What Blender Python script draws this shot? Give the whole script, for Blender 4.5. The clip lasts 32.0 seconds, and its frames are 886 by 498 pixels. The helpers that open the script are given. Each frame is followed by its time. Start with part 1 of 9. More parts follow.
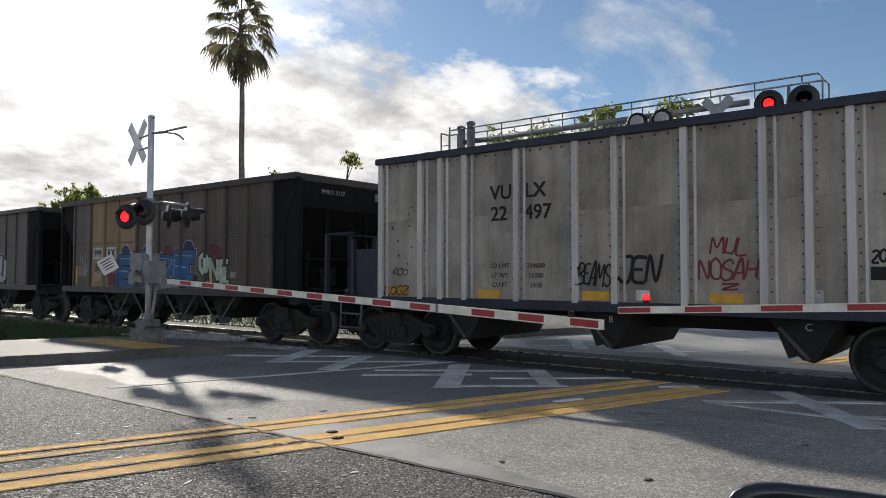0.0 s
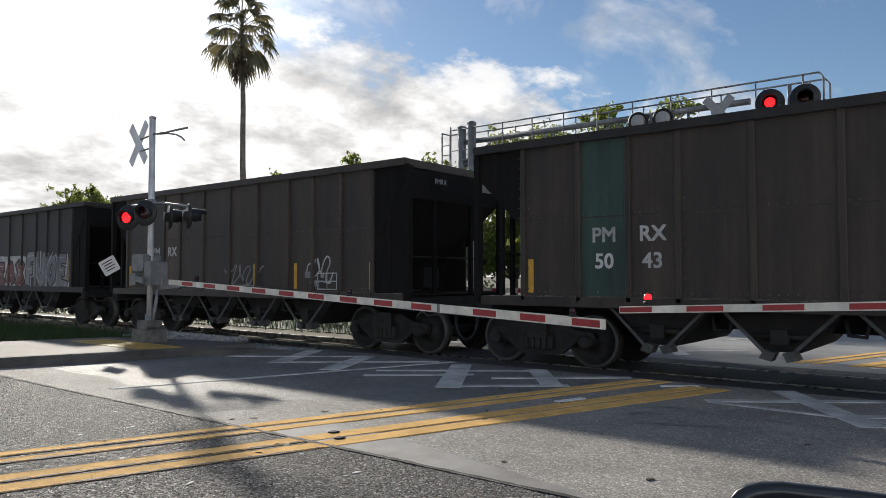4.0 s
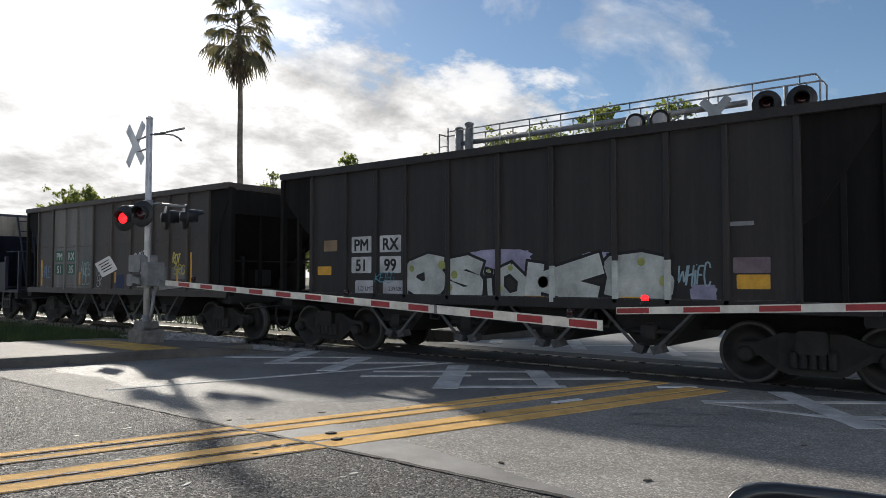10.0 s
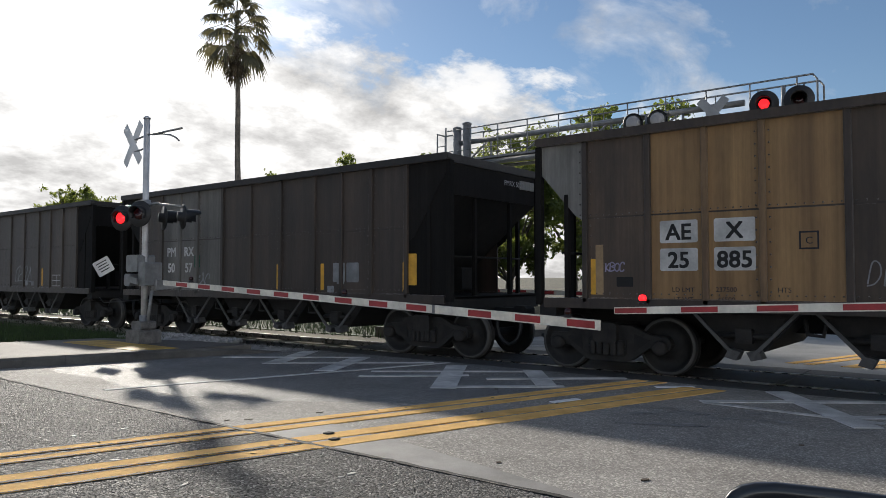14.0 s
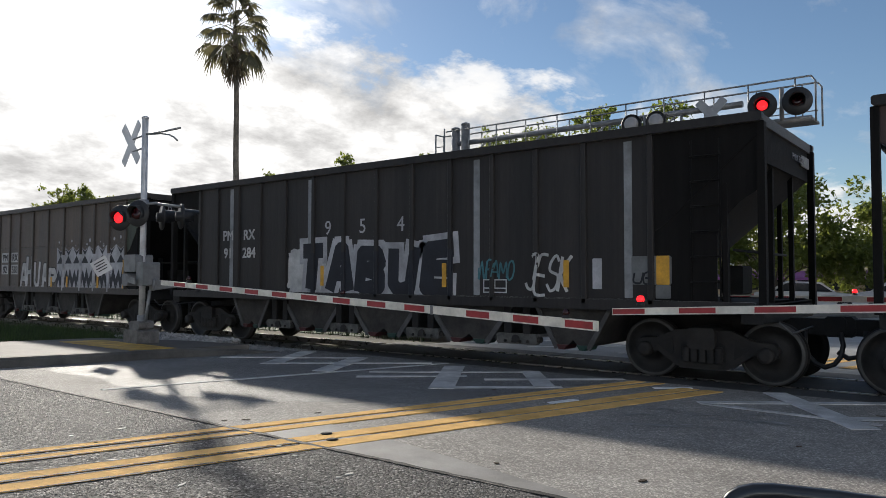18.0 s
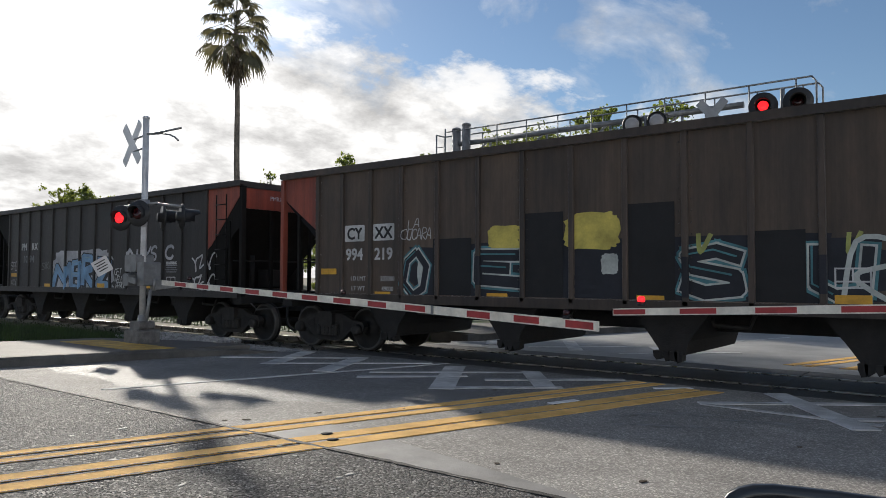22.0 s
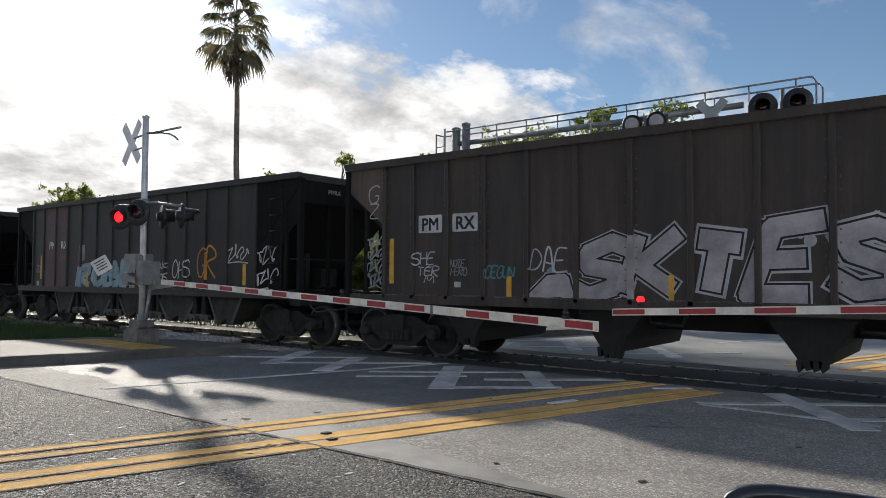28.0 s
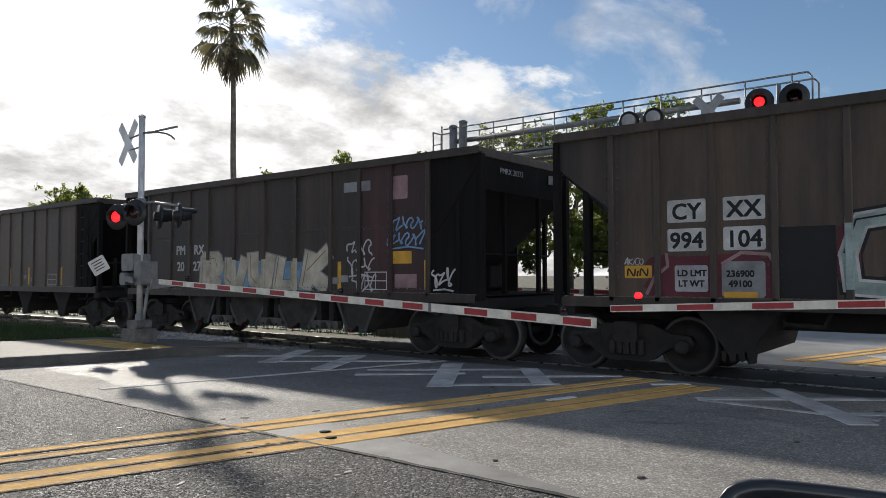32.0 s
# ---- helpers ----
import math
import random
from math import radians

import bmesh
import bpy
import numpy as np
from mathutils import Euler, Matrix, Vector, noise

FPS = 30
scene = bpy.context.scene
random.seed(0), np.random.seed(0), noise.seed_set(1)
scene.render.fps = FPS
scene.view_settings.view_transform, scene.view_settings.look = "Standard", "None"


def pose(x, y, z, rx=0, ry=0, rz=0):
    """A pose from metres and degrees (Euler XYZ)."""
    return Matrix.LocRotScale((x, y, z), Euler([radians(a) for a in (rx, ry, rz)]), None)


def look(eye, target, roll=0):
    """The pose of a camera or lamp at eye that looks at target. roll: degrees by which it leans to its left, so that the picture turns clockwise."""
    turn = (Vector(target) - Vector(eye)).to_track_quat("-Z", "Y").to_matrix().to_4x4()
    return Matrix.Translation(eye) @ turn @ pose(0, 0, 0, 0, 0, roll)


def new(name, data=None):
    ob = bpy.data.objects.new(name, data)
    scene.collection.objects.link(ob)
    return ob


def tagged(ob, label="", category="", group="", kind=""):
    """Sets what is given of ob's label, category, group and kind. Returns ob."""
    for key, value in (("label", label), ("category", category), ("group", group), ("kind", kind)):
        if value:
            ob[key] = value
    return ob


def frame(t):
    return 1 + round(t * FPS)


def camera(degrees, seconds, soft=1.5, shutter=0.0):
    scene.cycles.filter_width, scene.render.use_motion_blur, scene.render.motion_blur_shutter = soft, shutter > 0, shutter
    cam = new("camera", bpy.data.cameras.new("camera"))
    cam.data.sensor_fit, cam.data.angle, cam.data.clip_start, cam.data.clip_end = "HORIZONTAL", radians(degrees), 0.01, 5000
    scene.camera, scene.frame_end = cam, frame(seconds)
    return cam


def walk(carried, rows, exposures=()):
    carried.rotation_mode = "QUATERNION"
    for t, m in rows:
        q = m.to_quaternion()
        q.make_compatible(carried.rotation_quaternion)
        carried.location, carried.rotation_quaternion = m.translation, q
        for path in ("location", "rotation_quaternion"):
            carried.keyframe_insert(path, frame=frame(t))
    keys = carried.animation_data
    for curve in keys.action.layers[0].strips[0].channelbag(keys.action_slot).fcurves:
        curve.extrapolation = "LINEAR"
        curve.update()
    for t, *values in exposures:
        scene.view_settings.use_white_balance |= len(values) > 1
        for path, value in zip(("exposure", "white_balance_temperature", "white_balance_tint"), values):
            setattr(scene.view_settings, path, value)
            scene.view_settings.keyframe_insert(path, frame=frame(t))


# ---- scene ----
import itertools

# ---- camera: held by hand in a standing vehicle, it only turns a little ----
EYE = Vector((0.0, 0.0, 1.55))
AIM, TILT = radians(128.417), radians(2.192)
BASE = look(EYE, EYE + Vector((math.cos(AIM) * math.cos(TILT), math.sin(AIM) * math.cos(TILT), math.sin(TILT))))
# seconds, turn, nod, lean in degrees
TURNS = [
    (0, 0.073, -0.024, 0.135), (0.5, 0.063, -0.028, 0.141), (1, 0.065, -0.029, 0.137), (1.5, 0.073, -0.022, 0.122), (2, 0.090, -0.006, 0.095),
    (2.5, 0.128, 0.004, 0.052), (3, 0.165, 0.005, 0.004), (3.5, 0.184, -0.002, -0.024), (5.5, 0.102, -0.096, 0.029), (6, 0.105, -0.136, 0.050),
    (6.5, 0.110, -0.167, 0.072), (7, 0.108, -0.181, 0.089), (7.5, 0.093, -0.168, 0.070), (8, 0.054, -0.129, 0.026), (8.5, 0.015, -0.072, 0.003),
    (9, -0.001, -0.014, 0.001), (9.5, -0.016, 0.026, 0.001), (10, -0.042, 0.054, 0.015), (10.5, -0.056, 0.073, 0.026), (11, -0.073, 0.081, 0.022),
    (11.5, -0.126, 0.078, 0.033), (12, -0.194, 0.072, 0.052), (12.5, -0.238, 0.058, 0.070), (13, -0.245, 0.044, 0.071), (13.5, -0.227, 0.043, 0.034),
    (14, -0.210, 0.048, 0.006), (14.5, -0.207, 0.063, 0.033), (16.5, -0.304, 0.065, 0.054), (17, -0.327, 0.081, 0.072), (17.5, -0.340, 0.089, 0.099),
    (18, -0.349, 0.089, 0.148), (18.5, -0.353, 0.084, 0.202), (19, -0.343, 0.075, 0.235), (19.5, -0.321, 0.071, 0.251), (20, -0.304, 0.077, 0.240),
    (20.5, -0.297, 0.082, 0.223), (21, -0.299, 0.082, 0.225), (21.5, -0.301, 0.087, 0.220), (22, -0.298, 0.107, 0.204), (22.5, -0.298, 0.133, 0.206),
    (23, -0.300, 0.149, 0.227), (23.5, -0.306, 0.169, 0.243), (24, -0.313, 0.202, 0.251), (24.5, -0.316, 0.217, 0.256), (25, -0.313, 0.207, 0.262),
    (25.5, -0.302, 0.178, 0.291), (27.5, -0.327, 0.133, 0.372), (28, -0.335, 0.087, 0.305), (28.5, -0.358, 0.030, 0.230),
    (29, -0.387, -0.020, 0.144), (29.5, -0.411, -0.058, 0.062), (30, -0.433, -0.085, 0.012), (30.5, -0.454, -0.098, -0.018),
    (31, -0.473, -0.107, -0.044), (31.5, -0.493, -0.105, -0.068), (32, -0.516, -0.091, -0.100),
]


def held(turn, nod, lean):
    return BASE @ Matrix.Rotation(radians(turn), 4, "Y") @ Matrix.Rotation(radians(nod), 4, "X") @ Matrix.Rotation(radians(lean), 4, "Z")


cam = camera(62.97, 32.0, soft=0.85)
walk(cam, [(t, held(a, b, c)) for t, a, b, c in TURNS])

# ---- world, sun, exposure ----
SUN_AZ, SUN_EL = radians(154.6), radians(23.0)
SUN_DIR = Vector((math.cos(SUN_AZ) * math.cos(SUN_EL), math.sin(SUN_AZ) * math.cos(SUN_EL), math.sin(SUN_EL)))
scene.view_settings.exposure = 1.25


def make_world():
    w = bpy.data.worlds.new("sky")
    scene.world = w
    w.use_nodes = True
    nt = w.node_tree
    nt.nodes.clear()
    N, L = nt.nodes.new, nt.links.new

    def mth(op, a, b=None, c=None, clamp=False):
        n = N("ShaderNodeMath")
        n.operation, n.use_clamp = op, clamp
        for i, v in enumerate((a, b, c)):
            if v is None:
                continue
            if isinstance(v, (int, float)):
                n.inputs[i].default_value = v
            else:
                L(v, n.inputs[i])
        return n.outputs[0]

    def mix(f, a, b):
        n = N("ShaderNodeMix")
        n.data_type = "RGBA"
        for s, v in ((0, f), (6, a), (7, b)):
            if isinstance(v, (int, float)):
                n.inputs[s].default_value = v
            elif isinstance(v, tuple):
                n.inputs[s].default_value = (*v, 1)
            else:
                L(v, n.inputs[s])
        return n.outputs[2]

    def ramp(v, *stops):
        n = N("ShaderNodeValToRGB")
        e = n.color_ramp.elements
        e[0].position, e[0].color = stops[0][0], (stops[0][1],) * 3 + (1,)
        e[1].position, e[1].color = stops[-1][0], (stops[-1][1],) * 3 + (1,)
        for p, c in stops[1:-1]:
            e.new(p).color = (c, c, c, 1)
        L(v, n.inputs[0])
        return n.outputs[0]

    tc = N("ShaderNodeTexCoord")
    sky = N("ShaderNodeTexSky")
    sky.sky_type, sky.sun_disc = "NISHITA", False
    sky.sun_elevation, sky.sun_rotation = SUN_EL, math.atan2(SUN_DIR.x, SUN_DIR.y)
    sky.air_density, sky.dust_density, sky.ozone_density = 1.0, 0.15, 3.0
    sep = N("ShaderNodeSeparateXYZ")
    L(tc.outputs["Generated"], sep.inputs[0])
    # clouds lie on a flat layer high above
    zz = mth("ADD", mth("MAXIMUM", sep.outputs[2], 0.0), 0.3)
    com = N("ShaderNodeCombineXYZ")
    L(mth("DIVIDE", sep.outputs[0], zz), com.inputs[0]), L(mth("DIVIDE", sep.outputs[1], zz), com.inputs[1])

    def noise_at(scale, detail, rough, loc, stretch=(1, 1, 1), turn=0.0, dist=0.0):
        n, mp = N("ShaderNodeTexNoise"), N("ShaderNodeMapping")
        n.inputs["Scale"].default_value, n.inputs["Detail"].default_value, n.inputs["Roughness"].default_value = scale, detail, rough
        n.inputs["Distortion"].default_value = dist
        mp.inputs["Location"].default_value, mp.inputs["Scale"].default_value, mp.inputs["Rotation"].default_value = loc, stretch, (0, 0, turn)
        L(com.outputs[0], mp.inputs[0]), L(mp.outputs[0], n.inputs["Vector"])
        return n.outputs[0]

    big = noise_at(1.0, 3.0, 0.5, (3.1, 7.4, 0.0))
    lump = noise_at(3.4, 12.0, 0.62, (1.3, 2.7, 0.0), (1, 0.9, 1), 0.3, 0.1)
    wisp = noise_at(2.8, 9.0, 0.6, (8.3, 0.4, 0.0), (1.0, 0.7, 1.0), 0.9, 0.3)
    dot = N("ShaderNodeVectorMath")
    dot.operation = "DOT_PRODUCT"
    L(tc.outputs["Generated"], dot.inputs[0])
    dot.inputs[1].default_value = SUN_DIR
    near = mth("MAXIMUM", dot.outputs["Value"], 0.0)
    back = mth("MAXIMUM", mth("MULTIPLY", dot.outputs["Value"], -1.0), 0.0)
    # a ragged bank of cumulus, higher towards the sun, and thin wisps above it
    top = mth("MULTIPLY_ADD", mth("MAXIMUM", near, mth("MULTIPLY", back, 1.05)), 0.62, -0.285)
    top = mth("MAXIMUM", top, 0.1)
    edge = mth("ADD", mth("MULTIPLY_ADD", lump, 0.62, -0.31), mth("MULTIPLY_ADD", big, 0.34, -0.17))
    bank = mth("ADD", mth("MULTIPLY_ADD", mth("SUBTRACT", top, sep.outputs[2]), 1.9, 0.5), edge)
    mask = ramp(bank, (0.47, 0.0), (0.53, 0.8), (0.60, 1.0))
    veil = ramp(wisp, (0.5, 0.0), (0.58, 0.3), (0.68, 0.85))
    full = mth("MAXIMUM", mask, veil)
    # hollows of the bank go grey, the billows stay bright; clouds facing the sun are bright all over
    hollow = noise_at(5.5, 11.0, 0.64, (5.2, 1.1, 0.0), (1, 0.8, 1), 0.4, 0.1)
    shade = ramp(mth("MULTIPLY_ADD", lump, 0.5, mth("MULTIPLY", hollow, 0.5)), (0.40, 0.5), (0.475, 0.7), (0.55, 0.96))
    glow = mth("ADD", mth("MULTIPLY", mth("POWER", near, 16.0), 0.08), mth("MULTIPLY", mth("POWER", near, 90.0), 2.2))
    cloud_v = mth("MULTIPLY", shade, mth("ADD", mth("MULTIPLY_ADD", back, 1.1, 0.44), mth("MULTIPLY", glow, 0.65)))
    cn = N("ShaderNodeCombineXYZ")
    L(mth("MULTIPLY", cloud_v, 1.015), cn.inputs[0]), L(cloud_v, cn.inputs[1]), L(mth("MULTIPLY", cloud_v, 0.985), cn.inputs[2])
    sc = N("ShaderNodeVectorMath")
    sc.operation = "SCALE"
    sc.inputs["Scale"].default_value = 0.04
    L(sky.outputs[0], sc.inputs[0])
    gl = N("ShaderNodeCombineXYZ")
    gv = mth("MULTIPLY", glow, 0.42)
    for i in range(3):
        L(gv, gl.inputs[i])
    ad = N("ShaderNodeVectorMath")
    ad.operation = "ADD"
    L(sc.outputs[0], ad.inputs[0]), L(gl.outputs[0], ad.inputs[1])
    bg = N("ShaderNodeBackground")
    L(mix(full, ad.outputs[0], cn.outputs[0]), bg.inputs[0])
    bg.inputs[1].default_value = 1.0
    out = N("ShaderNodeOutputWorld")
    L(bg.outputs[0], out.inputs[0])


make_world()
lamp = bpy.data.lights.new("sun", "SUN")
lamp.energy, lamp.angle, lamp.color = 2.3, radians(1.6), (1.0, 0.93, 0.82)
sun = new("sun", lamp)
sun.matrix_world = look(SUN_DIR * 80, (0, 0, 0))


# ---- materials ----
MATS = {}


def mat(name, col, rough=0.6, metal=0.0, var=0.25, scale=3.0, fine=40.0, bump=0.15, streak=0.0, spec=0.5, emit=0.0, dark=None, coat=0.0, rand=0.0, dust=0.0):
    """A painted, stony or metal surface with stains at a large scale and grain at a fine one."""
    if name in MATS:
        return MATS[name]
    m = bpy.data.materials.new(name)
    m.use_nodes = True
    nt = m.node_tree
    N, L = nt.nodes.new, nt.links.new
    b = nt.nodes["Principled BSDF"]
    b.inputs["Roughness"].default_value = rough
    b.inputs["Metallic"].default_value = metal
    b.inputs["Specular IOR Level"].default_value = spec
    b.inputs["Coat Weight"].default_value = coat
    # a pale-dust sheen, set to mimic veiling sun glare on sides seen edge-on
    b.inputs["Sheen Weight"].default_value, b.inputs["Sheen Roughness"].default_value = dust, 0.35
    tc = N("ShaderNodeTexCoord")
    mp = N("ShaderNodeMapping")
    L(tc.outputs["Object"], mp.inputs[0])
    if streak:
        mp.inputs["Scale"].default_value = (1, 1, 1 - streak)
    oi = N("ShaderNodeObjectInfo")
    sh = N("ShaderNodeVectorMath")
    sh.operation = "ADD"
    sk = N("ShaderNodeVectorMath")
    sk.operation = "SCALE"
    cx = N("ShaderNodeCombineXYZ")
    for i in range(3):
        L(oi.outputs["Random"], cx.inputs[i])
    L(cx.outputs[0], sk.inputs[0])
    sk.inputs["Scale"].default_value = 37.0
    L(mp.outputs[0], sh.inputs[0]), L(sk.outputs[0], sh.inputs[1])
    n1, n2 = N("ShaderNodeTexNoise"), N("ShaderNodeTexNoise")
    for n, s, d in ((n1, scale, 6.0), (n2, fine, 4.0)):
        n.inputs["Scale"].default_value, n.inputs["Detail"].default_value, n.inputs["Roughness"].default_value = s, d, 0.62
        L(sh.outputs[0], n.inputs["Vector"])
    r1 = N("ShaderNodeValToRGB")
    r1.color_ramp.elements[0].position, r1.color_ramp.elements[1].position = 0.35, 0.68
    L(n1.outputs[0], r1.inputs[0])
    if streak:
        # runs of dirt down the sheet
        ms, n3, ss = N("ShaderNodeMapping"), N("ShaderNodeTexNoise"), N("ShaderNodeMath")
        ms.inputs["Scale"].default_value = (7.0, 7.0, 0.35)
        L(sh.outputs[0], ms.inputs[0]), L(ms.outputs[0], n3.inputs["Vector"])
        n3.inputs["Scale"].default_value, n3.inputs["Detail"].default_value, n3.inputs["Roughness"].default_value = 1.0, 7.0, 0.7
        ss.operation = "MULTIPLY_ADD"
        ss.inputs[1].default_value, ss.inputs[2].default_value = 2.0 * streak, 1.0 - streak
        L(n3.outputs[0], ss.inputs[0])
    mx = N("ShaderNodeMix")
    mx.data_type = "RGBA"
    d = dark if dark else tuple(c * (1 - var * 1.4) for c in col)
    mx.inputs[6].default_value, mx.inputs[7].default_value = (*d, 1), (*[min(1, c * (1 + var * 0.35)) for c in col], 1)
    L(r1.outputs[0], mx.inputs[0])
    hv = N("ShaderNodeHueSaturation")
    ma = N("ShaderNodeMath")
    ma.operation = "MULTIPLY_ADD"
    ma.inputs[1].default_value, ma.inputs[2].default_value = var * 1.2, 1 - var * 0.6
    L(n2.outputs[0], ma.inputs[0])
    val = ma.outputs[0]
    if rand:
        mr = N("ShaderNodeMath")
        mr.operation = "MULTIPLY_ADD"
        mr.inputs[1].default_value, mr.inputs[2].default_value = rand, 1 - rand / 2
        L(oi.outputs["Random"], mr.inputs[0])
        mm = N("ShaderNodeMath")
        mm.operation = "MULTIPLY"
        L(val, mm.inputs[0]), L(mr.outputs[0], mm.inputs[1])
        val = mm.outputs[0]
    if streak:
        sm = N("ShaderNodeMath")
        sm.operation = "MULTIPLY"
        L(val, sm.inputs[0]), L(ss.outputs[0], sm.inputs[1])
        val = sm.outputs[0]
    L(val, hv.inputs["Value"])
    L(mx.outputs[2], hv.inputs["Color"])
    L(hv.outputs[0], b.inputs["Base Color"])
    rr = N("ShaderNodeMath")
    rr.operation = "MULTIPLY_ADD"
    rr.use_clamp = True
    rr.inputs[1].default_value, rr.inputs[2].default_value = 0.25, rough - 0.12
    L(n1.outputs[0], rr.inputs[0]), L(rr.outputs[0], b.inputs["Roughness"])
    if bump:
        bp = N("ShaderNodeBump")
        bp.inputs["Strength"].default_value, bp.inputs["Distance"].default_value = bump, 0.02
        L(n2.outputs[0], bp.inputs["Height"]), L(bp.outputs[0], b.inputs["Normal"])
    if emit:
        b.inputs["Emission Color"].default_value, b.inputs["Emission Strength"].default_value = (*col, 1), emit
    MATS[name] = m
    return m


# ---- mesh helpers ----
class Form:
    """Collects boxes, tubes, plates and lathed rings into one mesh."""

    def __init__(self):
        self.v, self.f, self.smooth = [], [], []

    def add(self, vs, fs, smooth=False):
        o = len(self.v)
        self.v += [tuple(p) for p in vs]
        self.f += [tuple(i + o for i in q) for q in fs]
        self.smooth += [smooth] * len(fs)
        return self

    def box(self, x0, x1, y0, y1, z0, z1):
        vs = [(x, y, z) for z in (z0, z1) for y in (y0, y1) for x in (x0, x1)]
        return self.add(vs, [(0, 2, 3, 1), (4, 5, 7, 6), (0, 1, 5, 4), (2, 6, 7, 3), (0, 4, 6, 2), (1, 3, 7, 5)])

    def cbox(self, x, y, z, a, b, c):
        return self.box(x - a / 2, x + a / 2, y - b / 2, y + b / 2, z - c / 2, z + c / 2)

    def slab(self, x0, x1, y0, y1, z0, z1, c=0.01):
        """A box with all its upright and outer edges chamfered by c, seen from -y and from above."""
        pr = [(x0 + c, z0), (x1 - c, z0), (x1, z0 + c), (x1, z1 - c), (x1 - c, z1), (x0 + c, z1), (x0, z1 - c), (x0, z0 + c)]
        return self.prism(pr, y0, y1)

    def prism(self, prof, y0, y1, axis="y"):
        n = len(prof)
        put = {"y": lambda a, b, c: (a, c, b), "x": lambda a, b, c: (c, a, b), "z": lambda a, b, c: (a, b, c)}[axis]
        vs = [put(a, b, y0) for a, b in prof] + [put(a, b, y1) for a, b in prof]
        fs = [tuple(range(n)), tuple(range(2 * n - 1, n - 1, -1))]
        fs += [(i, i + n, (i + 1) % n + n, (i + 1) % n) for i in range(n)]
        return self.add(vs, fs)

    def tube(self, p0, p1, r, r2=None, n=8, caps=True, smooth=True):
        p0, p1 = Vector(p0), Vector(p1)
        d = (p1 - p0).normalized()
        a = d.orthogonal().normalized()
        b = d.cross(a)
        r2 = r if r2 is None else r2
        vs = []
        for p, q in ((p0, r), (p1, r2)):
            vs += [p + (a * math.cos(2 * math.pi * i / n) + b * math.sin(2 * math.pi * i / n)) * q for i in range(n)]
        self.add(vs, [(i, (i + 1) % n, (i + 1) % n + n, i + n) for i in range(n)], smooth)
        if caps:
            o = len(self.v) - 2 * n
            self.f += [tuple(o + i for i in range(n - 1, -1, -1)), tuple(o + n + i for i in range(n))]
            self.smooth += [False, False]
        return self

    def bent(self, pts, r, n=7):
        """One bent pipe through the points."""
        ps = [Vector(p) for p in pts]
        m, vs, side = len(ps), [], None
        for i, p in enumerate(ps):
            d = (ps[min(i + 1, m - 1)] - ps[max(i - 1, 0)]).normalized()
            side = (d.orthogonal() if side is None else side - d * side.dot(d)).normalized()
            up = d.cross(side)
            vs += [p + (side * math.cos(2 * math.pi * k / n) + up * math.sin(2 * math.pi * k / n)) * r for k in range(n)]
        fs = [(i * n + k, i * n + (k + 1) % n, (i + 1) * n + (k + 1) % n, (i + 1) * n + k) for i in range(m - 1) for k in range(n)]
        return self.add(vs, fs + [tuple(range(n - 1, -1, -1)), tuple(range((m - 1) * n, m * n))], True)

    def lathe(self, prof, n=24, c=(0, 0, 0), axis="y", caps=True):
        """prof: (radius, place along the axis)."""
        vs = []
        for r, a in prof:
            for i in range(n):
                u, w = r * math.cos(2 * math.pi * i / n), r * math.sin(2 * math.pi * i / n)
                vs.append({"y": (c[0] + u, c[1] + a, c[2] + w), "z": (c[0] + u, c[1] + w, c[2] + a), "x": (c[0] + a, c[1] + u, c[2] + w)}[axis])
        fs = []
        for k in range(len(prof) - 1):
            for i in range(n):
                j = (i + 1) % n
                fs.append((k * n + i, k * n + j, (k + 1) * n + j, (k + 1) * n + i))
        self.add(vs, fs, True)
        if not caps:
            return self
        o = len(self.v) - len(vs)
        self.f += [tuple(o + i for i in range(n)), tuple(o + (len(prof) - 1) * n + i for i in range(n - 1, -1, -1))]
        self.smooth += [False, False]
        return self

    def plate(self, p, q, r, s, t=0.02):
        """A plate through four corners, t thick."""
        p, q, r, s = (Vector(k) for k in (p, q, r, s))
        nn = (q - p).cross(r - p).normalized() * t / 2
        vs = [k + nn for k in (p, q, r, s)] + [k - nn for k in (p, q, r, s)]
        return self.add(vs, [(0, 1, 2, 3), (7, 6, 5, 4), (0, 4, 5, 1), (1, 5, 6, 2), (2, 6, 7, 3), (3, 7, 4, 0)])

    def mesh(self, name):
        me = bpy.data.meshes.new(name)
        me.from_pydata(self.v, [], self.f)
        bm = bmesh.new()
        bm.from_mesh(me)
        bmesh.ops.recalc_face_normals(bm, faces=bm.faces)
        bm.to_mesh(me)
        bm.free()
        me.polygons.foreach_set("use_smooth", self.smooth)
        return me


def part(name, form, material, parent=None, label="", at=None):
    """Links a form or a ready mesh as one object, under its thing where parent is given."""
    me = form if isinstance(form, bpy.types.Mesh) else form.mesh(name)
    ob = new(name, me)
    if material:
        if len(me.materials) == 0:
            me.materials.append(material)
        ob.material_slots[0].link = "OBJECT"
        ob.material_slots[0].material = material
    if parent:
        ob.parent = parent
    if at is not None:
        ob.matrix_basis = at if isinstance(at, Matrix) else Matrix.Translation(at)
    if label:
        tagged(ob, label)
    return ob


def thing(name, label, category, at=None, group="", kind=""):
    ob = new(name)
    ob.empty_display_size = 0.2
    if at is not None:
        ob.matrix_basis = at if isinstance(at, Matrix) else Matrix.Translation(at)
    return tagged(ob, label, category, group, kind)


def struct(name, form, material, label="", category=""):
    return tagged(part(name, form, material), label, category, kind="structure")


TEXTS = {}


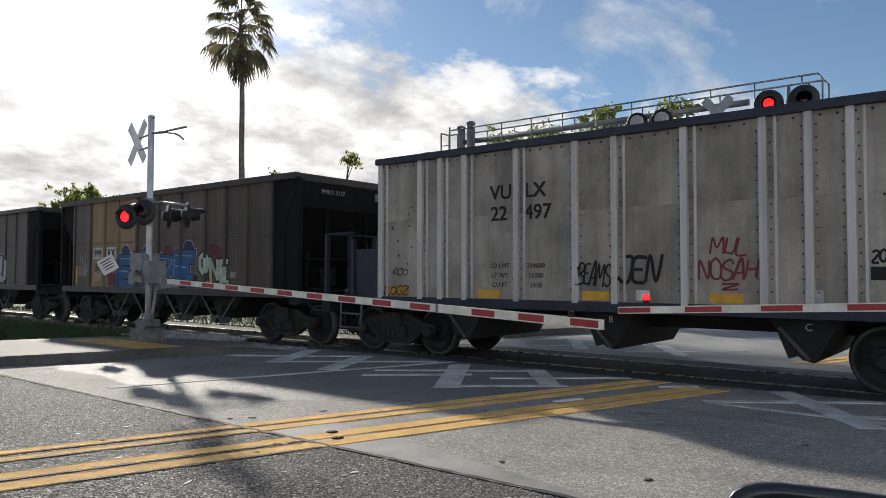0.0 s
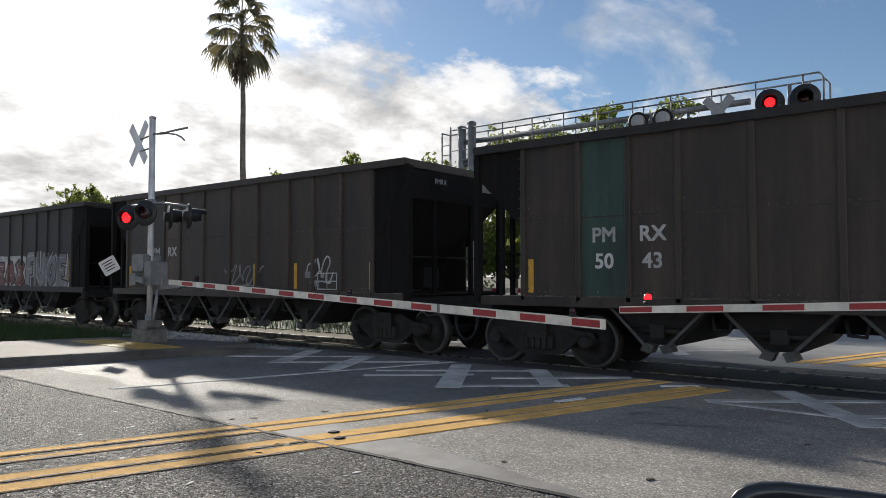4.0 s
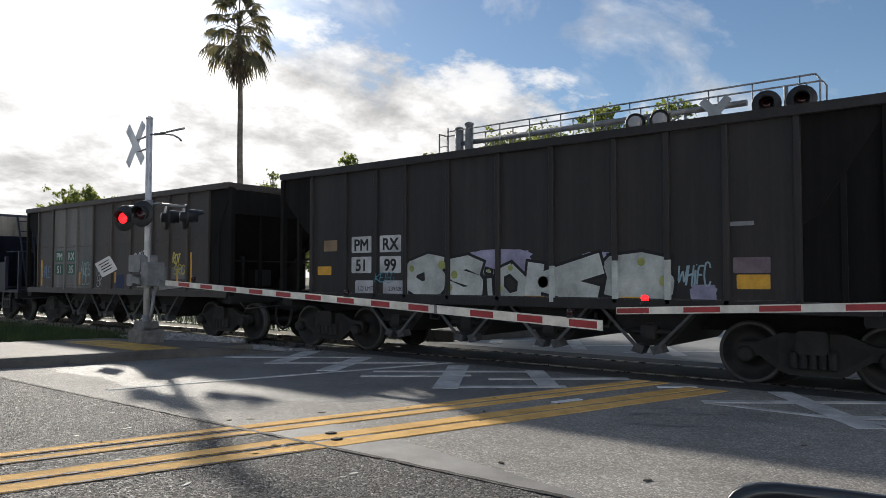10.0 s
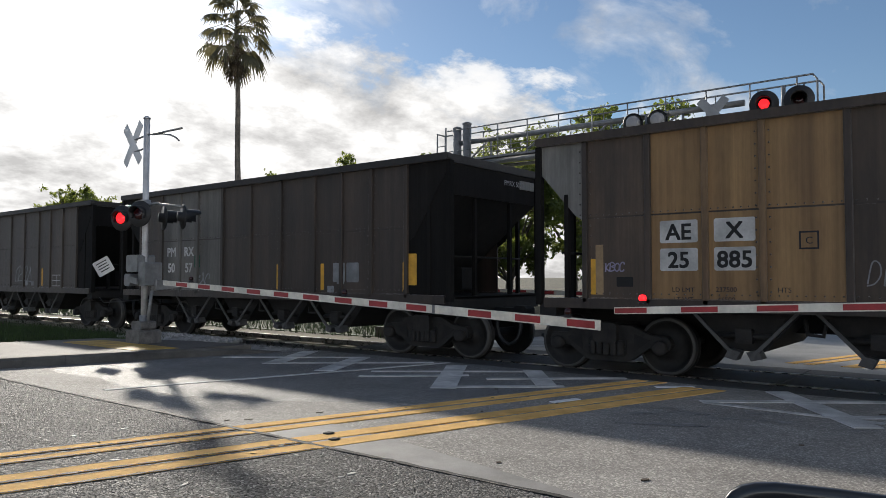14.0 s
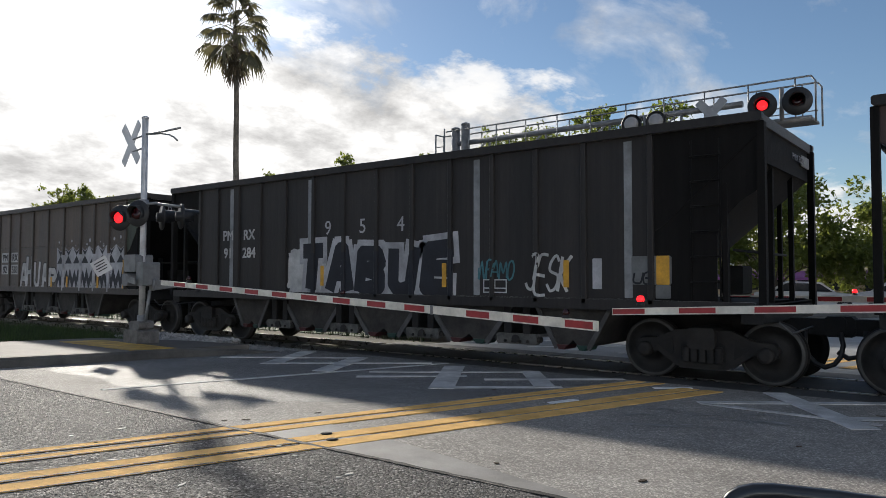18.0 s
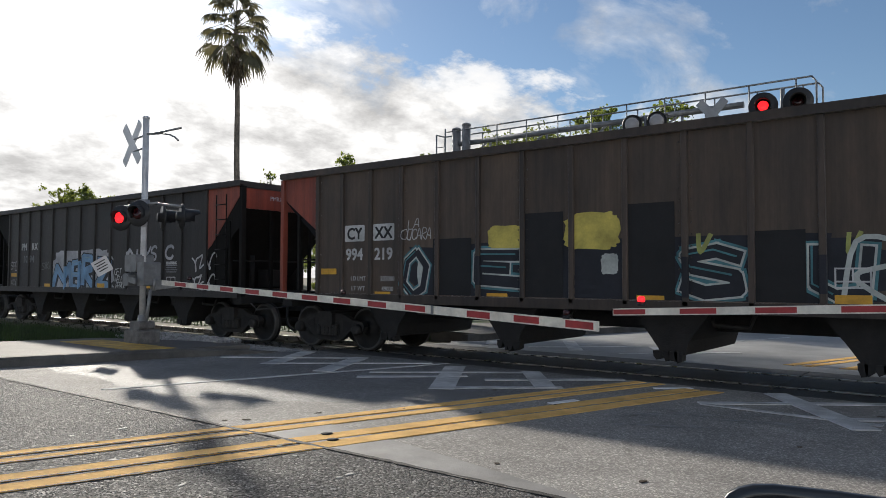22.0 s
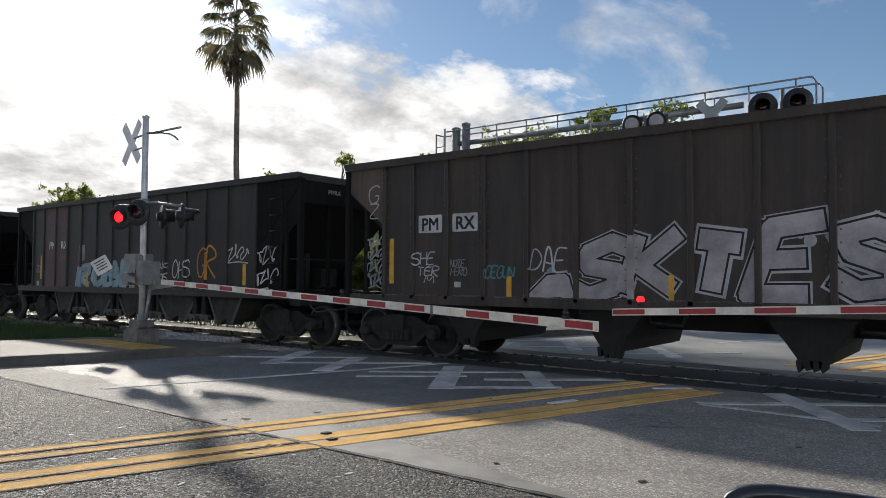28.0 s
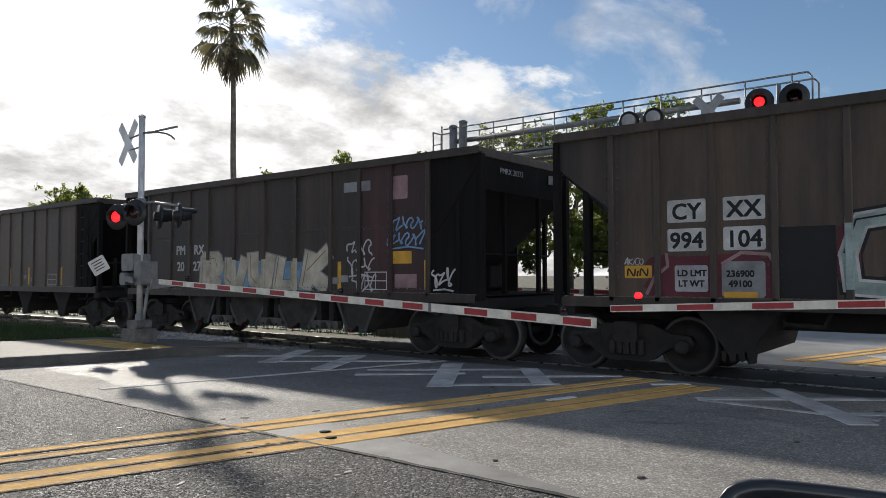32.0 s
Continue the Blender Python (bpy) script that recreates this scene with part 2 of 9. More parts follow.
def text_mesh(body, size, weight=0.0, depth=0.004, wide=1.0, slant=0.0):
    """Letters in the built-in font, standing in the xz plane, facing -y, centred in x, foot at z = 0."""
    key = (body, size, weight, depth, wide, slant)
    if key not in TEXTS:
        cu = bpy.data.curves.new("letters", "FONT")
        cu.body, cu.size, cu.extrude, cu.align_x, cu.shear = body, size, depth, "CENTER", slant
        cu.resolution_u = 3
        ob = new("letters", cu)
        me = bpy.data.meshes.new_from_object(ob)
        bpy.data.objects.remove(ob)
        bpy.data.curves.remove(cu)
        me.transform(Matrix.Diagonal((wide, 1, 1, 1)))
        me.transform(Matrix.Rotation(math.pi / 2, 4, "X"))
        me.materials.clear()
        if weight > 0.002:
            # bold: the letter struck four times, a little apart
            f, w = Form(), weight * 1.5
            for k, (dx, dz) in enumerate(((-w, -w), (w, -w), (-w, w), (w, w))):
                f.add([(v.co.x + dx, v.co.y - 0.0003 * k, v.co.z + dz) for v in me.vertices], [tuple(p.vertices) for p in me.polygons])
            bpy.data.meshes.remove(me)
            me = bpy.data.meshes.new("letters")
            me.from_pydata(f.v, [], f.f)
        TEXTS[key] = me
    return TEXTS[key]

# ---- colours of the place ----


def aggregate(name, lo, hi, rough, scale, bump, tint=(1.0, 0.98, 0.95), stain=0.35, glint=0.3):
    """Road surface: chips of stone of many greys, bound in tar or cement, with large soft stains."""
    m = bpy.data.materials.new(name)
    m.use_nodes = True
    nt = m.node_tree
    N, L = nt.nodes.new, nt.links.new
    b = nt.nodes["Principled BSDF"]
    tc, vo, n1, n2 = N("ShaderNodeTexCoord"), N("ShaderNodeTexVoronoi"), N("ShaderNodeTexNoise"), N("ShaderNodeTexNoise")
    vo.inputs["Scale"].default_value = scale
    n1.inputs["Scale"].default_value, n1.inputs["Detail"].default_value, n1.inputs["Roughness"].default_value = 0.7, 7.0, 0.65
    n2.inputs["Scale"].default_value, n2.inputs["Detail"].default_value = 9.0, 5.0
    for n in (vo, n1, n2):
        L(tc.outputs["Object"], n.inputs["Vector"])
    sp = N("ShaderNodeSeparateColor")
    L(vo.outputs["Color"], sp.inputs[0])
    r = N("ShaderNodeValToRGB")
    e = r.color_ramp.elements
    e[0].position, e[0].color = 0.0, (*[lo * t for t in tint], 1)
    # palest asphalt chips get an extra bright colour as painted sun glints
    e[1].position, e[1].color = 1.0, (*[hi * (2.8 if hi < 0.15 and lo < 0.05 else 1.7) * t for t in tint], 1)
    e.new(0.55).color = (*[(lo + hi) / 2 * t for t in tint], 1)
    e.new(0.9).color = (*[hi * 1.25 * t for t in tint], 1)
    L(sp.outputs[0], r.inputs[0])
    hv, st = N("ShaderNodeHueSaturation"), N("ShaderNodeMath")
    ad = N("ShaderNodeMath")
    ad.operation = "MULTIPLY_ADD"
    ad.inputs[1].default_value = 0.4
    L(n2.outputs[0], ad.inputs[0]), L(n1.outputs[0], ad.inputs[2])
    st.operation = "MULTIPLY_ADD"
    st.inputs[1].default_value, st.inputs[2].default_value = stain * 3.2, 1 - stain * 2.24
    L(ad.outputs[0], st.inputs[0]), L(st.outputs[0], hv.inputs["Value"]), L(r.outputs[0], hv.inputs["Color"])
    L(hv.outputs[0], b.inputs["Base Color"])
    rg = N("ShaderNodeMath")
    rg.operation = "MULTIPLY_ADD"
    rg.use_clamp = True
    rg.inputs[1].default_value, rg.inputs[2].default_value = -glint, rough + 0.1
    L(sp.outputs[1], rg.inputs[0]), L(rg.outputs[0], b.inputs["Roughness"])
    b.inputs["Specular IOR Level"].default_value = 0.4
    bp = N("ShaderNodeBump")
    bp.inputs["Strength"].default_value, bp.inputs["Distance"].default_value = bump, 0.012
    L(vo.outputs["Distance"], bp.inputs["Height"])
    bp.invert = True
    L(bp.outputs[0], b.inputs["Normal"])
    return m


ASPHALT = aggregate("asphalt", 0.018, 0.12, 0.95, 58.0, 1.7, glint=0.42)
OLD_ROAD = aggregate("worn_crossing_road", 0.18, 0.3, 0.9, 75.0, 0.45, (1.0, 0.94, 0.86), 0.42)
# the crossing pavement again, its colour lowered where shade lies
DARK_ROAD = aggregate("dark_patched_road", 0.105, 0.2, 0.75, 80.0, 0.6, (1.0, 0.985, 0.97), 0.4)
CONCRETE = mat("concrete", (0.3, 0.29, 0.275), 0.75, var=0.3, scale=1.2, fine=50, bump=0.3)
KERB_C = mat("kerb_concrete", (0.1, 0.097, 0.092), 0.8, var=0.4, scale=1.5, fine=40, bump=0.4)
WALK_C = mat("sidewalk_concrete", (0.13, 0.122, 0.112), 0.8, var=0.3, scale=1.0, fine=40, bump=0.3)
TACTILE = mat("tactile_yellow", (0.55, 0.34, 0.06), 0.7, var=0.35, scale=3, fine=60, bump=0.3)
YELLOW_P = mat("yellow_road_paint", (0.8, 0.5, 0.18), 0.9, var=0.35, scale=2.5, fine=50, bump=0.6, dark=(0.6, 0.36, 0.12), spec=0.15)
WHITE_P = mat("white_road_paint", (0.6, 0.6, 0.59), 0.85, var=0.3, scale=2.5, fine=50, bump=0.5)
PANEL_R = mat("crossing_panel", (0.07, 0.068, 0.066), 0.7, var=0.4, scale=1.5, fine=30, bump=0.4)
RAIL_S = mat("rail_steel", (0.32, 0.3, 0.28), 0.28, metal=1.0, var=0.2, scale=6, bump=0.05)
STONE = mat("ballast_stone", (0.4, 0.395, 0.39), 0.85, var=0.4, scale=5, fine=30, bump=0.3, rand=0.5)
BALLAST = mat("ballast_bed", (0.16, 0.15, 0.14), 0.9, var=0.5, scale=6, fine=25, bump=1.0)
SOIL = mat("dry_ground", (0.13, 0.12, 0.075), 0.95, var=0.5, scale=0.5, fine=8, bump=0.6)
GRASS = mat("grass", (0.05, 0.085, 0.022), 0.8, var=0.5, scale=3, fine=20, bump=0.0, rand=0.3)
GALV = mat("galvanised_steel", (0.62, 0.62, 0.63), 0.5, metal=0.25, var=0.2, scale=4, fine=30, bump=0.1)
GALV_D = mat("dull_galvanised_steel", (0.26, 0.265, 0.27), 0.55, metal=0.4, var=0.25, scale=4, fine=30, bump=0.1)
SIGN_W = mat("white_sheeting", (0.72, 0.72, 0.72), 0.5, var=0.12, scale=3, bump=0.0)
SIGN_BACK = mat("bare_aluminium", (0.36, 0.36, 0.36), 0.45, metal=0.5, var=0.15, scale=3, bump=0.05)
BLACK = mat("black_paint", (0.018, 0.018, 0.019), 0.5, var=0.3, scale=4, bump=0.1)
RED_SH = mat("red_sheeting", (0.38, 0.036, 0.04), 0.45, var=0.2, scale=5, bump=0.05)
CREAM_SH = mat("cream_sheeting", (0.8, 0.76, 0.67), 0.5, var=0.2, scale=4, fine=30, bump=0.05)
RED_ON = mat("lit_red_lens", (1.0, 0.015, 0.02), 0.3, var=0.0, bump=0, emit=0.9)
RED_OFF = mat("dark_red_lens", (0.03, 0.004, 0.005), 0.2, var=0.1, bump=0)
LENS_G = mat("pale_lens", (0.34, 0.33, 0.33), 0.2, var=0.1, bump=0)
SPLIT = 0.325


def rd(a, y):
    """A point on the road: a metres along the track at y = 0, following the road's slant."""
    return a + SPLIT * y


def strip(f, a0, a1, y0, y1, z0, z1):
    """A flat slab on the road between two slanted lines."""
    return f.prism([(rd(a0, y0), y0), (rd(a1, y0), y0), (rd(a1, y1), y1), (rd(a0, y1), y1)], z0, z1, "z")


# ---- ground, road, track ----
def ground():
    f = Form()
    f.box(-2500, 2500, -2500, 2500, -0.6, -0.12)
    struct("ground", f, SOIL, "flat sandy ground with sparse dry grass reaching the horizon", "ground")
    f = Form()
    strip(f, -15.2, 1.6, -70, 4.57, -0.3, 0.0)
    struct("road", f, ASPHALT, "dark coarse asphalt road with glittering aggregate", "road")
    f = Form()
    strip(f, -15.2, 1.6, 4.575, 10.55, -0.3, -0.004)
    struct("crossing_approach", f, OLD_ROAD, "worn grey pavement before the railway crossing", "road")
    f = Form()
    strip(f, -15.2, 1.6, 13.45, 170, -0.3, -0.004)
    struct("far_road", f, mat("far_concrete_road", (0.3, 0.3, 0.295), 0.7, var=0.25, scale=0.6, fine=40, bump=0.3), "pale concrete road beyond the track", "road")
    f = Form()
    f.prism([(-5.9, 4.6), (-2.3, 4.6), (-2.5, 4.72), (-4.65, 5.2), (-5.7, 5.35)], -0.1, 0.001, "z")
    struct("pavement_patch", f, CONCRETE, "pale concrete patch along the seam of the crossing", "pavement")
    # lanes beyond the centre lines, shade painted in as darker pavement, with a ragged near edge
    rng = random.Random(12)
    ctrl = ((-13.4, 5.55), (-11.0, 5.5), (-9.5, 5.28), (-8.5, 5.42), (-7.9, 5.6), (-7.0, 6.1), (-6.2, 6.65), (-5.75, 6.9))
    near_edge = []
    for (xa, ya), (xb, yb) in zip(ctrl, ctrl[1:]):
        for i in range(8):
            u = i / 8
            near_edge.append((xa + (xb - xa) * u, ya + (yb - ya) * u + rng.uniform(-0.09, 0.09)))
    f = Form()
    f.prism(near_edge + [(rd(-8.0, 7.2), 7.2), (rd(-8.0, 10.54), 10.54), (rd(-15.19, 10.54), 10.54), (rd(-15.19, 5.6), 5.6)], -0.1, -0.003, "z")
    struct("resurfaced_lanes", f, DARK_ROAD, "lanes toned darker for shade, with a ragged near edge", "road")
    for nm, x0, x1 in (("lawn_west", -120, rd(-19.1, 15.0)), ("lawn_east", rd(5.4, 15.0), 120)):
        struct(nm, Form().box(x0, x1, 14.7, 26.0, -0.2, -0.1), GRASS, "mown green lawn beyond the track", "lawn")
    # track bed
    f = Form()
    f.prism([(9.6, -0.5), (10.2, -0.2), (13.8, -0.2), (14.6, -0.5)], -560, rd(-15.6, 10.5), "x")
    f.prism([(9.6, -0.5), (10.2, -0.2), (13.8, -0.2), (14.6, -0.5)], rd(2.2, 10.5), 560, "x")
    struct("track_bed", f, BALLAST, "grey crushed-stone bed under the rails", "ballast")
    deck = struct("crossing_bed", Form().box(rd(-15.6, 12), rd(-15.6, 12) + 18, 10.556, 13.444, -0.4, -0.3), BALLAST, "bed under the crossing panels", "crossing")
    for y0, y1 in ((10.555, 11.19), (11.42, 12.58), (12.81, 13.445)):
        for i in range(8):
            a = rd(-15.6, 12) + i * 2.25
            part("crossing_panel", Form().slab(a, a + 2.238, y0, y1, -0.3, -0.006, 0.01), PANEL_R, deck)
    for nm, y in (("rail_near", 11.28), ("rail_far", 12.72)):
        prof = [(-0.07, -0.18), (0.07, -0.18), (0.07, -0.165), (0.012, -0.15), (0.012, -0.05), (0.036, -0.035), (0.036, -0.004), (0.03, 0.0), (-0.03, 0.0), (-0.036, -0.004), (-0.036, -0.035), (-0.012, -0.05), (-0.012, -0.15), (-0.07, -0.165)]
        f = Form().prism([(y + a, b) for a, b in prof], -560, 560, "x")
        struct(nm, f, RAIL_S, "worn steel rail with a bright running surface", "rail")
    # ties of the stretch beside the sidewalk
    tie = Form().slab(-0.11, 0.11, -1.28, 1.28, -0.1, 0.0, 0.012).mesh("tie")
    TIE = mat("old_tie", (0.1, 0.085, 0.07), 0.9, var=0.4, scale=6, fine=40, bump=0.6)
    bed = bpy.data.objects["track_bed"]
    for i in range(60):
        part("tie", tie, TIE, bed, at=(rd(-15.9, 12) - 0.5 * i, 12.0, -0.17))
    # kerbs and sidewalks
    prof = [(0, -0.3), (0, 0.12), (-0.035, 0.165), (-0.16, 0.17), (-0.16, -0.3)]
    f = Form()
    vs, fs, n = [], [], 5
    ys = [-60, -20, -8, -3.05, -3.04, 0, 3.0, 3.01, 6.0, 6.01, 8.0, 9.0, 9.8]
    hs = [1] * 11 + [0.6, 0.05]
    for y, h in zip(ys, hs):
        vs += [(rd(-15.2 + a - (0.012 if b > 0 and y in (3.0, 6.0) else 0), y), y, b * h if b > 0 else b) for a, b in prof]
    for k in range(len(ys) - 1):
        fs += [(k * n + i, k * n + (i + 1) % n, (k + 1) * n + (i + 1) % n, (k + 1) * n + i) for i in range(n)]
    fs += [tuple(range(n)), tuple(range((len(ys) - 1) * n, len(ys) * n))]
    f.add(vs, fs)
    struct("kerb", f, KERB_C, "grey concrete kerb stained dark along the gutter", "kerb")
    f = Form()
    strip(f, -19.0, -15.362, -60, 7.0, -0.3, 0.168)
    f.prism([(rd(-19.0, 7.0), 7.0), (rd(-15.362, 7.0), 7.0), (rd(-15.362, 9.3), 9.3), (rd(-17.0, 9.1), 9.1), (rd(-19.0, 8.2), 8.2)], -0.3, 0.166, "z")
    struct("sidewalk", f, WALK_C, "pale concrete sidewalk ending before the track", "sidewalk")
    f = Form()
    strip(f, -18.3, -15.4, 7.15, 7.95, 0.1, 0.174)
    pad = struct("tactile_pad", f, TACTILE, "worn yellow tactile warning pad across the sidewalk", "tactile paving")
    f = Form()
    strip(f, 1.6, 1.76, -60, 9.6, -0.3, 0.165)
    struct("kerb_east", f, KERB_C, "grey concrete kerb", "kerb")
    f = Form()
    strip(f, 1.764, 5.2, -60, 9.2, -0.3, 0.16)
    struct("sidewalk_east", f, WALK_C, "pale concrete sidewalk", "sidewalk")
    for nm, a0, a1, b0, b1 in (("kerb_far_west", -15.36, -15.2, -19.0, -15.364), ("kerb_far_east", 1.6, 1.76, 1.764, 5.2)):
        f = Form()
        strip(f, a0, a1, 14.4, 150, -0.3, 0.165)
        struct(nm, f, KERB_C, "grey concrete kerb beyond the track", "kerb")
        f = Form()
        strip(f, b0, b1, 14.9, 150, -0.3, 0.16)
        struct(nm.replace("kerb", "sidewalk"), f, WALK_C, "pale concrete sidewalk beyond the track", "sidewalk")


def paint():
    # double yellow lines either side of the narrow median
    TAR = mat("black_tar_edge", (0.012, 0.012, 0.012), 0.8, var=0.3, scale=6, bump=0.3)
    rng = random.Random(7)

    def fringe(f, a, y0, y1, w, z):
        """A ragged dark edge along the road."""
        n = int((y1 - y0) / 0.06)
        vs, fs = [], []
        for i in range(n + 1):
            y = y0 + (y1 - y0) * i / n
            q = w * rng.uniform(0.15, 1.0)
            vs += [(rd(a - q * 0.6, y), y, z), (rd(a + q * 0.6, y), y, z)]
        for i in range(n):
            fs.append((2 * i, 2 * i + 1, 2 * i + 3, 2 * i + 2))
        f.add(vs, fs)

    for a0, a1 in ((-7.90, -7.72), (-7.60, -7.43), (-7.0, -6.76), (-6.68, -6.43)):
        for y0, y1, z in ((-60, 4.55, 0.007), (4.6, 10.45 if a0 < -7.2 else 10.2, 0.006), (14.2, 120, 0.004)):
            f = Form()
            strip(f, a0, a1, y0, y1, -0.05, z)
            struct("centre_line", f, YELLOW_P, "cracked yellow centre line", "road marking")
        f = Form()
        fringe(f, a1 - 0.005, 0.5, 4.5, 0.055, 0.009)
        fringe(f, a0 + 0.005, 0.5, 4.5, 0.04, 0.009)
        struct("line_crack", f, TAR, "dark ragged crack along the yellow line", "road crack")
    f = Form()
    n = 220
    vs, fs = [], []
    for i in range(n + 1):
        x = -14 + 17.0 * i / n
        q = 0.012 + 0.022 * rng.random()
        c = 4.572 + 0.02 * noise.noise(Vector((x * 2, 0, 0)))
        vs += [(x, c - q, 0.0095), (x, c + q, 0.0095)]
    fs = [(2 * i, 2 * i + 1, 2 * i + 3, 2 * i + 2) for i in range(n)]
    struct("pavement_seam", f.add(vs, fs), TAR, "ragged black seam between asphalt and worn pavement", "road crack")
    for x, y in ((-5.36, 4.98), (-5.12, 4.83)):
        st = thing("road_stud", "dark broken road stud on the centre line", "road stud", (x, y, 0.006))
        part("stud", Form().lathe([(0.055, 0), (0.06, 0.006), (0.03, 0.014)], 12, (0, 0, 0), "z"), TAR, st)
    f = Form()
    for x0, y0, x1, y1, w in ((-4.05, 8.2, -3.1, 8.5, 0.1), (-3.5, 7.85, -2.3, 8.75, 0.16), (-3.3, 7.3, -2.5, 7.7, 0.12), (-2.6, 8.2, -1.9, 8.4, 0.1)):
        # a broken smear of short scrapes
        for _ in range(26):
            u, v, q = rng.random(), rng.gauss(0, 0.4) * w, rng.uniform(0.004, 0.016)
            x, y, l = x0 + (x1 - x0) * u, y0 + (y1 - y0) * u + v, rng.uniform(0.06, 0.22)
            d = Vector((x1 - x0, y1 - y0, 0)).normalized()
            e, o, c = d * l, Vector((-d.y, d.x, 0)) * q, Vector((x, y, 0.0025 + 0.0005 * rng.random()))
            f.add([c - e, c - e * 0.3 - o, c + e * 0.5 - o * 0.7, c + e, c + e * 0.3 + o, c - e * 0.6 + o * 0.6], [tuple(range(6))])
    struct("scuff_marks", f, mat("pale_scuff", (0.34, 0.335, 0.325), 0.8, var=0.4, scale=4, fine=30), "pale scraped scuffs on the pavement", "road marking")
    f = Form()
    strip(f, -11.55, -11.44, 5.0, 10.45, -0.05, 0.005)
    for k in range(5):
        strip(f, -11.55, -11.44, -40 + 9 * k, -37 + 9 * k, -0.05, 0.006)
        strip(f, -2.9, -2.79, -40 + 9 * k, -37 + 9 * k, -0.05, 0.006)
    for k in range(8):
        strip(f, -11.55, -11.44, 18 + 9 * k, 21 + 9 * k, -0.05, 0.004)
        strip(f, -2.9, -2.79, 18 + 9 * k, 21 + 9 * k, -0.05, 0.004)
    struct("lane_line", f, WHITE_P, "worn white lane line", "road marking")
    # crossed bars of the painted zone beside the track
    f = Form()

    def bar(p, q, w, z):
        p, q = Vector((*p, 0)), Vector((*q, 0))
        d = (q - p).normalized()
        nn = Vector((-d.y, d.x, 0)) * w / 2
        f.prism([tuple((k)[:2]) for k in (p + nn, q + nn, q - nn, p - nn)], -0.05, z, "z")

    for p, q, w in (((-11.61, 10.25), (-10.5, 8.35), 0.34), ((-12.1, 8.45), (-9.8, 10.15), 0.13), ((-9.95, 10.1), (-9.0, 8.25), 0.34),
                    ((-10.5, 8.5), (-8.3, 10.28), 0.13), ((-8.35, 8.7), (-6.15, 10.38), 0.13), ((-8.1, 8.15), (-6.8, 9.3), 0.15),
                    ((-7.72, 10.2), (-6.3, 8.0), 0.36), ((-6.5, 8.0), (-5.05, 9.2), 0.16), ((-6.3, 10.4), (-5.2, 9.0), 0.3), ((-6.35, 9.14), (-4.7, 10.5), 0.14),
                    ((-3.1, 9.14), (-1.2, 10.54), 0.15), ((-2.55, 10.55), (-1.2, 8.6), 0.3), ((-3.05, 9.1), (-1.1, 8.95), 0.09), ((-1.6, 9.0), (0.2, 10.4), 0.16), ((0.4, 10.5), (1.6, 8.6), 0.3), ((1.4, 8.7), (3.4, 10.3), 0.15)):
        bar(p, q, w, 0.005 + 0.0008 * (len(f.f) % 7))
    for x0 in (-10.8, -8.6, -6.4, -2.0, 0.4):
        bar((x0, 16.0), (x0 + 1.2, 14.1), 0.3, 0.006)
        bar((x0, 14.1), (x0 + 1.9, 15.9), 0.14, 0.004)
    struct("zone_marking", f, WHITE_P, "faded white crossed bars painted beside the track", "road marking")
    f = Form()
    for x, y, a, l in ((-4.46, 8.15, 72, 0.45), (-3.8, 10.13, 40, 0.55)):
        d = Vector((math.cos(radians(a)), math.sin(radians(a)))) * l / 2
        bar((x - d.x, y - d.y), (x + d.x, y + d.y), 0.1, 0.006)
    stub = struct("median_dash", f, WHITE_P, "short worn white dash between the yellow lines", "road marking")
    stub.data = f.mesh("median_dash")


def road_litter():
    """Flat pale flecks, leaves and grit lying on the road."""
    rng = random.Random(31)
    for nm, n, hues, lab in (("fallen_leaf", 18, ((0.09, 0.06, 0.035), 0.8), "dry brown leaf lying on the road"), ("pale_fleck", 30, ((0.5, 0.49, 0.46), 0.7), "flat pale fleck on the road")):
        m = mat(nm, hues[0], hues[1], var=0.3, scale=8, bump=0.2, rand=0.4)
        for _ in range(n):
            y = rng.uniform(2.6, 4.4) if nm == "pale_fleck" else rng.uniform(4.7, 10.0)
            x = rd(rng.uniform(-10.5, -2.0), y) if nm == "pale_fleck" else rd(rng.uniform(-9.0, -2.6), y)
            l, w, a = rng.uniform(0.02, 0.055), rng.uniform(0.012, 0.025), rng.random() * 6.28
            f = Form()
            pr = [(l * math.cos(k * 0.785) * rng.uniform(0.8, 1.1), w * math.sin(k * 0.785) * rng.uniform(0.8, 1.1)) for k in range(8)]
            f.prism([(p * math.cos(a) - q * math.sin(a), p * math.sin(a) + q * math.cos(a)) for p, q in pr], 0.0, 0.006, "z")
            ob = part(nm, f, m, at=(x, y, 0.001))
            tagged(ob, lab, "leaf" if nm == "fallen_leaf" else "debris", "litter on the road")


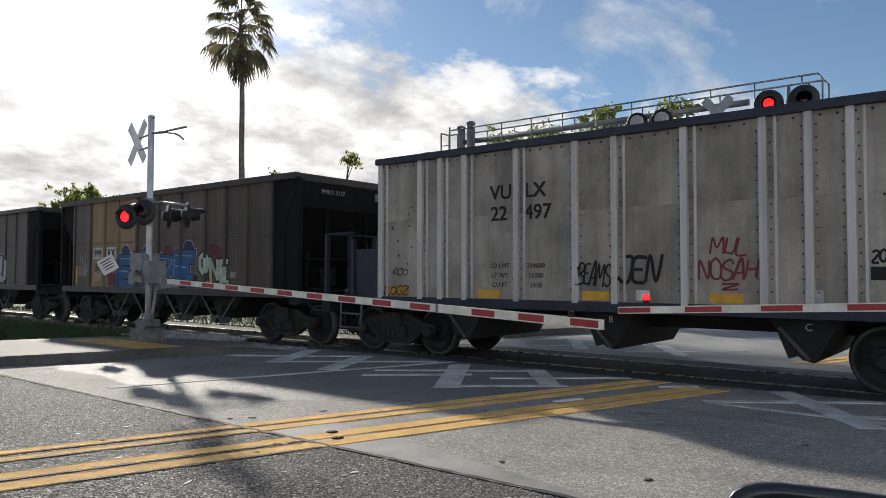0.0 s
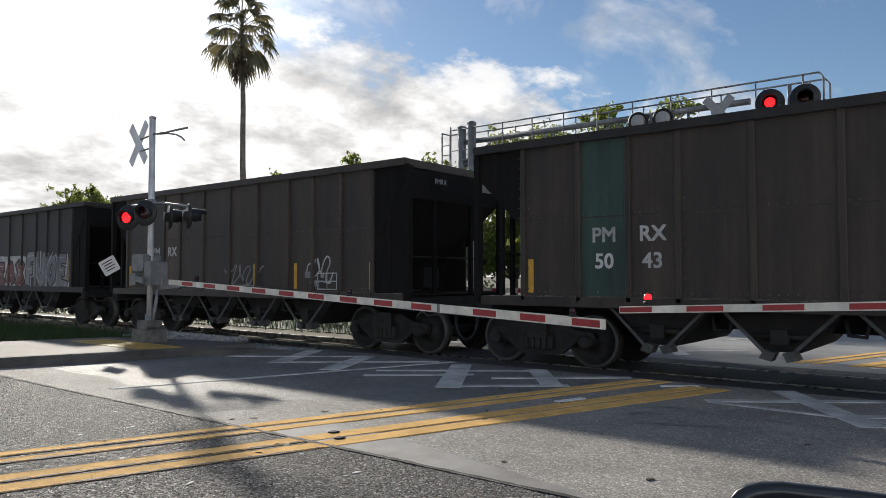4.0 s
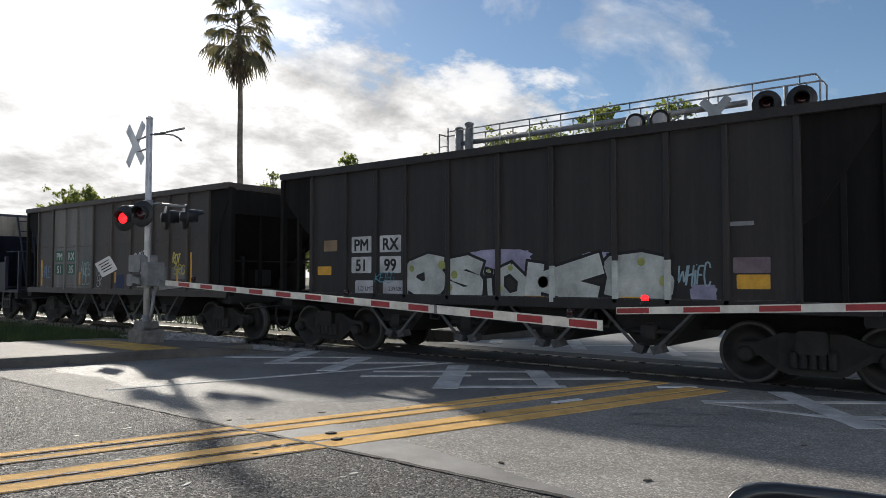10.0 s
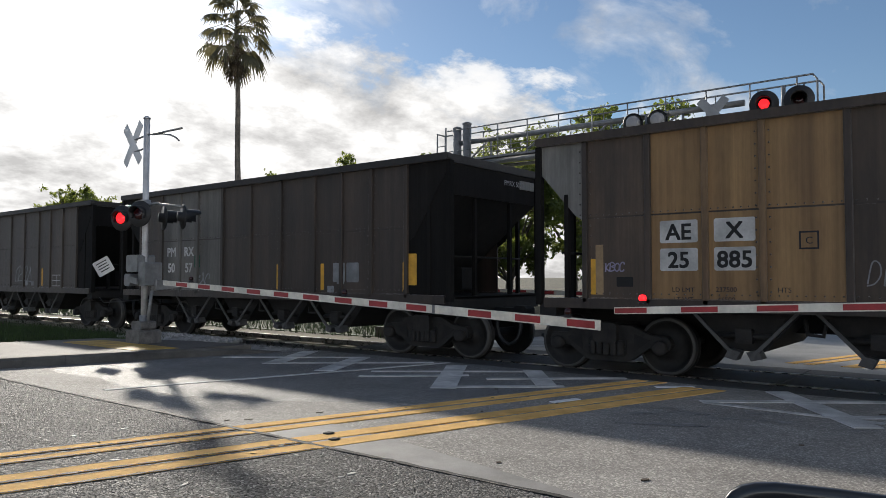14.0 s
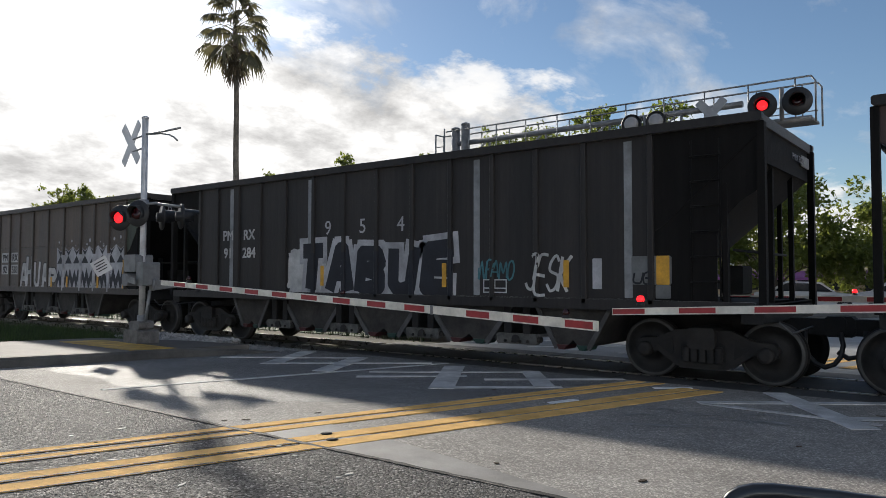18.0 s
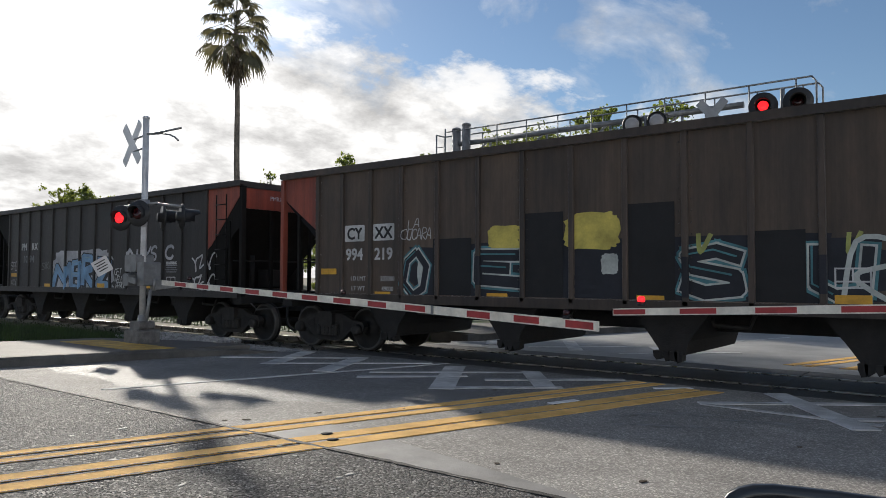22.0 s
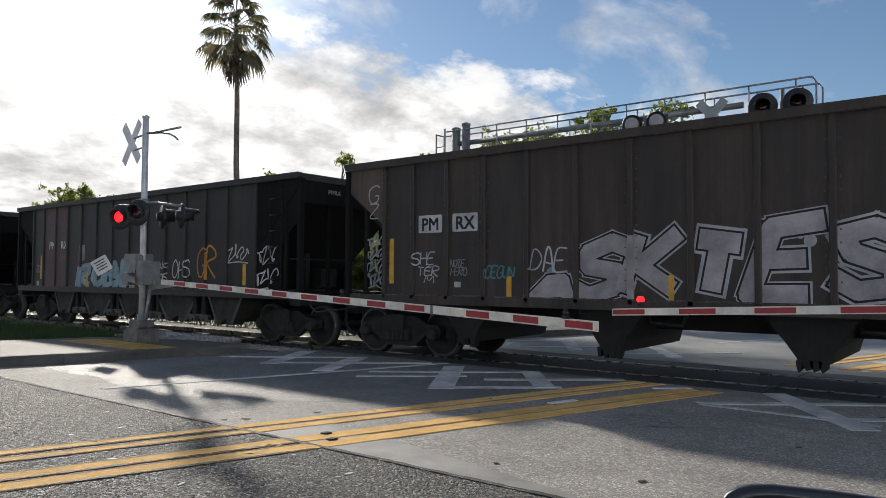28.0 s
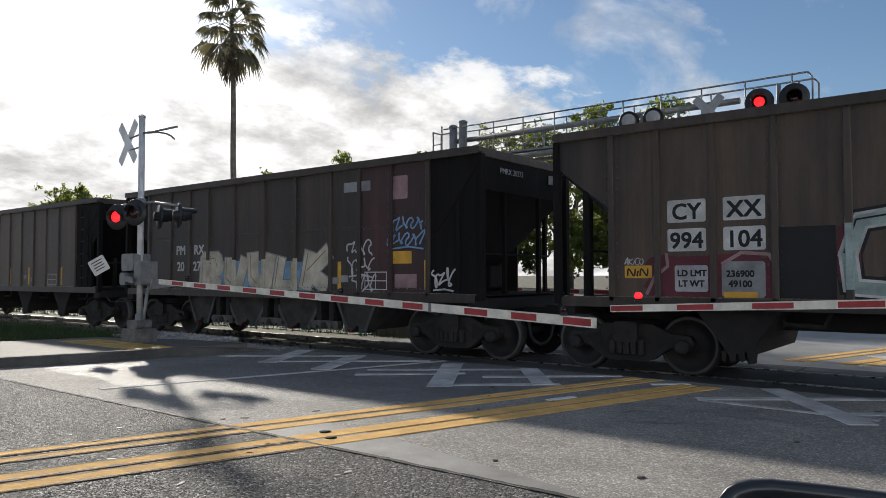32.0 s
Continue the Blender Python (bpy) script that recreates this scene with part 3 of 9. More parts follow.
def ballast_and_grass():
    rng = random.Random(4)
    f = Form()
    oct_ = [(1, 0, 0), (-1, 0, 0), (0, 1, 0), (0, -1, 0), (0, 0, 1), (0, 0, -1)]
    tri = [(0, 2, 4), (2, 1, 4), (1, 3, 4), (3, 0, 4), (2, 0, 5), (1, 2, 5), (3, 1, 5), (0, 3, 5)]

    def stones(n, x0, x1, y0, y1, z, size=1.0):
        for _ in range(n):
            x, y, s = rng.uniform(x0, x1), rng.uniform(y0, y1), size * rng.uniform(0.02, 0.05)
            e = Euler((rng.random() * 6, rng.random() * 6, rng.random() * 6)).to_matrix()
            f.add([e @ Vector((a * s * rng.uniform(0.7, 1.3), b * s, c * s * 0.8)) + Vector((x, y, z)) for a, b, c in oct_], tri)

    stones(3500, -18.2, -14.8, 9.5, 10.9, 0.03)
    stones(700, -16.9, -14.2, 9.35, 10.5, 0.07, 1.6)
    stones(5000, -19.0, -12.6, 9.7, 11.2, -0.12)
    stones(3500, -32.0, -15.0, 10.2, 13.6, -0.17)
    tagged(part("ballast_stones", f, STONE), "loose grey crushed stone beside the rails", "gravel", kind="stuff")
    f = Form()

    def blades(n, x0, x1, y0, y1, h, z):
        for _ in range(n):
            x, y, a, hh = rng.uniform(x0, x1), rng.uniform(y0, y1), rng.random() * 6.28, h * rng.uniform(0.4, 1.3)
            w = 0.012
            dx, dy = math.cos(a) * w, math.sin(a) * w
            lx, ly = math.sin(a) * hh * rng.uniform(-0.5, 0.5), math.cos(a) * hh * rng.uniform(-0.5, 0.5)
            f.add([(x - dx, y - dy, z), (x + dx, y + dy, z), (x + lx, y + ly, z + hh)], [(0, 1, 2)])

    blades(9000, -24, -15.7, 8.3, 10.0, 0.22, -0.12)
    blades(14000, -40, -19.0, 5.0, 10.0, 0.26, -0.12)
    blades(9000, -40, -12, 14.4, 19, 0.25, -0.12)
    tagged(part("verge_grass", f, GRASS), "rough green grass and weeds on the verge", "grass", kind="stuff")


# ---- crossing signals ----
def stripes(parent, p0, p1, h0, h1, n, y, t=0.045, start=0.0):
    """A cream gate arm from p0 to p1 (x, z), with red bands set in from its edges."""
    def at(u, k):
        x, z, h = (p + (q - p) * u for p, q in ((p0[0], p1[0]), (p0[1], p1[1]), (h0, h1)))
        return x, z + k * h

    f = Form().prism([at(0, -0.5), at(1, -0.5), at(1, 0.5), at(0, 0.5)], y - t / 2, y + t / 2)
    part("arm_board", f, CREAM_SH, parent, "cream reflective arm board")
    for i in range(0, int(n), 2):
        u0, u1 = max(0.001, (i + start) / n), min(1.0, (i + 1.0 + start) / n)
        f = Form().prism([at(u0, -0.36), at(u1, -0.36), at(u1, 0.36), at(u0, 0.36)], y - t / 2 - 0.004, y + t / 2 + 0.004)
        part("stripe", f, RED_SH, parent, "red reflective stripe")


def arm_lamp(parent, x, z, y, lit):
    body = part("arm_lamp", Form().lathe([(0.05, 0), (0.052, 0.02), (0.03, 0.03), (0.03, 0.05)], 12, (x, y, z - 0.05), "z").cbox(x, y, z - 0.005, 0.07, 0.06, 0.02), BLACK, parent)
    part("lens", Form().lathe([(0.042, -0.01), (0.047, 0.016), (0.04, 0.048), (0.018, 0.06)], 16, (x, y, z + 0.005), "z"), RED_ON if lit else RED_OFF, body, "glowing red lens" if lit else "unlit dark red lens")


def flasher(parent, c, face, lit, lens=None, r=0.3, lr=0.15, hood=1.0):
    """A round black background with a visored lamp; face: the way it looks."""
    f = Vector(face).normalized()
    m = Matrix.Translation(c) @ f.to_track_quat("-Y", "Z").to_matrix().to_4x4()
    disc = part("backboard", Form().lathe([(0.0, -0.012), (r * 0.97, -0.012), (r, 0.0), (r, 0.012), (r * 0.4, 0.02), (r * 0.36, 0.11), (0.0, 0.12)], 28), BLACK, parent, "round black backboard", m)
    part("lens", Form().lathe([(lr, 0.0), (lr * 0.97, -0.025), (lr * 0.66, -0.045), (0.0, -0.055)], 24, (0, -0.014, 0)), lens or (RED_ON if lit else RED_OFF), disc, "glowing red lens" if lit else "unlit lens")
    v = Form()
    n, vs = 16, []
    for i in range(n + 1):
        a = radians(-30 + 240 * i / n)
        for rr in (0.16, 0.175):
            vs += [(rr * math.cos(a), -0.012, rr * math.sin(a)), (rr * math.cos(a), hood * (-0.34 if 20 < -30 + 240 * i / n < 160 else -0.22), rr * math.sin(a) - 0.02)]
    fs = []
    for i in range(n):
        k = i * 4
        fs += [(k, k + 1, k + 5, k + 4), (k + 2, k + 6, k + 7, k + 3), (k + 1, k + 3, k + 7, k + 5)]
    v.add(vs, fs, True)
    part("visor", v, BLACK, disc, "black visor")
    return disc


FLASHES = []


def flash_light(parent, first, second, r, rests=()):
    """The lit lens of a pair of lamps that flash by turns."""
    f = Form().lathe([(r * 0.97, -0.002), (r * 0.94, -0.03), (r * 0.66, -0.05), (0.0, -0.06)], 24, (0, -0.014, 0))
    ob = part("flashing_light", f, RED_ON, parent, "glowing red signal light", first.matrix_basis)
    FLASHES.append((ob, first.matrix_basis.copy(), second.matrix_basis.copy(), rests))


def crossbuck(parent, c, material, side=0.61, wide=0.23, turn=0.0):
    for k, a in enumerate((48, -48)):
        f = Form()
        f.slab(-side, side, -0.004, 0.004, -wide / 2, wide / 2, 0.02)
        part("crossbuck_blade", f, material, parent, "", Matrix.Translation((c[0], c[1] + 0.01 * k, c[2])) @ pose(0, 0, 0, 0, 0, turn) @ pose(0, 0, 0, 0, a, 0))


def crossing_signal():
    x, y = -14.4, 8.3
    t = thing("crossing_signal", "silver crossing signal mast with crossbuck, flashers and lowered striped gate arm", "crossing gate", (x - 0.08, y - 0.145, 0.165))
    z0 = -0.165
    part("foundation", Form().slab(-0.27, 0.27, -0.25, 0.25, z0, 0.28, 0.04).slab(-0.2, 0.2, -0.17, 0.17, 0.28, 0.46, 0.04), mat("signal_base", (0.16, 0.155, 0.15), 0.7, var=0.35, scale=5), t, "grey cast base")
    part("mast", Form().tube((0, 0, 0.3), (0.0, 0, 4.78), 0.065, n=16).lathe([(0.075, 0), (0.075, 0.03), (0.03, 0.06)], 14, (0, 0, 4.77), "z"), GALV, t, "bare silver tubular mast")
    part("collar", Form().lathe([(0.12, 0), (0.12, 0.02), (0.09, 0.06), (0.09, 0.3)], 14, (0, 0, 0.28), "z"), GALV_D, t)
    crossbuck(t, (-0.76, 0.1, 4.33), SIGN_W, side=0.57, turn=-4)
    part("sign_bracket", Form().tube((-0.75, 0.12, 4.42), (0, 0, 4.42), 0.02).tube((-0.75, 0.12, 4.15), (0, 0, 4.15), 0.02), GALV_D, t)
    part("wire_arm", Form().bent([(0.05, 0, 4.43), (0.6, 0.0, 4.41), (1.3, 0.02, 4.41)], 0.022).bent([(0.2, 0, 4.41), (0.55, 0.03, 4.39), (0.85, 0.05, 4.33), (1.02, 0.06, 4.26), (1.14, 0.06, 4.18)], 0.018), GALV_D, t, "thin bent steel wire arm")
    part("lamp_bar", Form().tube((-0.95, -0.02, 2.93), (0.5, 0, 2.93), 0.03).tube((0.35, 0.1, 2.93), (0.85, 0.35, 2.86), 0.03).lathe([(0.1, 0), (0.1, 0.2)], 12, (0, 0, 2.83), "z"), GALV_D, t)
    pair = [flasher(t, p, (0.38, -0.92, 0.0), False, r=0.28, lr=0.127, hood=0.5) for p in ((-0.6, -0.2, 2.66), (0.12, -0.2, 2.72))]
    flash_light(t, *pair, 0.127)
    flasher(t, (0.22, 0.3, 2.66), (0.3, 0.95, 0.0), False, r=0.27)
    flasher(t, (0.78, 0.4, 2.66), (0.3, 0.95, 0.0), False, r=0.27)
    part("gate_mechanism", Form().slab(-0.4, 0.06, -0.2, 0.2, 1.5, 1.86, 0.04).slab(0.07, 0.34, -0.18, 0.2, 1.2, 1.7, 0.03), GALV_D, t, "grey gate motor housing")
    part("mechanism_cover", Form().slab(-0.36, -0.12, -0.26, 0.2, 1.2, 1.46, 0.04), GALV_D, t)
    part("counterweight_arm", Form().plate((-0.2, -0.28, 1.42), (0.2, -0.28, 1.36), (0.2, -0.28, 1.24), (-0.2, -0.28, 1.3), 0.04), GALV_D, t)
    part("counterweight_arm", Form().plate((-0.5, 0.22, 1.62), (0.1, 0.22, 1.4), (0.1, 0.22, 1.27), (-0.5, 0.22, 1.46), 0.05), GALV_D, t)
    part("notice_plate", Form().slab(-0.22, 0.22, -0.004, 0.004, -0.17, 0.17, 0.02), SIGN_W, t, "tilted white notice plate", Matrix.Translation((-1.13, -0.32, 1.62)) @ pose(0, 0, 0, 16, -24, 20))
    bars = Form()
    for k in range(4):
        bars.cbox(0, -0.006, 0.1 - 0.06 * k, 0.3 - 0.05 * (k % 2), 0.004, 0.02)
    part("notice_lines", bars, BLACK, t, "", Matrix.Translation((-1.13, -0.32, 1.62)) @ pose(0, 0, 0, 16, -24, 20))
    part("support_strut", Form().tube((0.3, 0, 1.1), (0.12, 0, 0.3), 0.035).tube((0.35, 0.05, 1.1), (0.38, 0.05, 1.35), 0.03), GALV_D, t)
    arm = part("gate_arm", Form().plate((0.1, -0.06, 1.34), (1.1, -0.06, 1.29), (1.1, -0.06, 1.18), (0.1, -0.06, 1.1), 0.06), GALV_D, t, "lowered gate arm with red and cream stripes")
    stripes(arm, (10.4, 0.795), (7.793, 0.921), 0.125, 0.118, 6.75, -0.1, start=0.15)
    stripes(arm, (7.79, 0.921), (0.6, 1.27), 0.118, 0.10, 18.63, -0.1, start=0.355)
    part("arm_sleeve", Form().plate((7.815, -0.13, 0.853), (7.77, -0.13, 0.855), (7.77, -0.13, 0.988), (7.815, -0.13, 0.986), 0.01), GALV_D, arm, "thin metal joint sleeve")
    arm.location = (0.08, 0.145, 0.0)
    for u, lit in ((0.045, False), (0.457, False), (0.9, False)):
        arm_lamp(arm, 10.4 - 9.8 * u, 0.795 + 0.475 * u + 0.11, -0.1, lit)
    # the entry gate on the other side of the road
    x2, y2 = 5.3, 8.3
    t = thing("crossing_gate", "striped entry gate arm lowered from a silver mast", "crossing gate", (x2, y2, 0.16))
    part("foundation", Form().slab(-0.34, 0.34, -0.3, 0.3, -0.16, 0.3, 0.03), KERB_C, t)
    part("mast", Form().tube((0, 0, 0.3), (0, 0, 4.78), 0.065, n=16), GALV, t, "bare silver tubular mast")
    part("gate_mechanism", Form().slab(-0.3, 0.3, -0.22, 0.2, 1.05, 1.5, 0.03), GALV_D, t)
    crossbuck(t, (0, -0.12, 4.3), SIGN_W)
    flash_light(t, *[flasher(t, (q, -0.16, 2.66), (0.3, -0.95, 0), False) for q in (-0.4, 0.4)], 0.15)
    arm = part("gate_arm", Form().plate((-0.2, -0.06, 1.34), (-0.9, -0.06, 1.3), (-0.9, -0.06, 1.2), (-0.2, -0.06, 1.1), 0.06), GALV_D, t, "lowered gate arm with red and cream stripes")
    stripes(arm, (-9.1, 0.985), (-0.5, 1.35), 0.082, 0.1, 21, -0.1)
    arm_lamp(arm, -8.75, 1.12, -0.1, True)
    arm_lamp(arm, -5.2, 1.28, -0.1, False)


def cantilever():
    y = 17.5
    t = thing("cantilever_signal", "grey cantilever signal bridge with walkway railing reaching over the road", "signal bridge", (-13.42, y, 0.0))
    top, mid, low = 6.02, 5.62, 4.95
    part("column", Form().tube((0.2, 0, -0.3), (0.2, 0, 6.05), 0.13, n=16).tube((0.57, 0, -0.3), (0.57, 0, 6.15), 0.13, n=16).lathe([(0.14, 0), (0.14, 0.05), (0.05, 0.09)], 14, (0.2, 0, 6.05), "z").lathe([(0.14, 0), (0.14, 0.05), (0.05, 0.09)], 14, (0.57, 0, 6.15), "z"), GALV_D, t, "twin grey pipe columns")
    part("base_plate", Form().slab(-0.7, 0.9, -0.6, 0.6, -0.3, 0.15, 0.03), CONCRETE, t)
    part("ladder_cage", Form().tube((-0.58, 0, 0.3), (-0.58, 0, 6.0), 0.025).tube((-0.24, 0, 0.3), (-0.24, 0, 6.15), 0.025).tube((-0.58, 0.4, 5.2), (-0.58, 0.4, 6.0), 0.022).bent([(-0.58, 0, 6.0), (-0.58, 0.4, 6.0), (-0.1, 0.4, 6.0)], 0.022), GALV_D, t)
    for k in range(18):
        part("ladder_rung", Form().tube((-0.58, 0, 0.5 + 0.3 * k), (-0.24, 0, 0.5 + 0.3 * k), 0.014, n=5), GALV_D, t)
    L = 10.1
    part("upper_beam", Form().tube((0.3, 0, mid), (8.6, 0, mid), 0.075, n=12), GALV_D, t)
    part("lower_beam", Form().tube((0.3, 0, low), (9.2, 0, low), 0.085, n=12).tube((0.3, 0.35, low - 0.1), (9.0, 0.35, low - 0.1), 0.06, n=10), GALV_D, t)
    part("walkway", Form().slab(0.2, L, -0.1, 0.6, low + 0.1, low + 0.16, 0.01), GALV_D, t, "steel grating walkway")
    for yy in (-0.1, 0.6):
        part("handrail", Form().tube((-0.1, yy, top), (L - 0.03, yy, top), 0.022).tube((-0.1, yy, 5.38), (L - 0.03, yy, 5.38), 0.014).bent([(L - 0.03, yy, top), (L + 0.06, yy, top - 0.12), (L + 0.06, yy, low + 0.05)], 0.022), GALV_D, t, "thin steel handrail")
        for k in range(10):
            part("rail_post", Form().tube((0.75 + 1.0 * k, yy, low + 0.1), (0.75 + 1.0 * k, yy, top), 0.018), GALV_D, t)
    for k in range(5):
        part("brace", Form().tube((0.5 + 1.9 * k, 0, low), (1.4 + 1.9 * k, 0, mid), 0.028), GALV_D, t)
        part("strut", Form().tube((1.45 + 1.9 * k, 0, low), (1.45 + 1.9 * k, 0, mid), 0.035), GALV_D, t)
    crossbuck(t, (7.95, -0.25, 5.42), SIGN_BACK, side=0.46, wide=0.2)
    flash_light(t, *[flasher(t, (q, -0.45, 5.42), (0.2, -0.98, -0.05), False, r=0.31, lr=0.12) for q in (9.14, 9.86)], 0.12, ((8.45, 12.92), (25.5, 29.8)))
    part("lamp_bracket", Form().tube((8.6, -0.2, low + 0.12), (10.1, -0.2, low + 0.12), 0.06).tube((9.5, -0.25, low + 0.1), (9.5, -0.25, 5.8), 0.05), GALV_D, t)
    for xx in (5.98, 6.62):
        d = part("rear_lamp", Form().lathe([(0.22, 0.0), (0.25, 0.03), (0.25, 0.1), (0.2, 0.14), (0.0, 0.15)], 24), BLACK, t, "lamp seen from behind", Matrix.Translation((xx, -0.3, 5.44)) @ pose(0, 0, 0, 0, 0, 14))
        part("lamp_back", Form().lathe([(0.18, 0.0), (0.17, -0.05), (0.1, -0.08), (0.0, -0.085)], 22), LENS_G, d, "pale rounded lamp back")
        part("lamp_edge", Form().lathe([(0.2, 0.0), (0.25, -0.01), (0.23, -0.02)], 24, caps=False), BLACK, d)
    part("lamp_bracket", Form().tube((5.7, -0.15, 5.62), (6.85, -0.15, 5.62), 0.035).tube((6.28, -0.15, 5.0), (6.28, -0.15, 5.62), 0.05), GALV_D, t)
    # far gate arms
    for nm, xm, tip, zm, n in (("exit_gate", -13.0, -6.4, 1.2, 16), ("entry_gate", 8.5, -5.4, 1.2, 32)):
        g = thing("far_crossing_gate", "striped gate arm lowered beyond the track", "crossing gate", (xm, 15.6, -0.05))
        part("mast", Form().tube((0, 0, -0.25), (0, 0, 3.6), 0.065, n=12), GALV, g)
        part("gate_mechanism", Form().slab(-0.3, 0.3, -0.22, 0.2, 0.95, 1.45, 0.03), GALV_D, g)
        arm = part("gate_arm", Form().tube((0, -0.1, 1.2), ((tip - xm) * 0.1, -0.1, 1.25), 0.06), GALV_D, g, "lowered gate arm with red and cream stripes")
        stripes(arm, (tip - xm, zm), ((tip - xm) * 0.05, 1.27), 0.11, 0.13, n, -0.12)
        arm_lamp(arm, (tip - xm) * 0.97, zm + 0.1, -0.12, True)
        if xm > 0:
            arm_lamp(arm, -2.3 - xm, zm + 0.14, -0.12, True)


# ---- plants ----


def leafy(name, col, glow):
    m = mat(name, col, 0.55, var=0.45, scale=0.9, fine=7, bump=0, rand=0.2)
    nt = m.node_tree
    b = nt.nodes["Principled BSDF"]
    tr, mx = nt.nodes.new("ShaderNodeBsdfTranslucent"), nt.nodes.new("ShaderNodeMixShader")
    tr.inputs[0].default_value, mx.inputs[0].default_value = (*glow, 1), 0.4
    nt.links.new(b.outputs[0], mx.inputs[1]), nt.links.new(tr.outputs[0], mx.inputs[2])
    nt.links.new(mx.outputs[0], nt.nodes["Material Output"].inputs[0])
    return m


LEAF = leafy("tree_leaf", (0.085, 0.12, 0.032), (0.32, 0.37, 0.07))
BARK = mat("bark", (0.12, 0.1, 0.08), 0.9, var=0.4, scale=4, fine=20, bump=0.8)
PALM_G = leafy("palm_leaf", (0.1, 0.1, 0.065), (0.2, 0.18, 0.09))
PALM_D = mat("dry_palm_leaf", (0.14, 0.105, 0.07), 0.8, var=0.4, scale=1.5, bump=0)


def tree(x, y, h, r, seed, n=2600, leaf=0.16, tight=1.0, z0=-0.15, base=0.3, label="leafy green broadleaf tree with an uneven crown"):
    rng = random.Random(seed)
    t = thing("tree", label, "tree", (x, y, z0))
    f = Form()
    trunk_h = h * base
    f.tube((0, 0, -0.1), (0.1, 0, trunk_h), 0.03 * h * 0.8, 0.022 * h * 0.8, 10)
    tips = []
    for k in range(9):
        a = k * 2.4 + rng.random()
        q = Vector((math.cos(a) * r * rng.uniform(0.35, 0.8), math.sin(a) * r * rng.uniform(0.35, 0.8), h * rng.uniform(0.3, 0.9)))
        m = Vector((q.x * 0.4, q.y * 0.4, (trunk_h + q.z) / 2 * 0.95))
        f.tube((0.1, 0, trunk_h * 0.92), m, 0.014 * h * 0.7, 0.009 * h * 0.7, 7).tube(m, q, 0.009 * h * 0.7, 0.003 * h, 6)
        tips.append(q)
        for _ in range(3):
            w = q + Vector((rng.uniform(-1, 1), rng.uniform(-1, 1), rng.uniform(-0.6, 0.8))) * r * 0.35
            f.tube(m.lerp(q, 0.6), w, 0.004 * h, 0.0015 * h, 5)
            tips.append(w)
    part("trunk", f, BARK, t, "forked brown trunk")
    f = Form()
    clumps = []
    for q in tips:
        for _ in range(5):
            clumps.append((q + Vector((rng.gauss(0, 1), rng.gauss(0, 1), rng.gauss(0, 0.7))) * r * 0.2, r * rng.uniform(0.08, 0.2)))
    for _ in range(n):
        q, s = rng.choice(clumps)
        d = Vector((rng.gauss(0, 1), rng.gauss(0, 1), rng.gauss(0, 0.8)))
        c = q + d.normalized() * s * rng.random() ** 0.4
        a = leaf * rng.uniform(0.6, 1.5)
        e = Euler((rng.uniform(-1.2, 1.2), rng.uniform(-1.2, 1.2), rng.random() * 6.28)).to_matrix()
        f.add([e @ Vector(k) * a + c for k in ((-0.5, 0, 0), (0, -0.3, 0.05), (0.6, 0, -0.08), (0, 0.32, 0.04))], [(0, 1, 2, 3)])
    part("crown", f, LEAF, t, "crown of small green leaves with gaps")
    return t


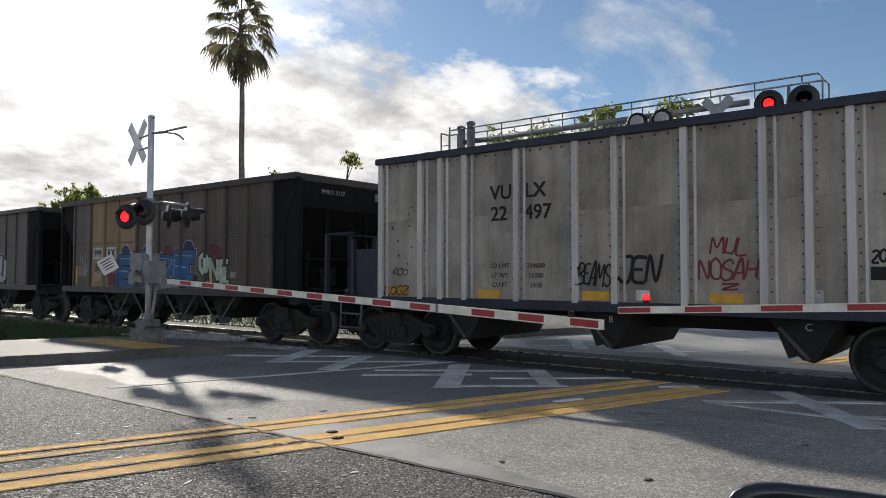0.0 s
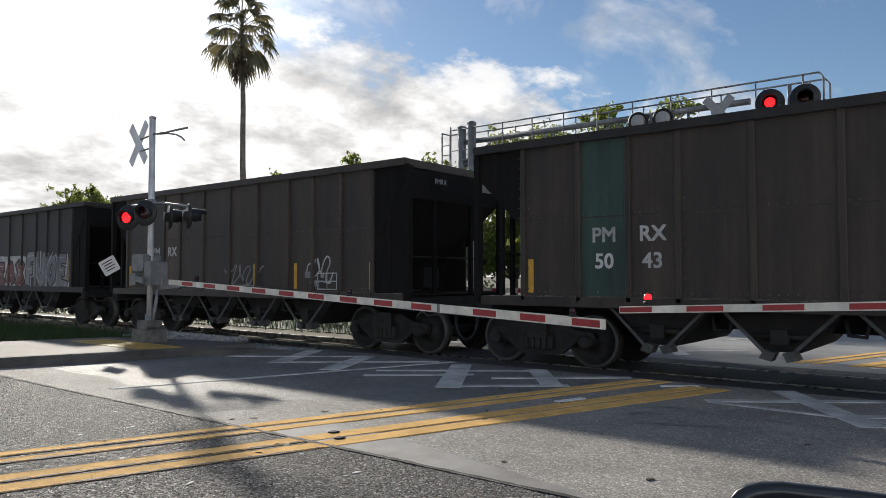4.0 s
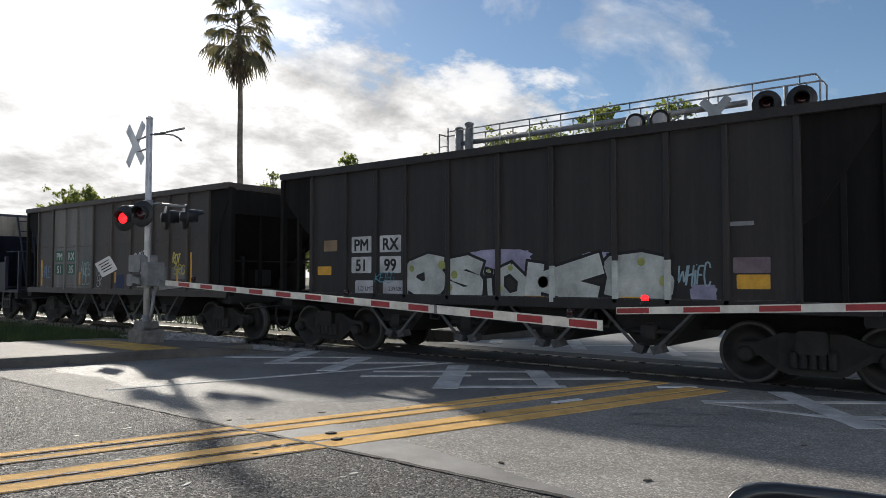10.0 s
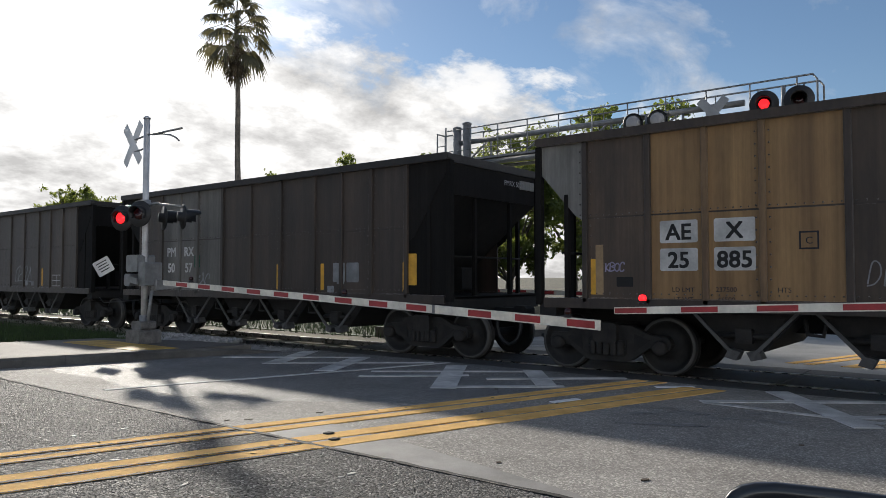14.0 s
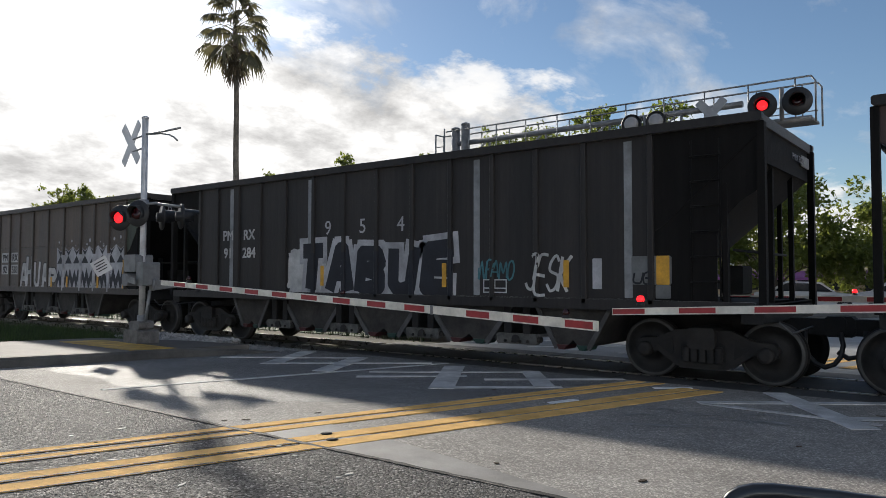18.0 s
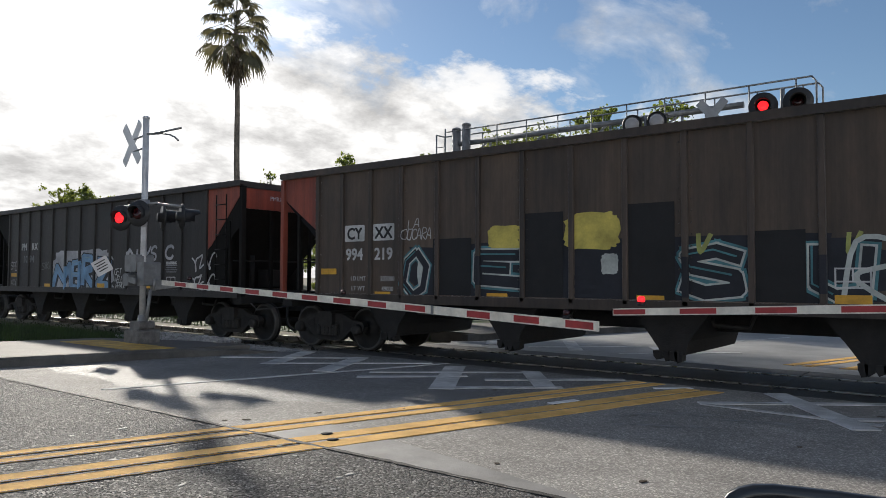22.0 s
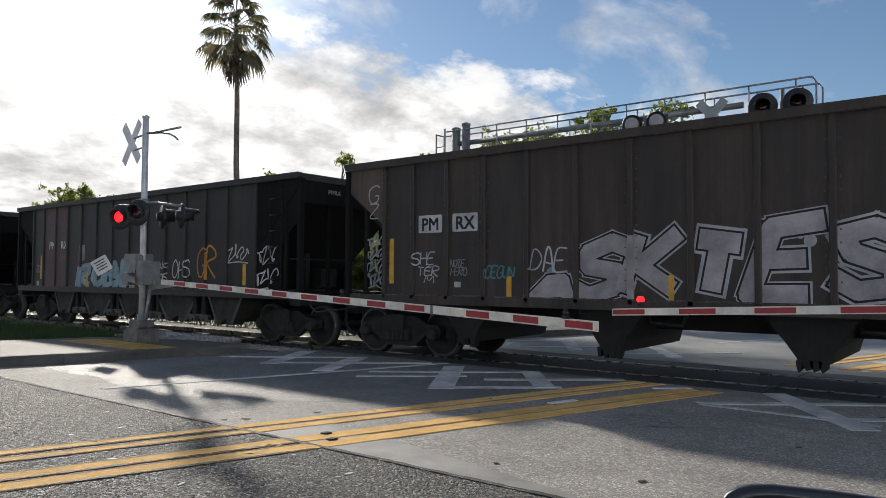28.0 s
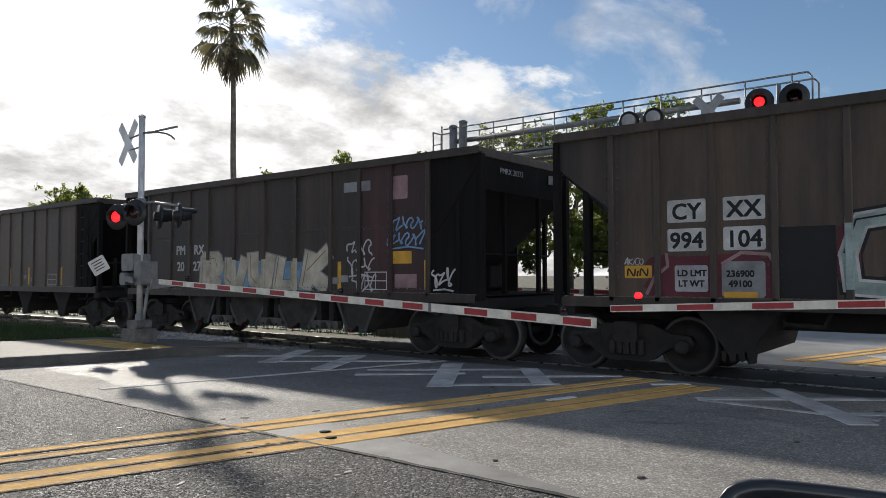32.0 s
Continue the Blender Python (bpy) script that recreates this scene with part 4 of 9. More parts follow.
def palm(x, y, h, seed=3):
    rng = random.Random(seed)
    t = thing("palm_tree", "tall fan palm with a slim grey trunk and drooping dry skirt", "palm tree", (x, y, -0.15))
    f = Form()
    pts = [Vector((0.25 * math.sin(k * 0.5), 0.1 * math.sin(k), h * k / 10)) for k in range(11)]
    for k in range(10):
        f.tube(pts[k], pts[k + 1], 0.25 - 0.009 * k, 0.25 - 0.009 * (k + 1), 14, caps=False)
    part("trunk", f, mat("palm_bark", (0.2, 0.17, 0.14), 0.9, var=0.35, scale=3, fine=14, bump=0.8), t, "slim ringed grey trunk")
    top = pts[-1]

    def fan(f, base, d, reach, size, sag, nb=19):
        """A leaf stalk that arches out, with a round fan of split blades hanging from its end."""
        d = d.normalized()
        c = base + d * reach + Vector((0, 0, -sag * reach * 0.45))
        m0 = base + d * reach * 0.55 + Vector((0, 0, 0.06 * reach))
        f.tube(base, m0, 0.035, 0.028, 5).tube(m0, c, 0.028, 0.018, 5)
        out = (c - m0).normalized()
        side = out.cross(Vector((0, 0, 1)))
        side = side.normalized() if side.length > 0.05 else Vector((1, 0, 0))
        upv = side.cross(out)
        for i in range(nb):
            a = radians(-125 + 250 * i / (nb - 1) + rng.uniform(-4, 4))
            w = (out * math.cos(a) + side * math.sin(a)).normalized()
            l = size * rng.uniform(0.8, 1.08) * (0.78 + 0.22 * math.cos(a))
            q = w.cross(upv).normalized() * 0.062 * size
            m = c + w * l * 0.5 + Vector((0, 0, -0.12 * l))
            e = c + w * l * 0.86 + Vector((0, 0, -(0.35 + 0.3 * rng.random()) * l))
            f.add([c, m - q, e, m + q], [(0, 1, 2, 3)])

    live, dry = Form(), Form()
    for k in range(36):
        a = k * 2.399
        el = radians(82 - 112 * (k / 35.0) ** 0.9)
        d = Vector((math.cos(a) * math.cos(el), math.sin(a) * math.cos(el), math.sin(el)))
        fan(live, top + Vector((0, 0, 0.9 - 0.045 * k)), d, rng.uniform(1.7, 2.35), rng.uniform(1.25, 1.6), 0.3 + 0.012 * k)
    for k in range(16):
        a = k * 2.399 + 0.6
        el = radians(-35 - 2.5 * k)
        d = Vector((math.cos(a) * math.cos(el), math.sin(a) * math.cos(el), math.sin(el)))
        fan(dry, top + Vector((0, 0, -0.5 - 0.09 * k)), d, rng.uniform(0.7, 1.4), rng.uniform(0.9, 1.2), 0.5, 13)
    part("crown", live, PALM_G, t, "crown of round drooping green fan leaves")
    part("skirt", dry, PALM_D, t, "hanging skirt of dry brown fan leaves")


# ---- beyond the track ----
def far_side():
    palm(-44.3, 32.0, 19.9)
    for x, y, h, r, s, n in ((-9.0, 37, 6.4, 3.6, 11, 15000), (-4.8, 40, 5.9, 3.3, 12, 12000), (-18.2, 28, 7.9, 3.2, 13, 17000), (-13.4, 30, 8.4, 3.3, 14, 18000), (-22.5, 31, 7.6, 3.2, 15, 9000), (-25.4, 29, 6.3, 3.0, 32, 17000), (-24.6, 27, 3.3, 2.2, 33, 9000), (-27.2, 27.4, 3.0, 2.0, 34, 7000), (-75.2, 70, 21.6, 3.6, 16, 2800), (-26, 40, 12.0, 2.6, 26, 5000), (-21.3, 40, 12.4, 3.2, 27, 8000), (-18.4, 40, 12.9, 2.4, 28, 5000), (-58, 72, 19.0, 2.2, 30, 1200), (-92, 72, 19.4, 2.0, 31, 900), (-30, 38, 7.2, 3.2, 24, 4000), (-40, 40, 7.6, 3.0, 25, 4000)):
        tree(x, y, h, r, s, n, 0.2 if y < 50 else 0.4, base=0.2)
    for x, y, h, r, s in ((-216, 100, 33.0, 7.0, 17), (-203, 100, 32.0, 6.0, 18), (-226, 100, 34.0, 6.0, 19), (-209, 101, 31.0, 5.0, 29), (-150, 96, 17, 8, 20), (-130, 100, 16, 8, 21), (-108, 90, 15, 7, 22), (-90, 88, 16, 6, 23)):
        tree(x, y, h, r, s, 2500, 0.7)
    # low shop building with a purple awning
    b = thing("shop_building", "low beige shop building with a long purple awning", "building", (-15.0, 82.0, -0.15))
    BEIGE = mat("beige_stucco", (0.5, 0.4, 0.27), 0.85, var=0.15, scale=0.8, fine=10, bump=0.3)
    PURPLE = mat("purple_awning", (0.26, 0.09, 0.27), 0.7, var=0.2, scale=1.0)
    part("wall", Form().slab(-16, 22, 0, 14, 0, 4.3, 0.05), BEIGE, b, "beige stucco wall")
    part("roof", Form().box(-16.3, 22.3, -0.3, 14.3, 4.3, 4.75), mat("dark_cornice", (0.07, 0.06, 0.08), 0.7), b, "dark flat roof edge")
    for k in range(6):
        x0 = -15 + 6.1 * k
        part("awning", Form().prism([(-2.2, 1.75), (0, 2.5), (0, 2.3), (-2.2, 1.55)], x0, x0 + 5.9, "x"), PURPLE, b, "purple fabric awning")
        w = part("window", Form().box(x0 + 0.4, x0 + 5.3, -0.06, -0.02, 0.5, 2.2), mat("dark_shop_glass", (0.03, 0.035, 0.04), 0.1, var=0.1, bump=0), b, "dark shop window")
        part("window_frame", Form().box(x0 + 2.8, x0 + 2.9, -0.1, -0.06, 0.5, 2.2).box(x0 + 0.3, x0 + 5.4, -0.1, -0.06, 2.2, 2.3), SIGN_W, w)
    for x, y in ((-7.5, 30.0), (-13.5, 46.0)):
        lp = thing("street_lamp", "black post lamp with a white globe", "street lamp", (x, y, -0.15))
        part("post", Form().tube((0, 0, 0), (0, 0, 2.35), 0.05, 0.04, 10).lathe([(0.14, 0), (0.12, 0.1), (0.06, 0.3)], 12, (0, 0, 0), "z"), BLACK, lp)
        part("globe", Form().lathe([(0.07, 0), (0.16, 0.08), (0.19, 0.2), (0.16, 0.33), (0.06, 0.42)], 16, (0, 0, 2.35), "z"), SIGN_W, lp, "white globe")
    for x, y, rz, col, lab in ((-7.2, 36.0, 12, (0.6, 0.6, 0.6), "white"), (-3.4, 38.0, 8, (0.55, 0.55, 0.56), "silver")):
        car(x, y, rz, col, lab)


def car(x, y, rz, col, lab):
    t = thing("car", lab + " sedan standing beyond the crossing", "car", Matrix.Translation((x, y, -0.004)) @ pose(0, 0, 0, 0, 0, rz))
    body = [(-2.2, 0.35), (2.2, 0.35), (2.25, 0.6), (2.1, 0.85), (1.1, 0.95), (0.5, 1.4), (-0.9, 1.45), (-1.6, 1.0), (-2.2, 0.92), (-2.28, 0.6)]
    part("body", Form().prism(body, -0.85, 0.85), mat(lab + "_car_paint", col, 0.3, var=0.05, scale=2, bump=0, coat=0.5), t, lab + " painted body")
    part("side_glass", Form().prism([(-1.4, 1.0), (0.95, 0.98), (0.45, 1.33), (-0.85, 1.38)], -0.856, 0.856), mat("car_glass", (0.02, 0.025, 0.03), 0.08, var=0, bump=0), t, "dark window glass")
    for wx in (-1.4, 1.4):
        for wy in (-0.8, 0.8):
            w = part("wheel", Form().lathe([(0.2, -0.1), (0.3, -0.11), (0.33, -0.07), (0.33, 0.07), (0.3, 0.11), (0.2, 0.1)], 18, (wx, wy, 0.33)), BLACK, t, "black tyre")
            part("rim", Form().lathe([(0.05, -0.12), (0.19, -0.11), (0.19, 0.11), (0.05, 0.12)], 14, (wx, wy, 0.33)), SIGN_BACK, w)
    for wy in (-0.6, 0.6):
        part("tail_light", Form().slab(-2.3, -2.24, wy - 0.15, wy + 0.15, 0.68, 0.84, 0.01), RED_SH, t)


def own_car():
    """The standing vehicle from which the view is held: its door and outside mirror."""
    a = math.atan2(1, SPLIT)
    fwd, left = Vector((math.cos(a), math.sin(a), 0)), Vector((-math.sin(a), math.cos(a), 0))
    m = Matrix(((fwd.x, left.x, 0, 0), (fwd.y, left.y, 0, 0), (0, 0, 1, 0), (0, 0, 0, 1)))
    t = thing("own_vehicle", "dark vehicle door with a black outside mirror beside the viewer", "car", m)
    PAINT = mat("dark_car_paint", (0.02, 0.022, 0.026), 0.3, var=0.1, scale=2, bump=0, coat=0.6)
    part("door", Form().prism([(-1.1, 0.35), (1.0, 0.35), (1.05, 0.9), (0.95, 1.08), (-1.1, 1.1), (-1.15, 0.9)], 0.42, 0.5), PAINT, t, "dark painted door")
    part("sill", Form().box(-1.3, 1.4, 0.3, 0.55, 0.22, 0.36), PAINT, t)
    for wx in (-1.7, 1.75):
        part("wheel", Form().lathe([(0.2, -0.1), (0.33, -0.11), (0.36, -0.07), (0.36, 0.07), (0.33, 0.11), (0.2, 0.1)], 24, (wx, 0.4, 0.36)), BLACK, t, "black tyre")
    part("fender", Form().prism([(1.01, 0.4), (2.3, 0.4), (2.4, 0.75), (2.2, 0.95), (1.06, 1.02)], 0.3, 0.47), PAINT, t)
    part("rear_door", Form().prism([(-2.3, 0.4), (-1.16, 0.4), (-1.16, 1.08), (-2.4, 1.05)], 0.3, 0.47), PAINT, t)
    part("floor", Form().box(-2.2, 2.2, -1.35, 0.29, 0.24, 0.3), PAINT, t)
    part("bonnet", Form().prism([(1.1, 0.4), (2.35, 0.4), (2.42, 0.75), (2.2, 0.93), (1.2, 1.02)], -1.36, 0.29), PAINT, t)
    part("boot", Form().prism([(-2.4, 0.4), (-1.5, 0.4), (-1.5, 1.05), (-2.42, 1.0)], -1.36, 0.29), PAINT, t)
    part("far_door", Form().prism([(-1.45, 0.35), (1.05, 0.35), (1.05, 1.05), (-1.45, 1.08)], -1.44, -1.37), PAINT, t)
    # outside mirror, its glass turned towards the seat
    mm = m.inverted() @ look(Vector((-0.165, 0.95, 1.208)), EYE) @ pose(0, 0, 0, 90, 0, 0)
    n = 28

    def ring(a, b, y):
        out = []
        for i in range(n):
            u = 2 * math.pi * i / n
            cx, cz = math.cos(u), math.sin(u)
            out.append((a * math.copysign(abs(cx) ** 0.45, cx), y, b * math.copysign(abs(cz) ** 0.45, cz)))
        return out

    rings = [ring(0.115, 0.073, -0.004), ring(0.13, 0.09, -0.02), ring(0.135, 0.095, 0.0), ring(0.132, 0.092, 0.04), ring(0.11, 0.07, 0.085), ring(0.05, 0.03, 0.11)]
    vs = [p for r in rings for p in r]
    fs = [(k * n + i, k * n + (i + 1) % n, (k + 1) * n + (i + 1) % n, (k + 1) * n + i) for k in range(5) for i in range(n)] + [tuple(range(5 * n, 6 * n))]
    h = part("mirror_housing", Form().add(vs, fs, True), PAINT, t, "rounded black mirror housing", mm)
    g = bpy.data.materials.new("mirror_glass")
    g.use_nodes = True
    b = g.node_tree.nodes["Principled BSDF"]
    b.inputs["Base Color"].default_value, b.inputs["Metallic"].default_value, b.inputs["Roughness"].default_value = (0.75, 0.77, 0.8, 1), 1.0, 0.03
    part("mirror_glass", Form().add(ring(0.117, 0.075, 0.0), [tuple(range(n))]), g, h, "mirror glass")
    part("mirror_stalk", Form().tube((0.75, 0.5, 1.02), (0.8, 0.56, 1.2), 0.035), PAINT, t)

# ---- the freight train ----
TRACK_Y = 12.0


def run(t):
    """How far the train has gone at t seconds."""
    u = (t - 16.0) / 16.0
    return sum(c * (u ** k - (-1.0) ** k) for k, c in ((1, 243.21), (2, 9.887), (3, -0.25), (4, 0.687)))


def paint_mat(name, col, dark=None, rough=0.6, var=0.4, dust=0.55, spec=0.5):
    return mat("car_" + name, col, rough, var=var, scale=1.6, fine=28, bump=0.2, streak=0.75, dark=dark, rand=0.3, spec=spec, dust=dust)


PAINTS = {
    "brown": paint_mat("brown", (0.088, 0.061, 0.042), (0.042, 0.03, 0.022)),
    "dust": paint_mat("dusty_brown", (0.135, 0.095, 0.058), (0.076, 0.054, 0.034)),
    "dark": paint_mat("dark_brown", (0.05, 0.036, 0.027), (0.022, 0.016, 0.013)),
    "black": paint_mat("black", (0.027, 0.0235, 0.0222), (0.0135, 0.012, 0.0115), dust=0.3, spec=0.4),
    "tan": paint_mat("tan", (0.31, 0.19, 0.08), (0.21, 0.122, 0.052), var=0.25),
    "tan_rib": paint_mat("tan_rib", (0.2, 0.125, 0.06), (0.09, 0.055, 0.03)),
    "rib": paint_mat("brown_rib", (0.062, 0.045, 0.034), (0.03, 0.022, 0.018)),
    "sand": paint_mat("sand", (0.34, 0.245, 0.15), (0.24, 0.17, 0.1), var=0.25),
    "green": paint_mat("green", (0.03, 0.07, 0.052), (0.016, 0.036, 0.03)),
    "olive": paint_mat("olive", (0.04, 0.052, 0.028), (0.02, 0.026, 0.015)),
    "grey": paint_mat("grey", (0.24, 0.235, 0.22), (0.13, 0.125, 0.115)),
    "slate": paint_mat("slate_grey", (0.15, 0.14, 0.125), (0.07, 0.066, 0.06)),
    "rust": paint_mat("rusty_maroon", (0.105, 0.054, 0.045), (0.05, 0.028, 0.025)),
    "maroon": paint_mat("maroon", (0.05, 0.018, 0.0165), (0.024, 0.011, 0.0105)),
    # black of the open car ends, lowered to hold the shade in them
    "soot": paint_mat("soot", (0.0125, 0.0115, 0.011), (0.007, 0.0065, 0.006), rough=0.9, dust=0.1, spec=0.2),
    "red": paint_mat("orange_red", (0.27, 0.052, 0.026), (0.13, 0.03, 0.02)),
    "gold": paint_mat("gold", (0.25, 0.145, 0.04), (0.13, 0.075, 0.03)),
    "alu": mat("car_aluminium", (0.36, 0.32, 0.275), 0.5, metal=0.2, var=0.35, scale=1.2, fine=26, bump=0.15, streak=0.45, dark=(0.18, 0.157, 0.13), rand=0.3),
    "alu_rib": mat("car_aluminium_rib", (0.54, 0.525, 0.5), 0.45, metal=0.3, var=0.15, scale=2, bump=0.1, streak=0.6),
    "navy": mat("car_navy", (0.02, 0.024, 0.045), 0.5, var=0.4, scale=2, bump=0.1, streak=0.5),
}
UNDER = mat("underframe_grime", (0.018, 0.0165, 0.0155), 0.8, var=0.45, scale=4, fine=30, bump=0.4)
WHEEL_M = mat("wheel_steel", (0.025, 0.023, 0.0215), 0.6, metal=0.3, var=0.4, scale=6, bump=0.2)
TREAD = mat("wheel_tread", (0.1, 0.097, 0.093), 0.55, metal=0.5, var=0.2, scale=5, bump=0.05)
STRUT = mat("door_strut", (0.085, 0.085, 0.085), 0.6, var=0.35, scale=4, bump=0.1)
TRUCKF = mat("truck_casting", (0.026, 0.023, 0.021), 0.75, var=0.5, scale=5, fine=25, bump=0.4)
HOPPER_G = mat("hopper_grime", (0.05, 0.046, 0.042), 0.8, var=0.45, scale=3, fine=25, bump=0.3)
GATE_RED = mat("gate_red", (0.08, 0.018, 0.018), 0.7, var=0.4, scale=5)
GATE_GREEN = mat("gate_green", (0.022, 0.06, 0.046), 0.7, var=0.4, scale=5)
GEAR = mat("gear_grey", (0.11, 0.108, 0.1), 0.75, var=0.45, scale=6, fine=25, bump=0.3)
M = {}


def shared(key, make):
    if key not in M:
        M[key] = make().mesh(key)
    return M[key]


def truck(car, x):
    wheel = shared("wheel", lambda: Form().lathe([(0.1, -0.09), (0.13, -0.075), (0.16, -0.03), (0.36, -0.02), (0.38, -0.065), (0.44, -0.07), (0.452, -0.06), (0.457, 0.03), (0.482, 0.05), (0.482, 0.075), (0.37, 0.075), (0.34, 0.03), (0.12, 0.03)], 36))
    tread = shared("tread", lambda: Form().lathe([(0.405, -0.0715), (0.44, -0.0725), (0.4545, -0.062), (0.4595, 0.02)], 36, caps=False))
    cap = shared("bearing", lambda: Form().lathe([(0.06, -0.17), (0.1, -0.165), (0.115, -0.12), (0.115, 0.0)], 16))
    side = shared("side_frame", lambda: Form().prism([(-1.06, 0.52), (-1.0, 0.62), (-0.72, 0.64), (-0.4, 0.78), (0.4, 0.78), (0.72, 0.64), (1.0, 0.62), (1.06, 0.52), (1.02, 0.42), (0.7, 0.44), (0.42, 0.24), (0.32, 0.2), (-0.32, 0.2), (-0.42, 0.24), (-0.7, 0.44), (-1.02, 0.42)], -0.07, 0.07))
    # thin dark plates on the solid frame paint the shade of its openings
    hole = shared("spring_pocket", lambda: Form().slab(-0.33, 0.33, -0.085, -0.071, 0.28, 0.6, 0.05))
    spring = shared("spring", lambda: Form().lathe([(0.05, 0.0), (0.068, 0.02), (0.05, 0.05), (0.068, 0.08), (0.05, 0.11), (0.068, 0.14), (0.05, 0.17), (0.068, 0.2), (0.05, 0.24)], 10, (0, 0, 0), "z"))
    bolster = shared("bolster", lambda: Form().slab(-0.2, 0.2, -1.2, 1.2, 0.5, 0.82, 0.04))
    axle = shared("axle", lambda: Form().tube((0, -0.7, 0), (0, 0.7, 0), 0.085, n=12))
    brace = shared("brake_beam", lambda: Form().tube((0, -0.6, 0.36), (0, 0.6, 0.36), 0.05))
    pocket = shared("frame_pocket", lambda: Form().prism([(0.46, 0.66), (0.72, 0.56), (0.62, 0.48), (0.44, 0.36)], -0.078, -0.0705))
    t = part("truck", bolster, TRUCKF, car, "grimy two-axle truck", (x, 0, 0))
    for k in (-0.5, 0.5):
        part("brake_beam", brace, UNDER, t, at=(k, 0, 0))
    for s in (-1, 1):
        part("side_frame", side, TRUCKF, t, at=(0, s * 1.02, 0))
        if s < 0:
            part("spring_pocket", hole, UNDER, t, at=(0, s * 1.02, 0))
            part("frame_pocket", pocket, UNDER, t, at=(0, s * 1.02, 0))
            part("frame_pocket", pocket, UNDER, t, "", Matrix.Translation((0, s * 1.02 - 0.149, 0)) @ pose(0, 0, 0, 0, 0, 180))
            for k in (-0.24, -0.12, 0.0, 0.12, 0.24):
                part("spring", spring, TRUCKF, t, at=(k, s * 1.02 - 0.11, 0.3))
        for k in (-0.89, 0.89):
            w = part("wheel", wheel, WHEEL_M, t, "", Matrix.Translation((k, s * 0.76, 0.459)) @ pose(0, 0, 0, 0, 0, 0 if s < 0 else 180))
            if s < 0:
                part("bearing_cap", cap, TRUCKF, t, at=(k, -1.04, 0.459))
    for k in (-0.89, 0.89):
        part("wheel_rim", tread, TREAD, t, "bright worn wheel rim", (k, -0.76, 0.459))
        part("axle", axle, UNDER, t, at=(k, 0, 0.459))


def coupler(car, x, s):
    f = shared("coupler", lambda: Form().slab(0.0, 0.75, -0.1, 0.1, 0.72, 0.96, 0.03).slab(0.62, 0.92, -0.17, 0.13, 0.7, 1.0, 0.05))
    part("coupler", f, UNDER, car, "", Matrix.Translation((x, 0, 0)) @ pose(0, 0, 0, 0, 0, 0 if s > 0 else 180))
    if s > 0:
        h = shared("brake_hose", lambda: Form().bent([(0.42, -0.4, 0.82), (0.42, -0.42, 0.6), (0.46, -0.42, 0.44), (0.55, -0.41, 0.33), (0.67, -0.4, 0.28), (0.79, -0.38, 0.33), (0.87, -0.36, 0.44), (0.9, -0.34, 0.6), (0.86, -0.3, 0.78)], 0.036))
    else:
        h = shared("hose_end", lambda: Form().bent([(0.45, 0.4, 0.82), (0.46, 0.42, 0.6), (0.54, 0.4, 0.46), (0.68, 0.36, 0.42), (0.82, 0.34, 0.5)], 0.036))
    part("brake_hose", h, BLACK, car, "", Matrix.Translation((x, 0, 0)) @ pose(0, 0, 0, 0, 0, 0 if s > 0 else 180))
    ir = shared("cut_lever", lambda: Form().bent([(0.3, -1.4, 0.95), (0.45, -1.35, 0.8), (0.5, -0.3, 0.85)], 0.015))
    part("cut_lever", ir, STRUT, car, "", Matrix.Translation((x, 0, 0)) @ pose(0, 0, 0, 0, 0, 0 if s > 0 else 180))


RIBS = {
    "short": (-4.84, -3.8, -2.95, -2.17, -1.13, -0.03, 1.04, 2.15, 2.98, 3.83, 4.76),
    "long": (-6.0, -5.27, -4.46, -3.64, -2.76, -1.84, -0.92, 0.0, 0.92, 1.84, 2.76, 3.64, 4.52, 5.62),
    "mid": (-6.05, -5.1, -4.36, -3.57, -2.67, -1.76, -0.82, 0.05, 0.95, 1.85, 2.8, 3.66, 4.52, 5.5),
    "alu": (-4.65, -3.63, -3.15, -2.59, -1.49, -0.37, 0.31, 1.4, 2.49, 3.06, 3.55, 4.65),
}


def rib_places(L):
    return RIBS["alu"] if L < 10 else RIBS["short"] if L < 13 else RIBS["mid"] if L < 13.8 else RIBS["long"]


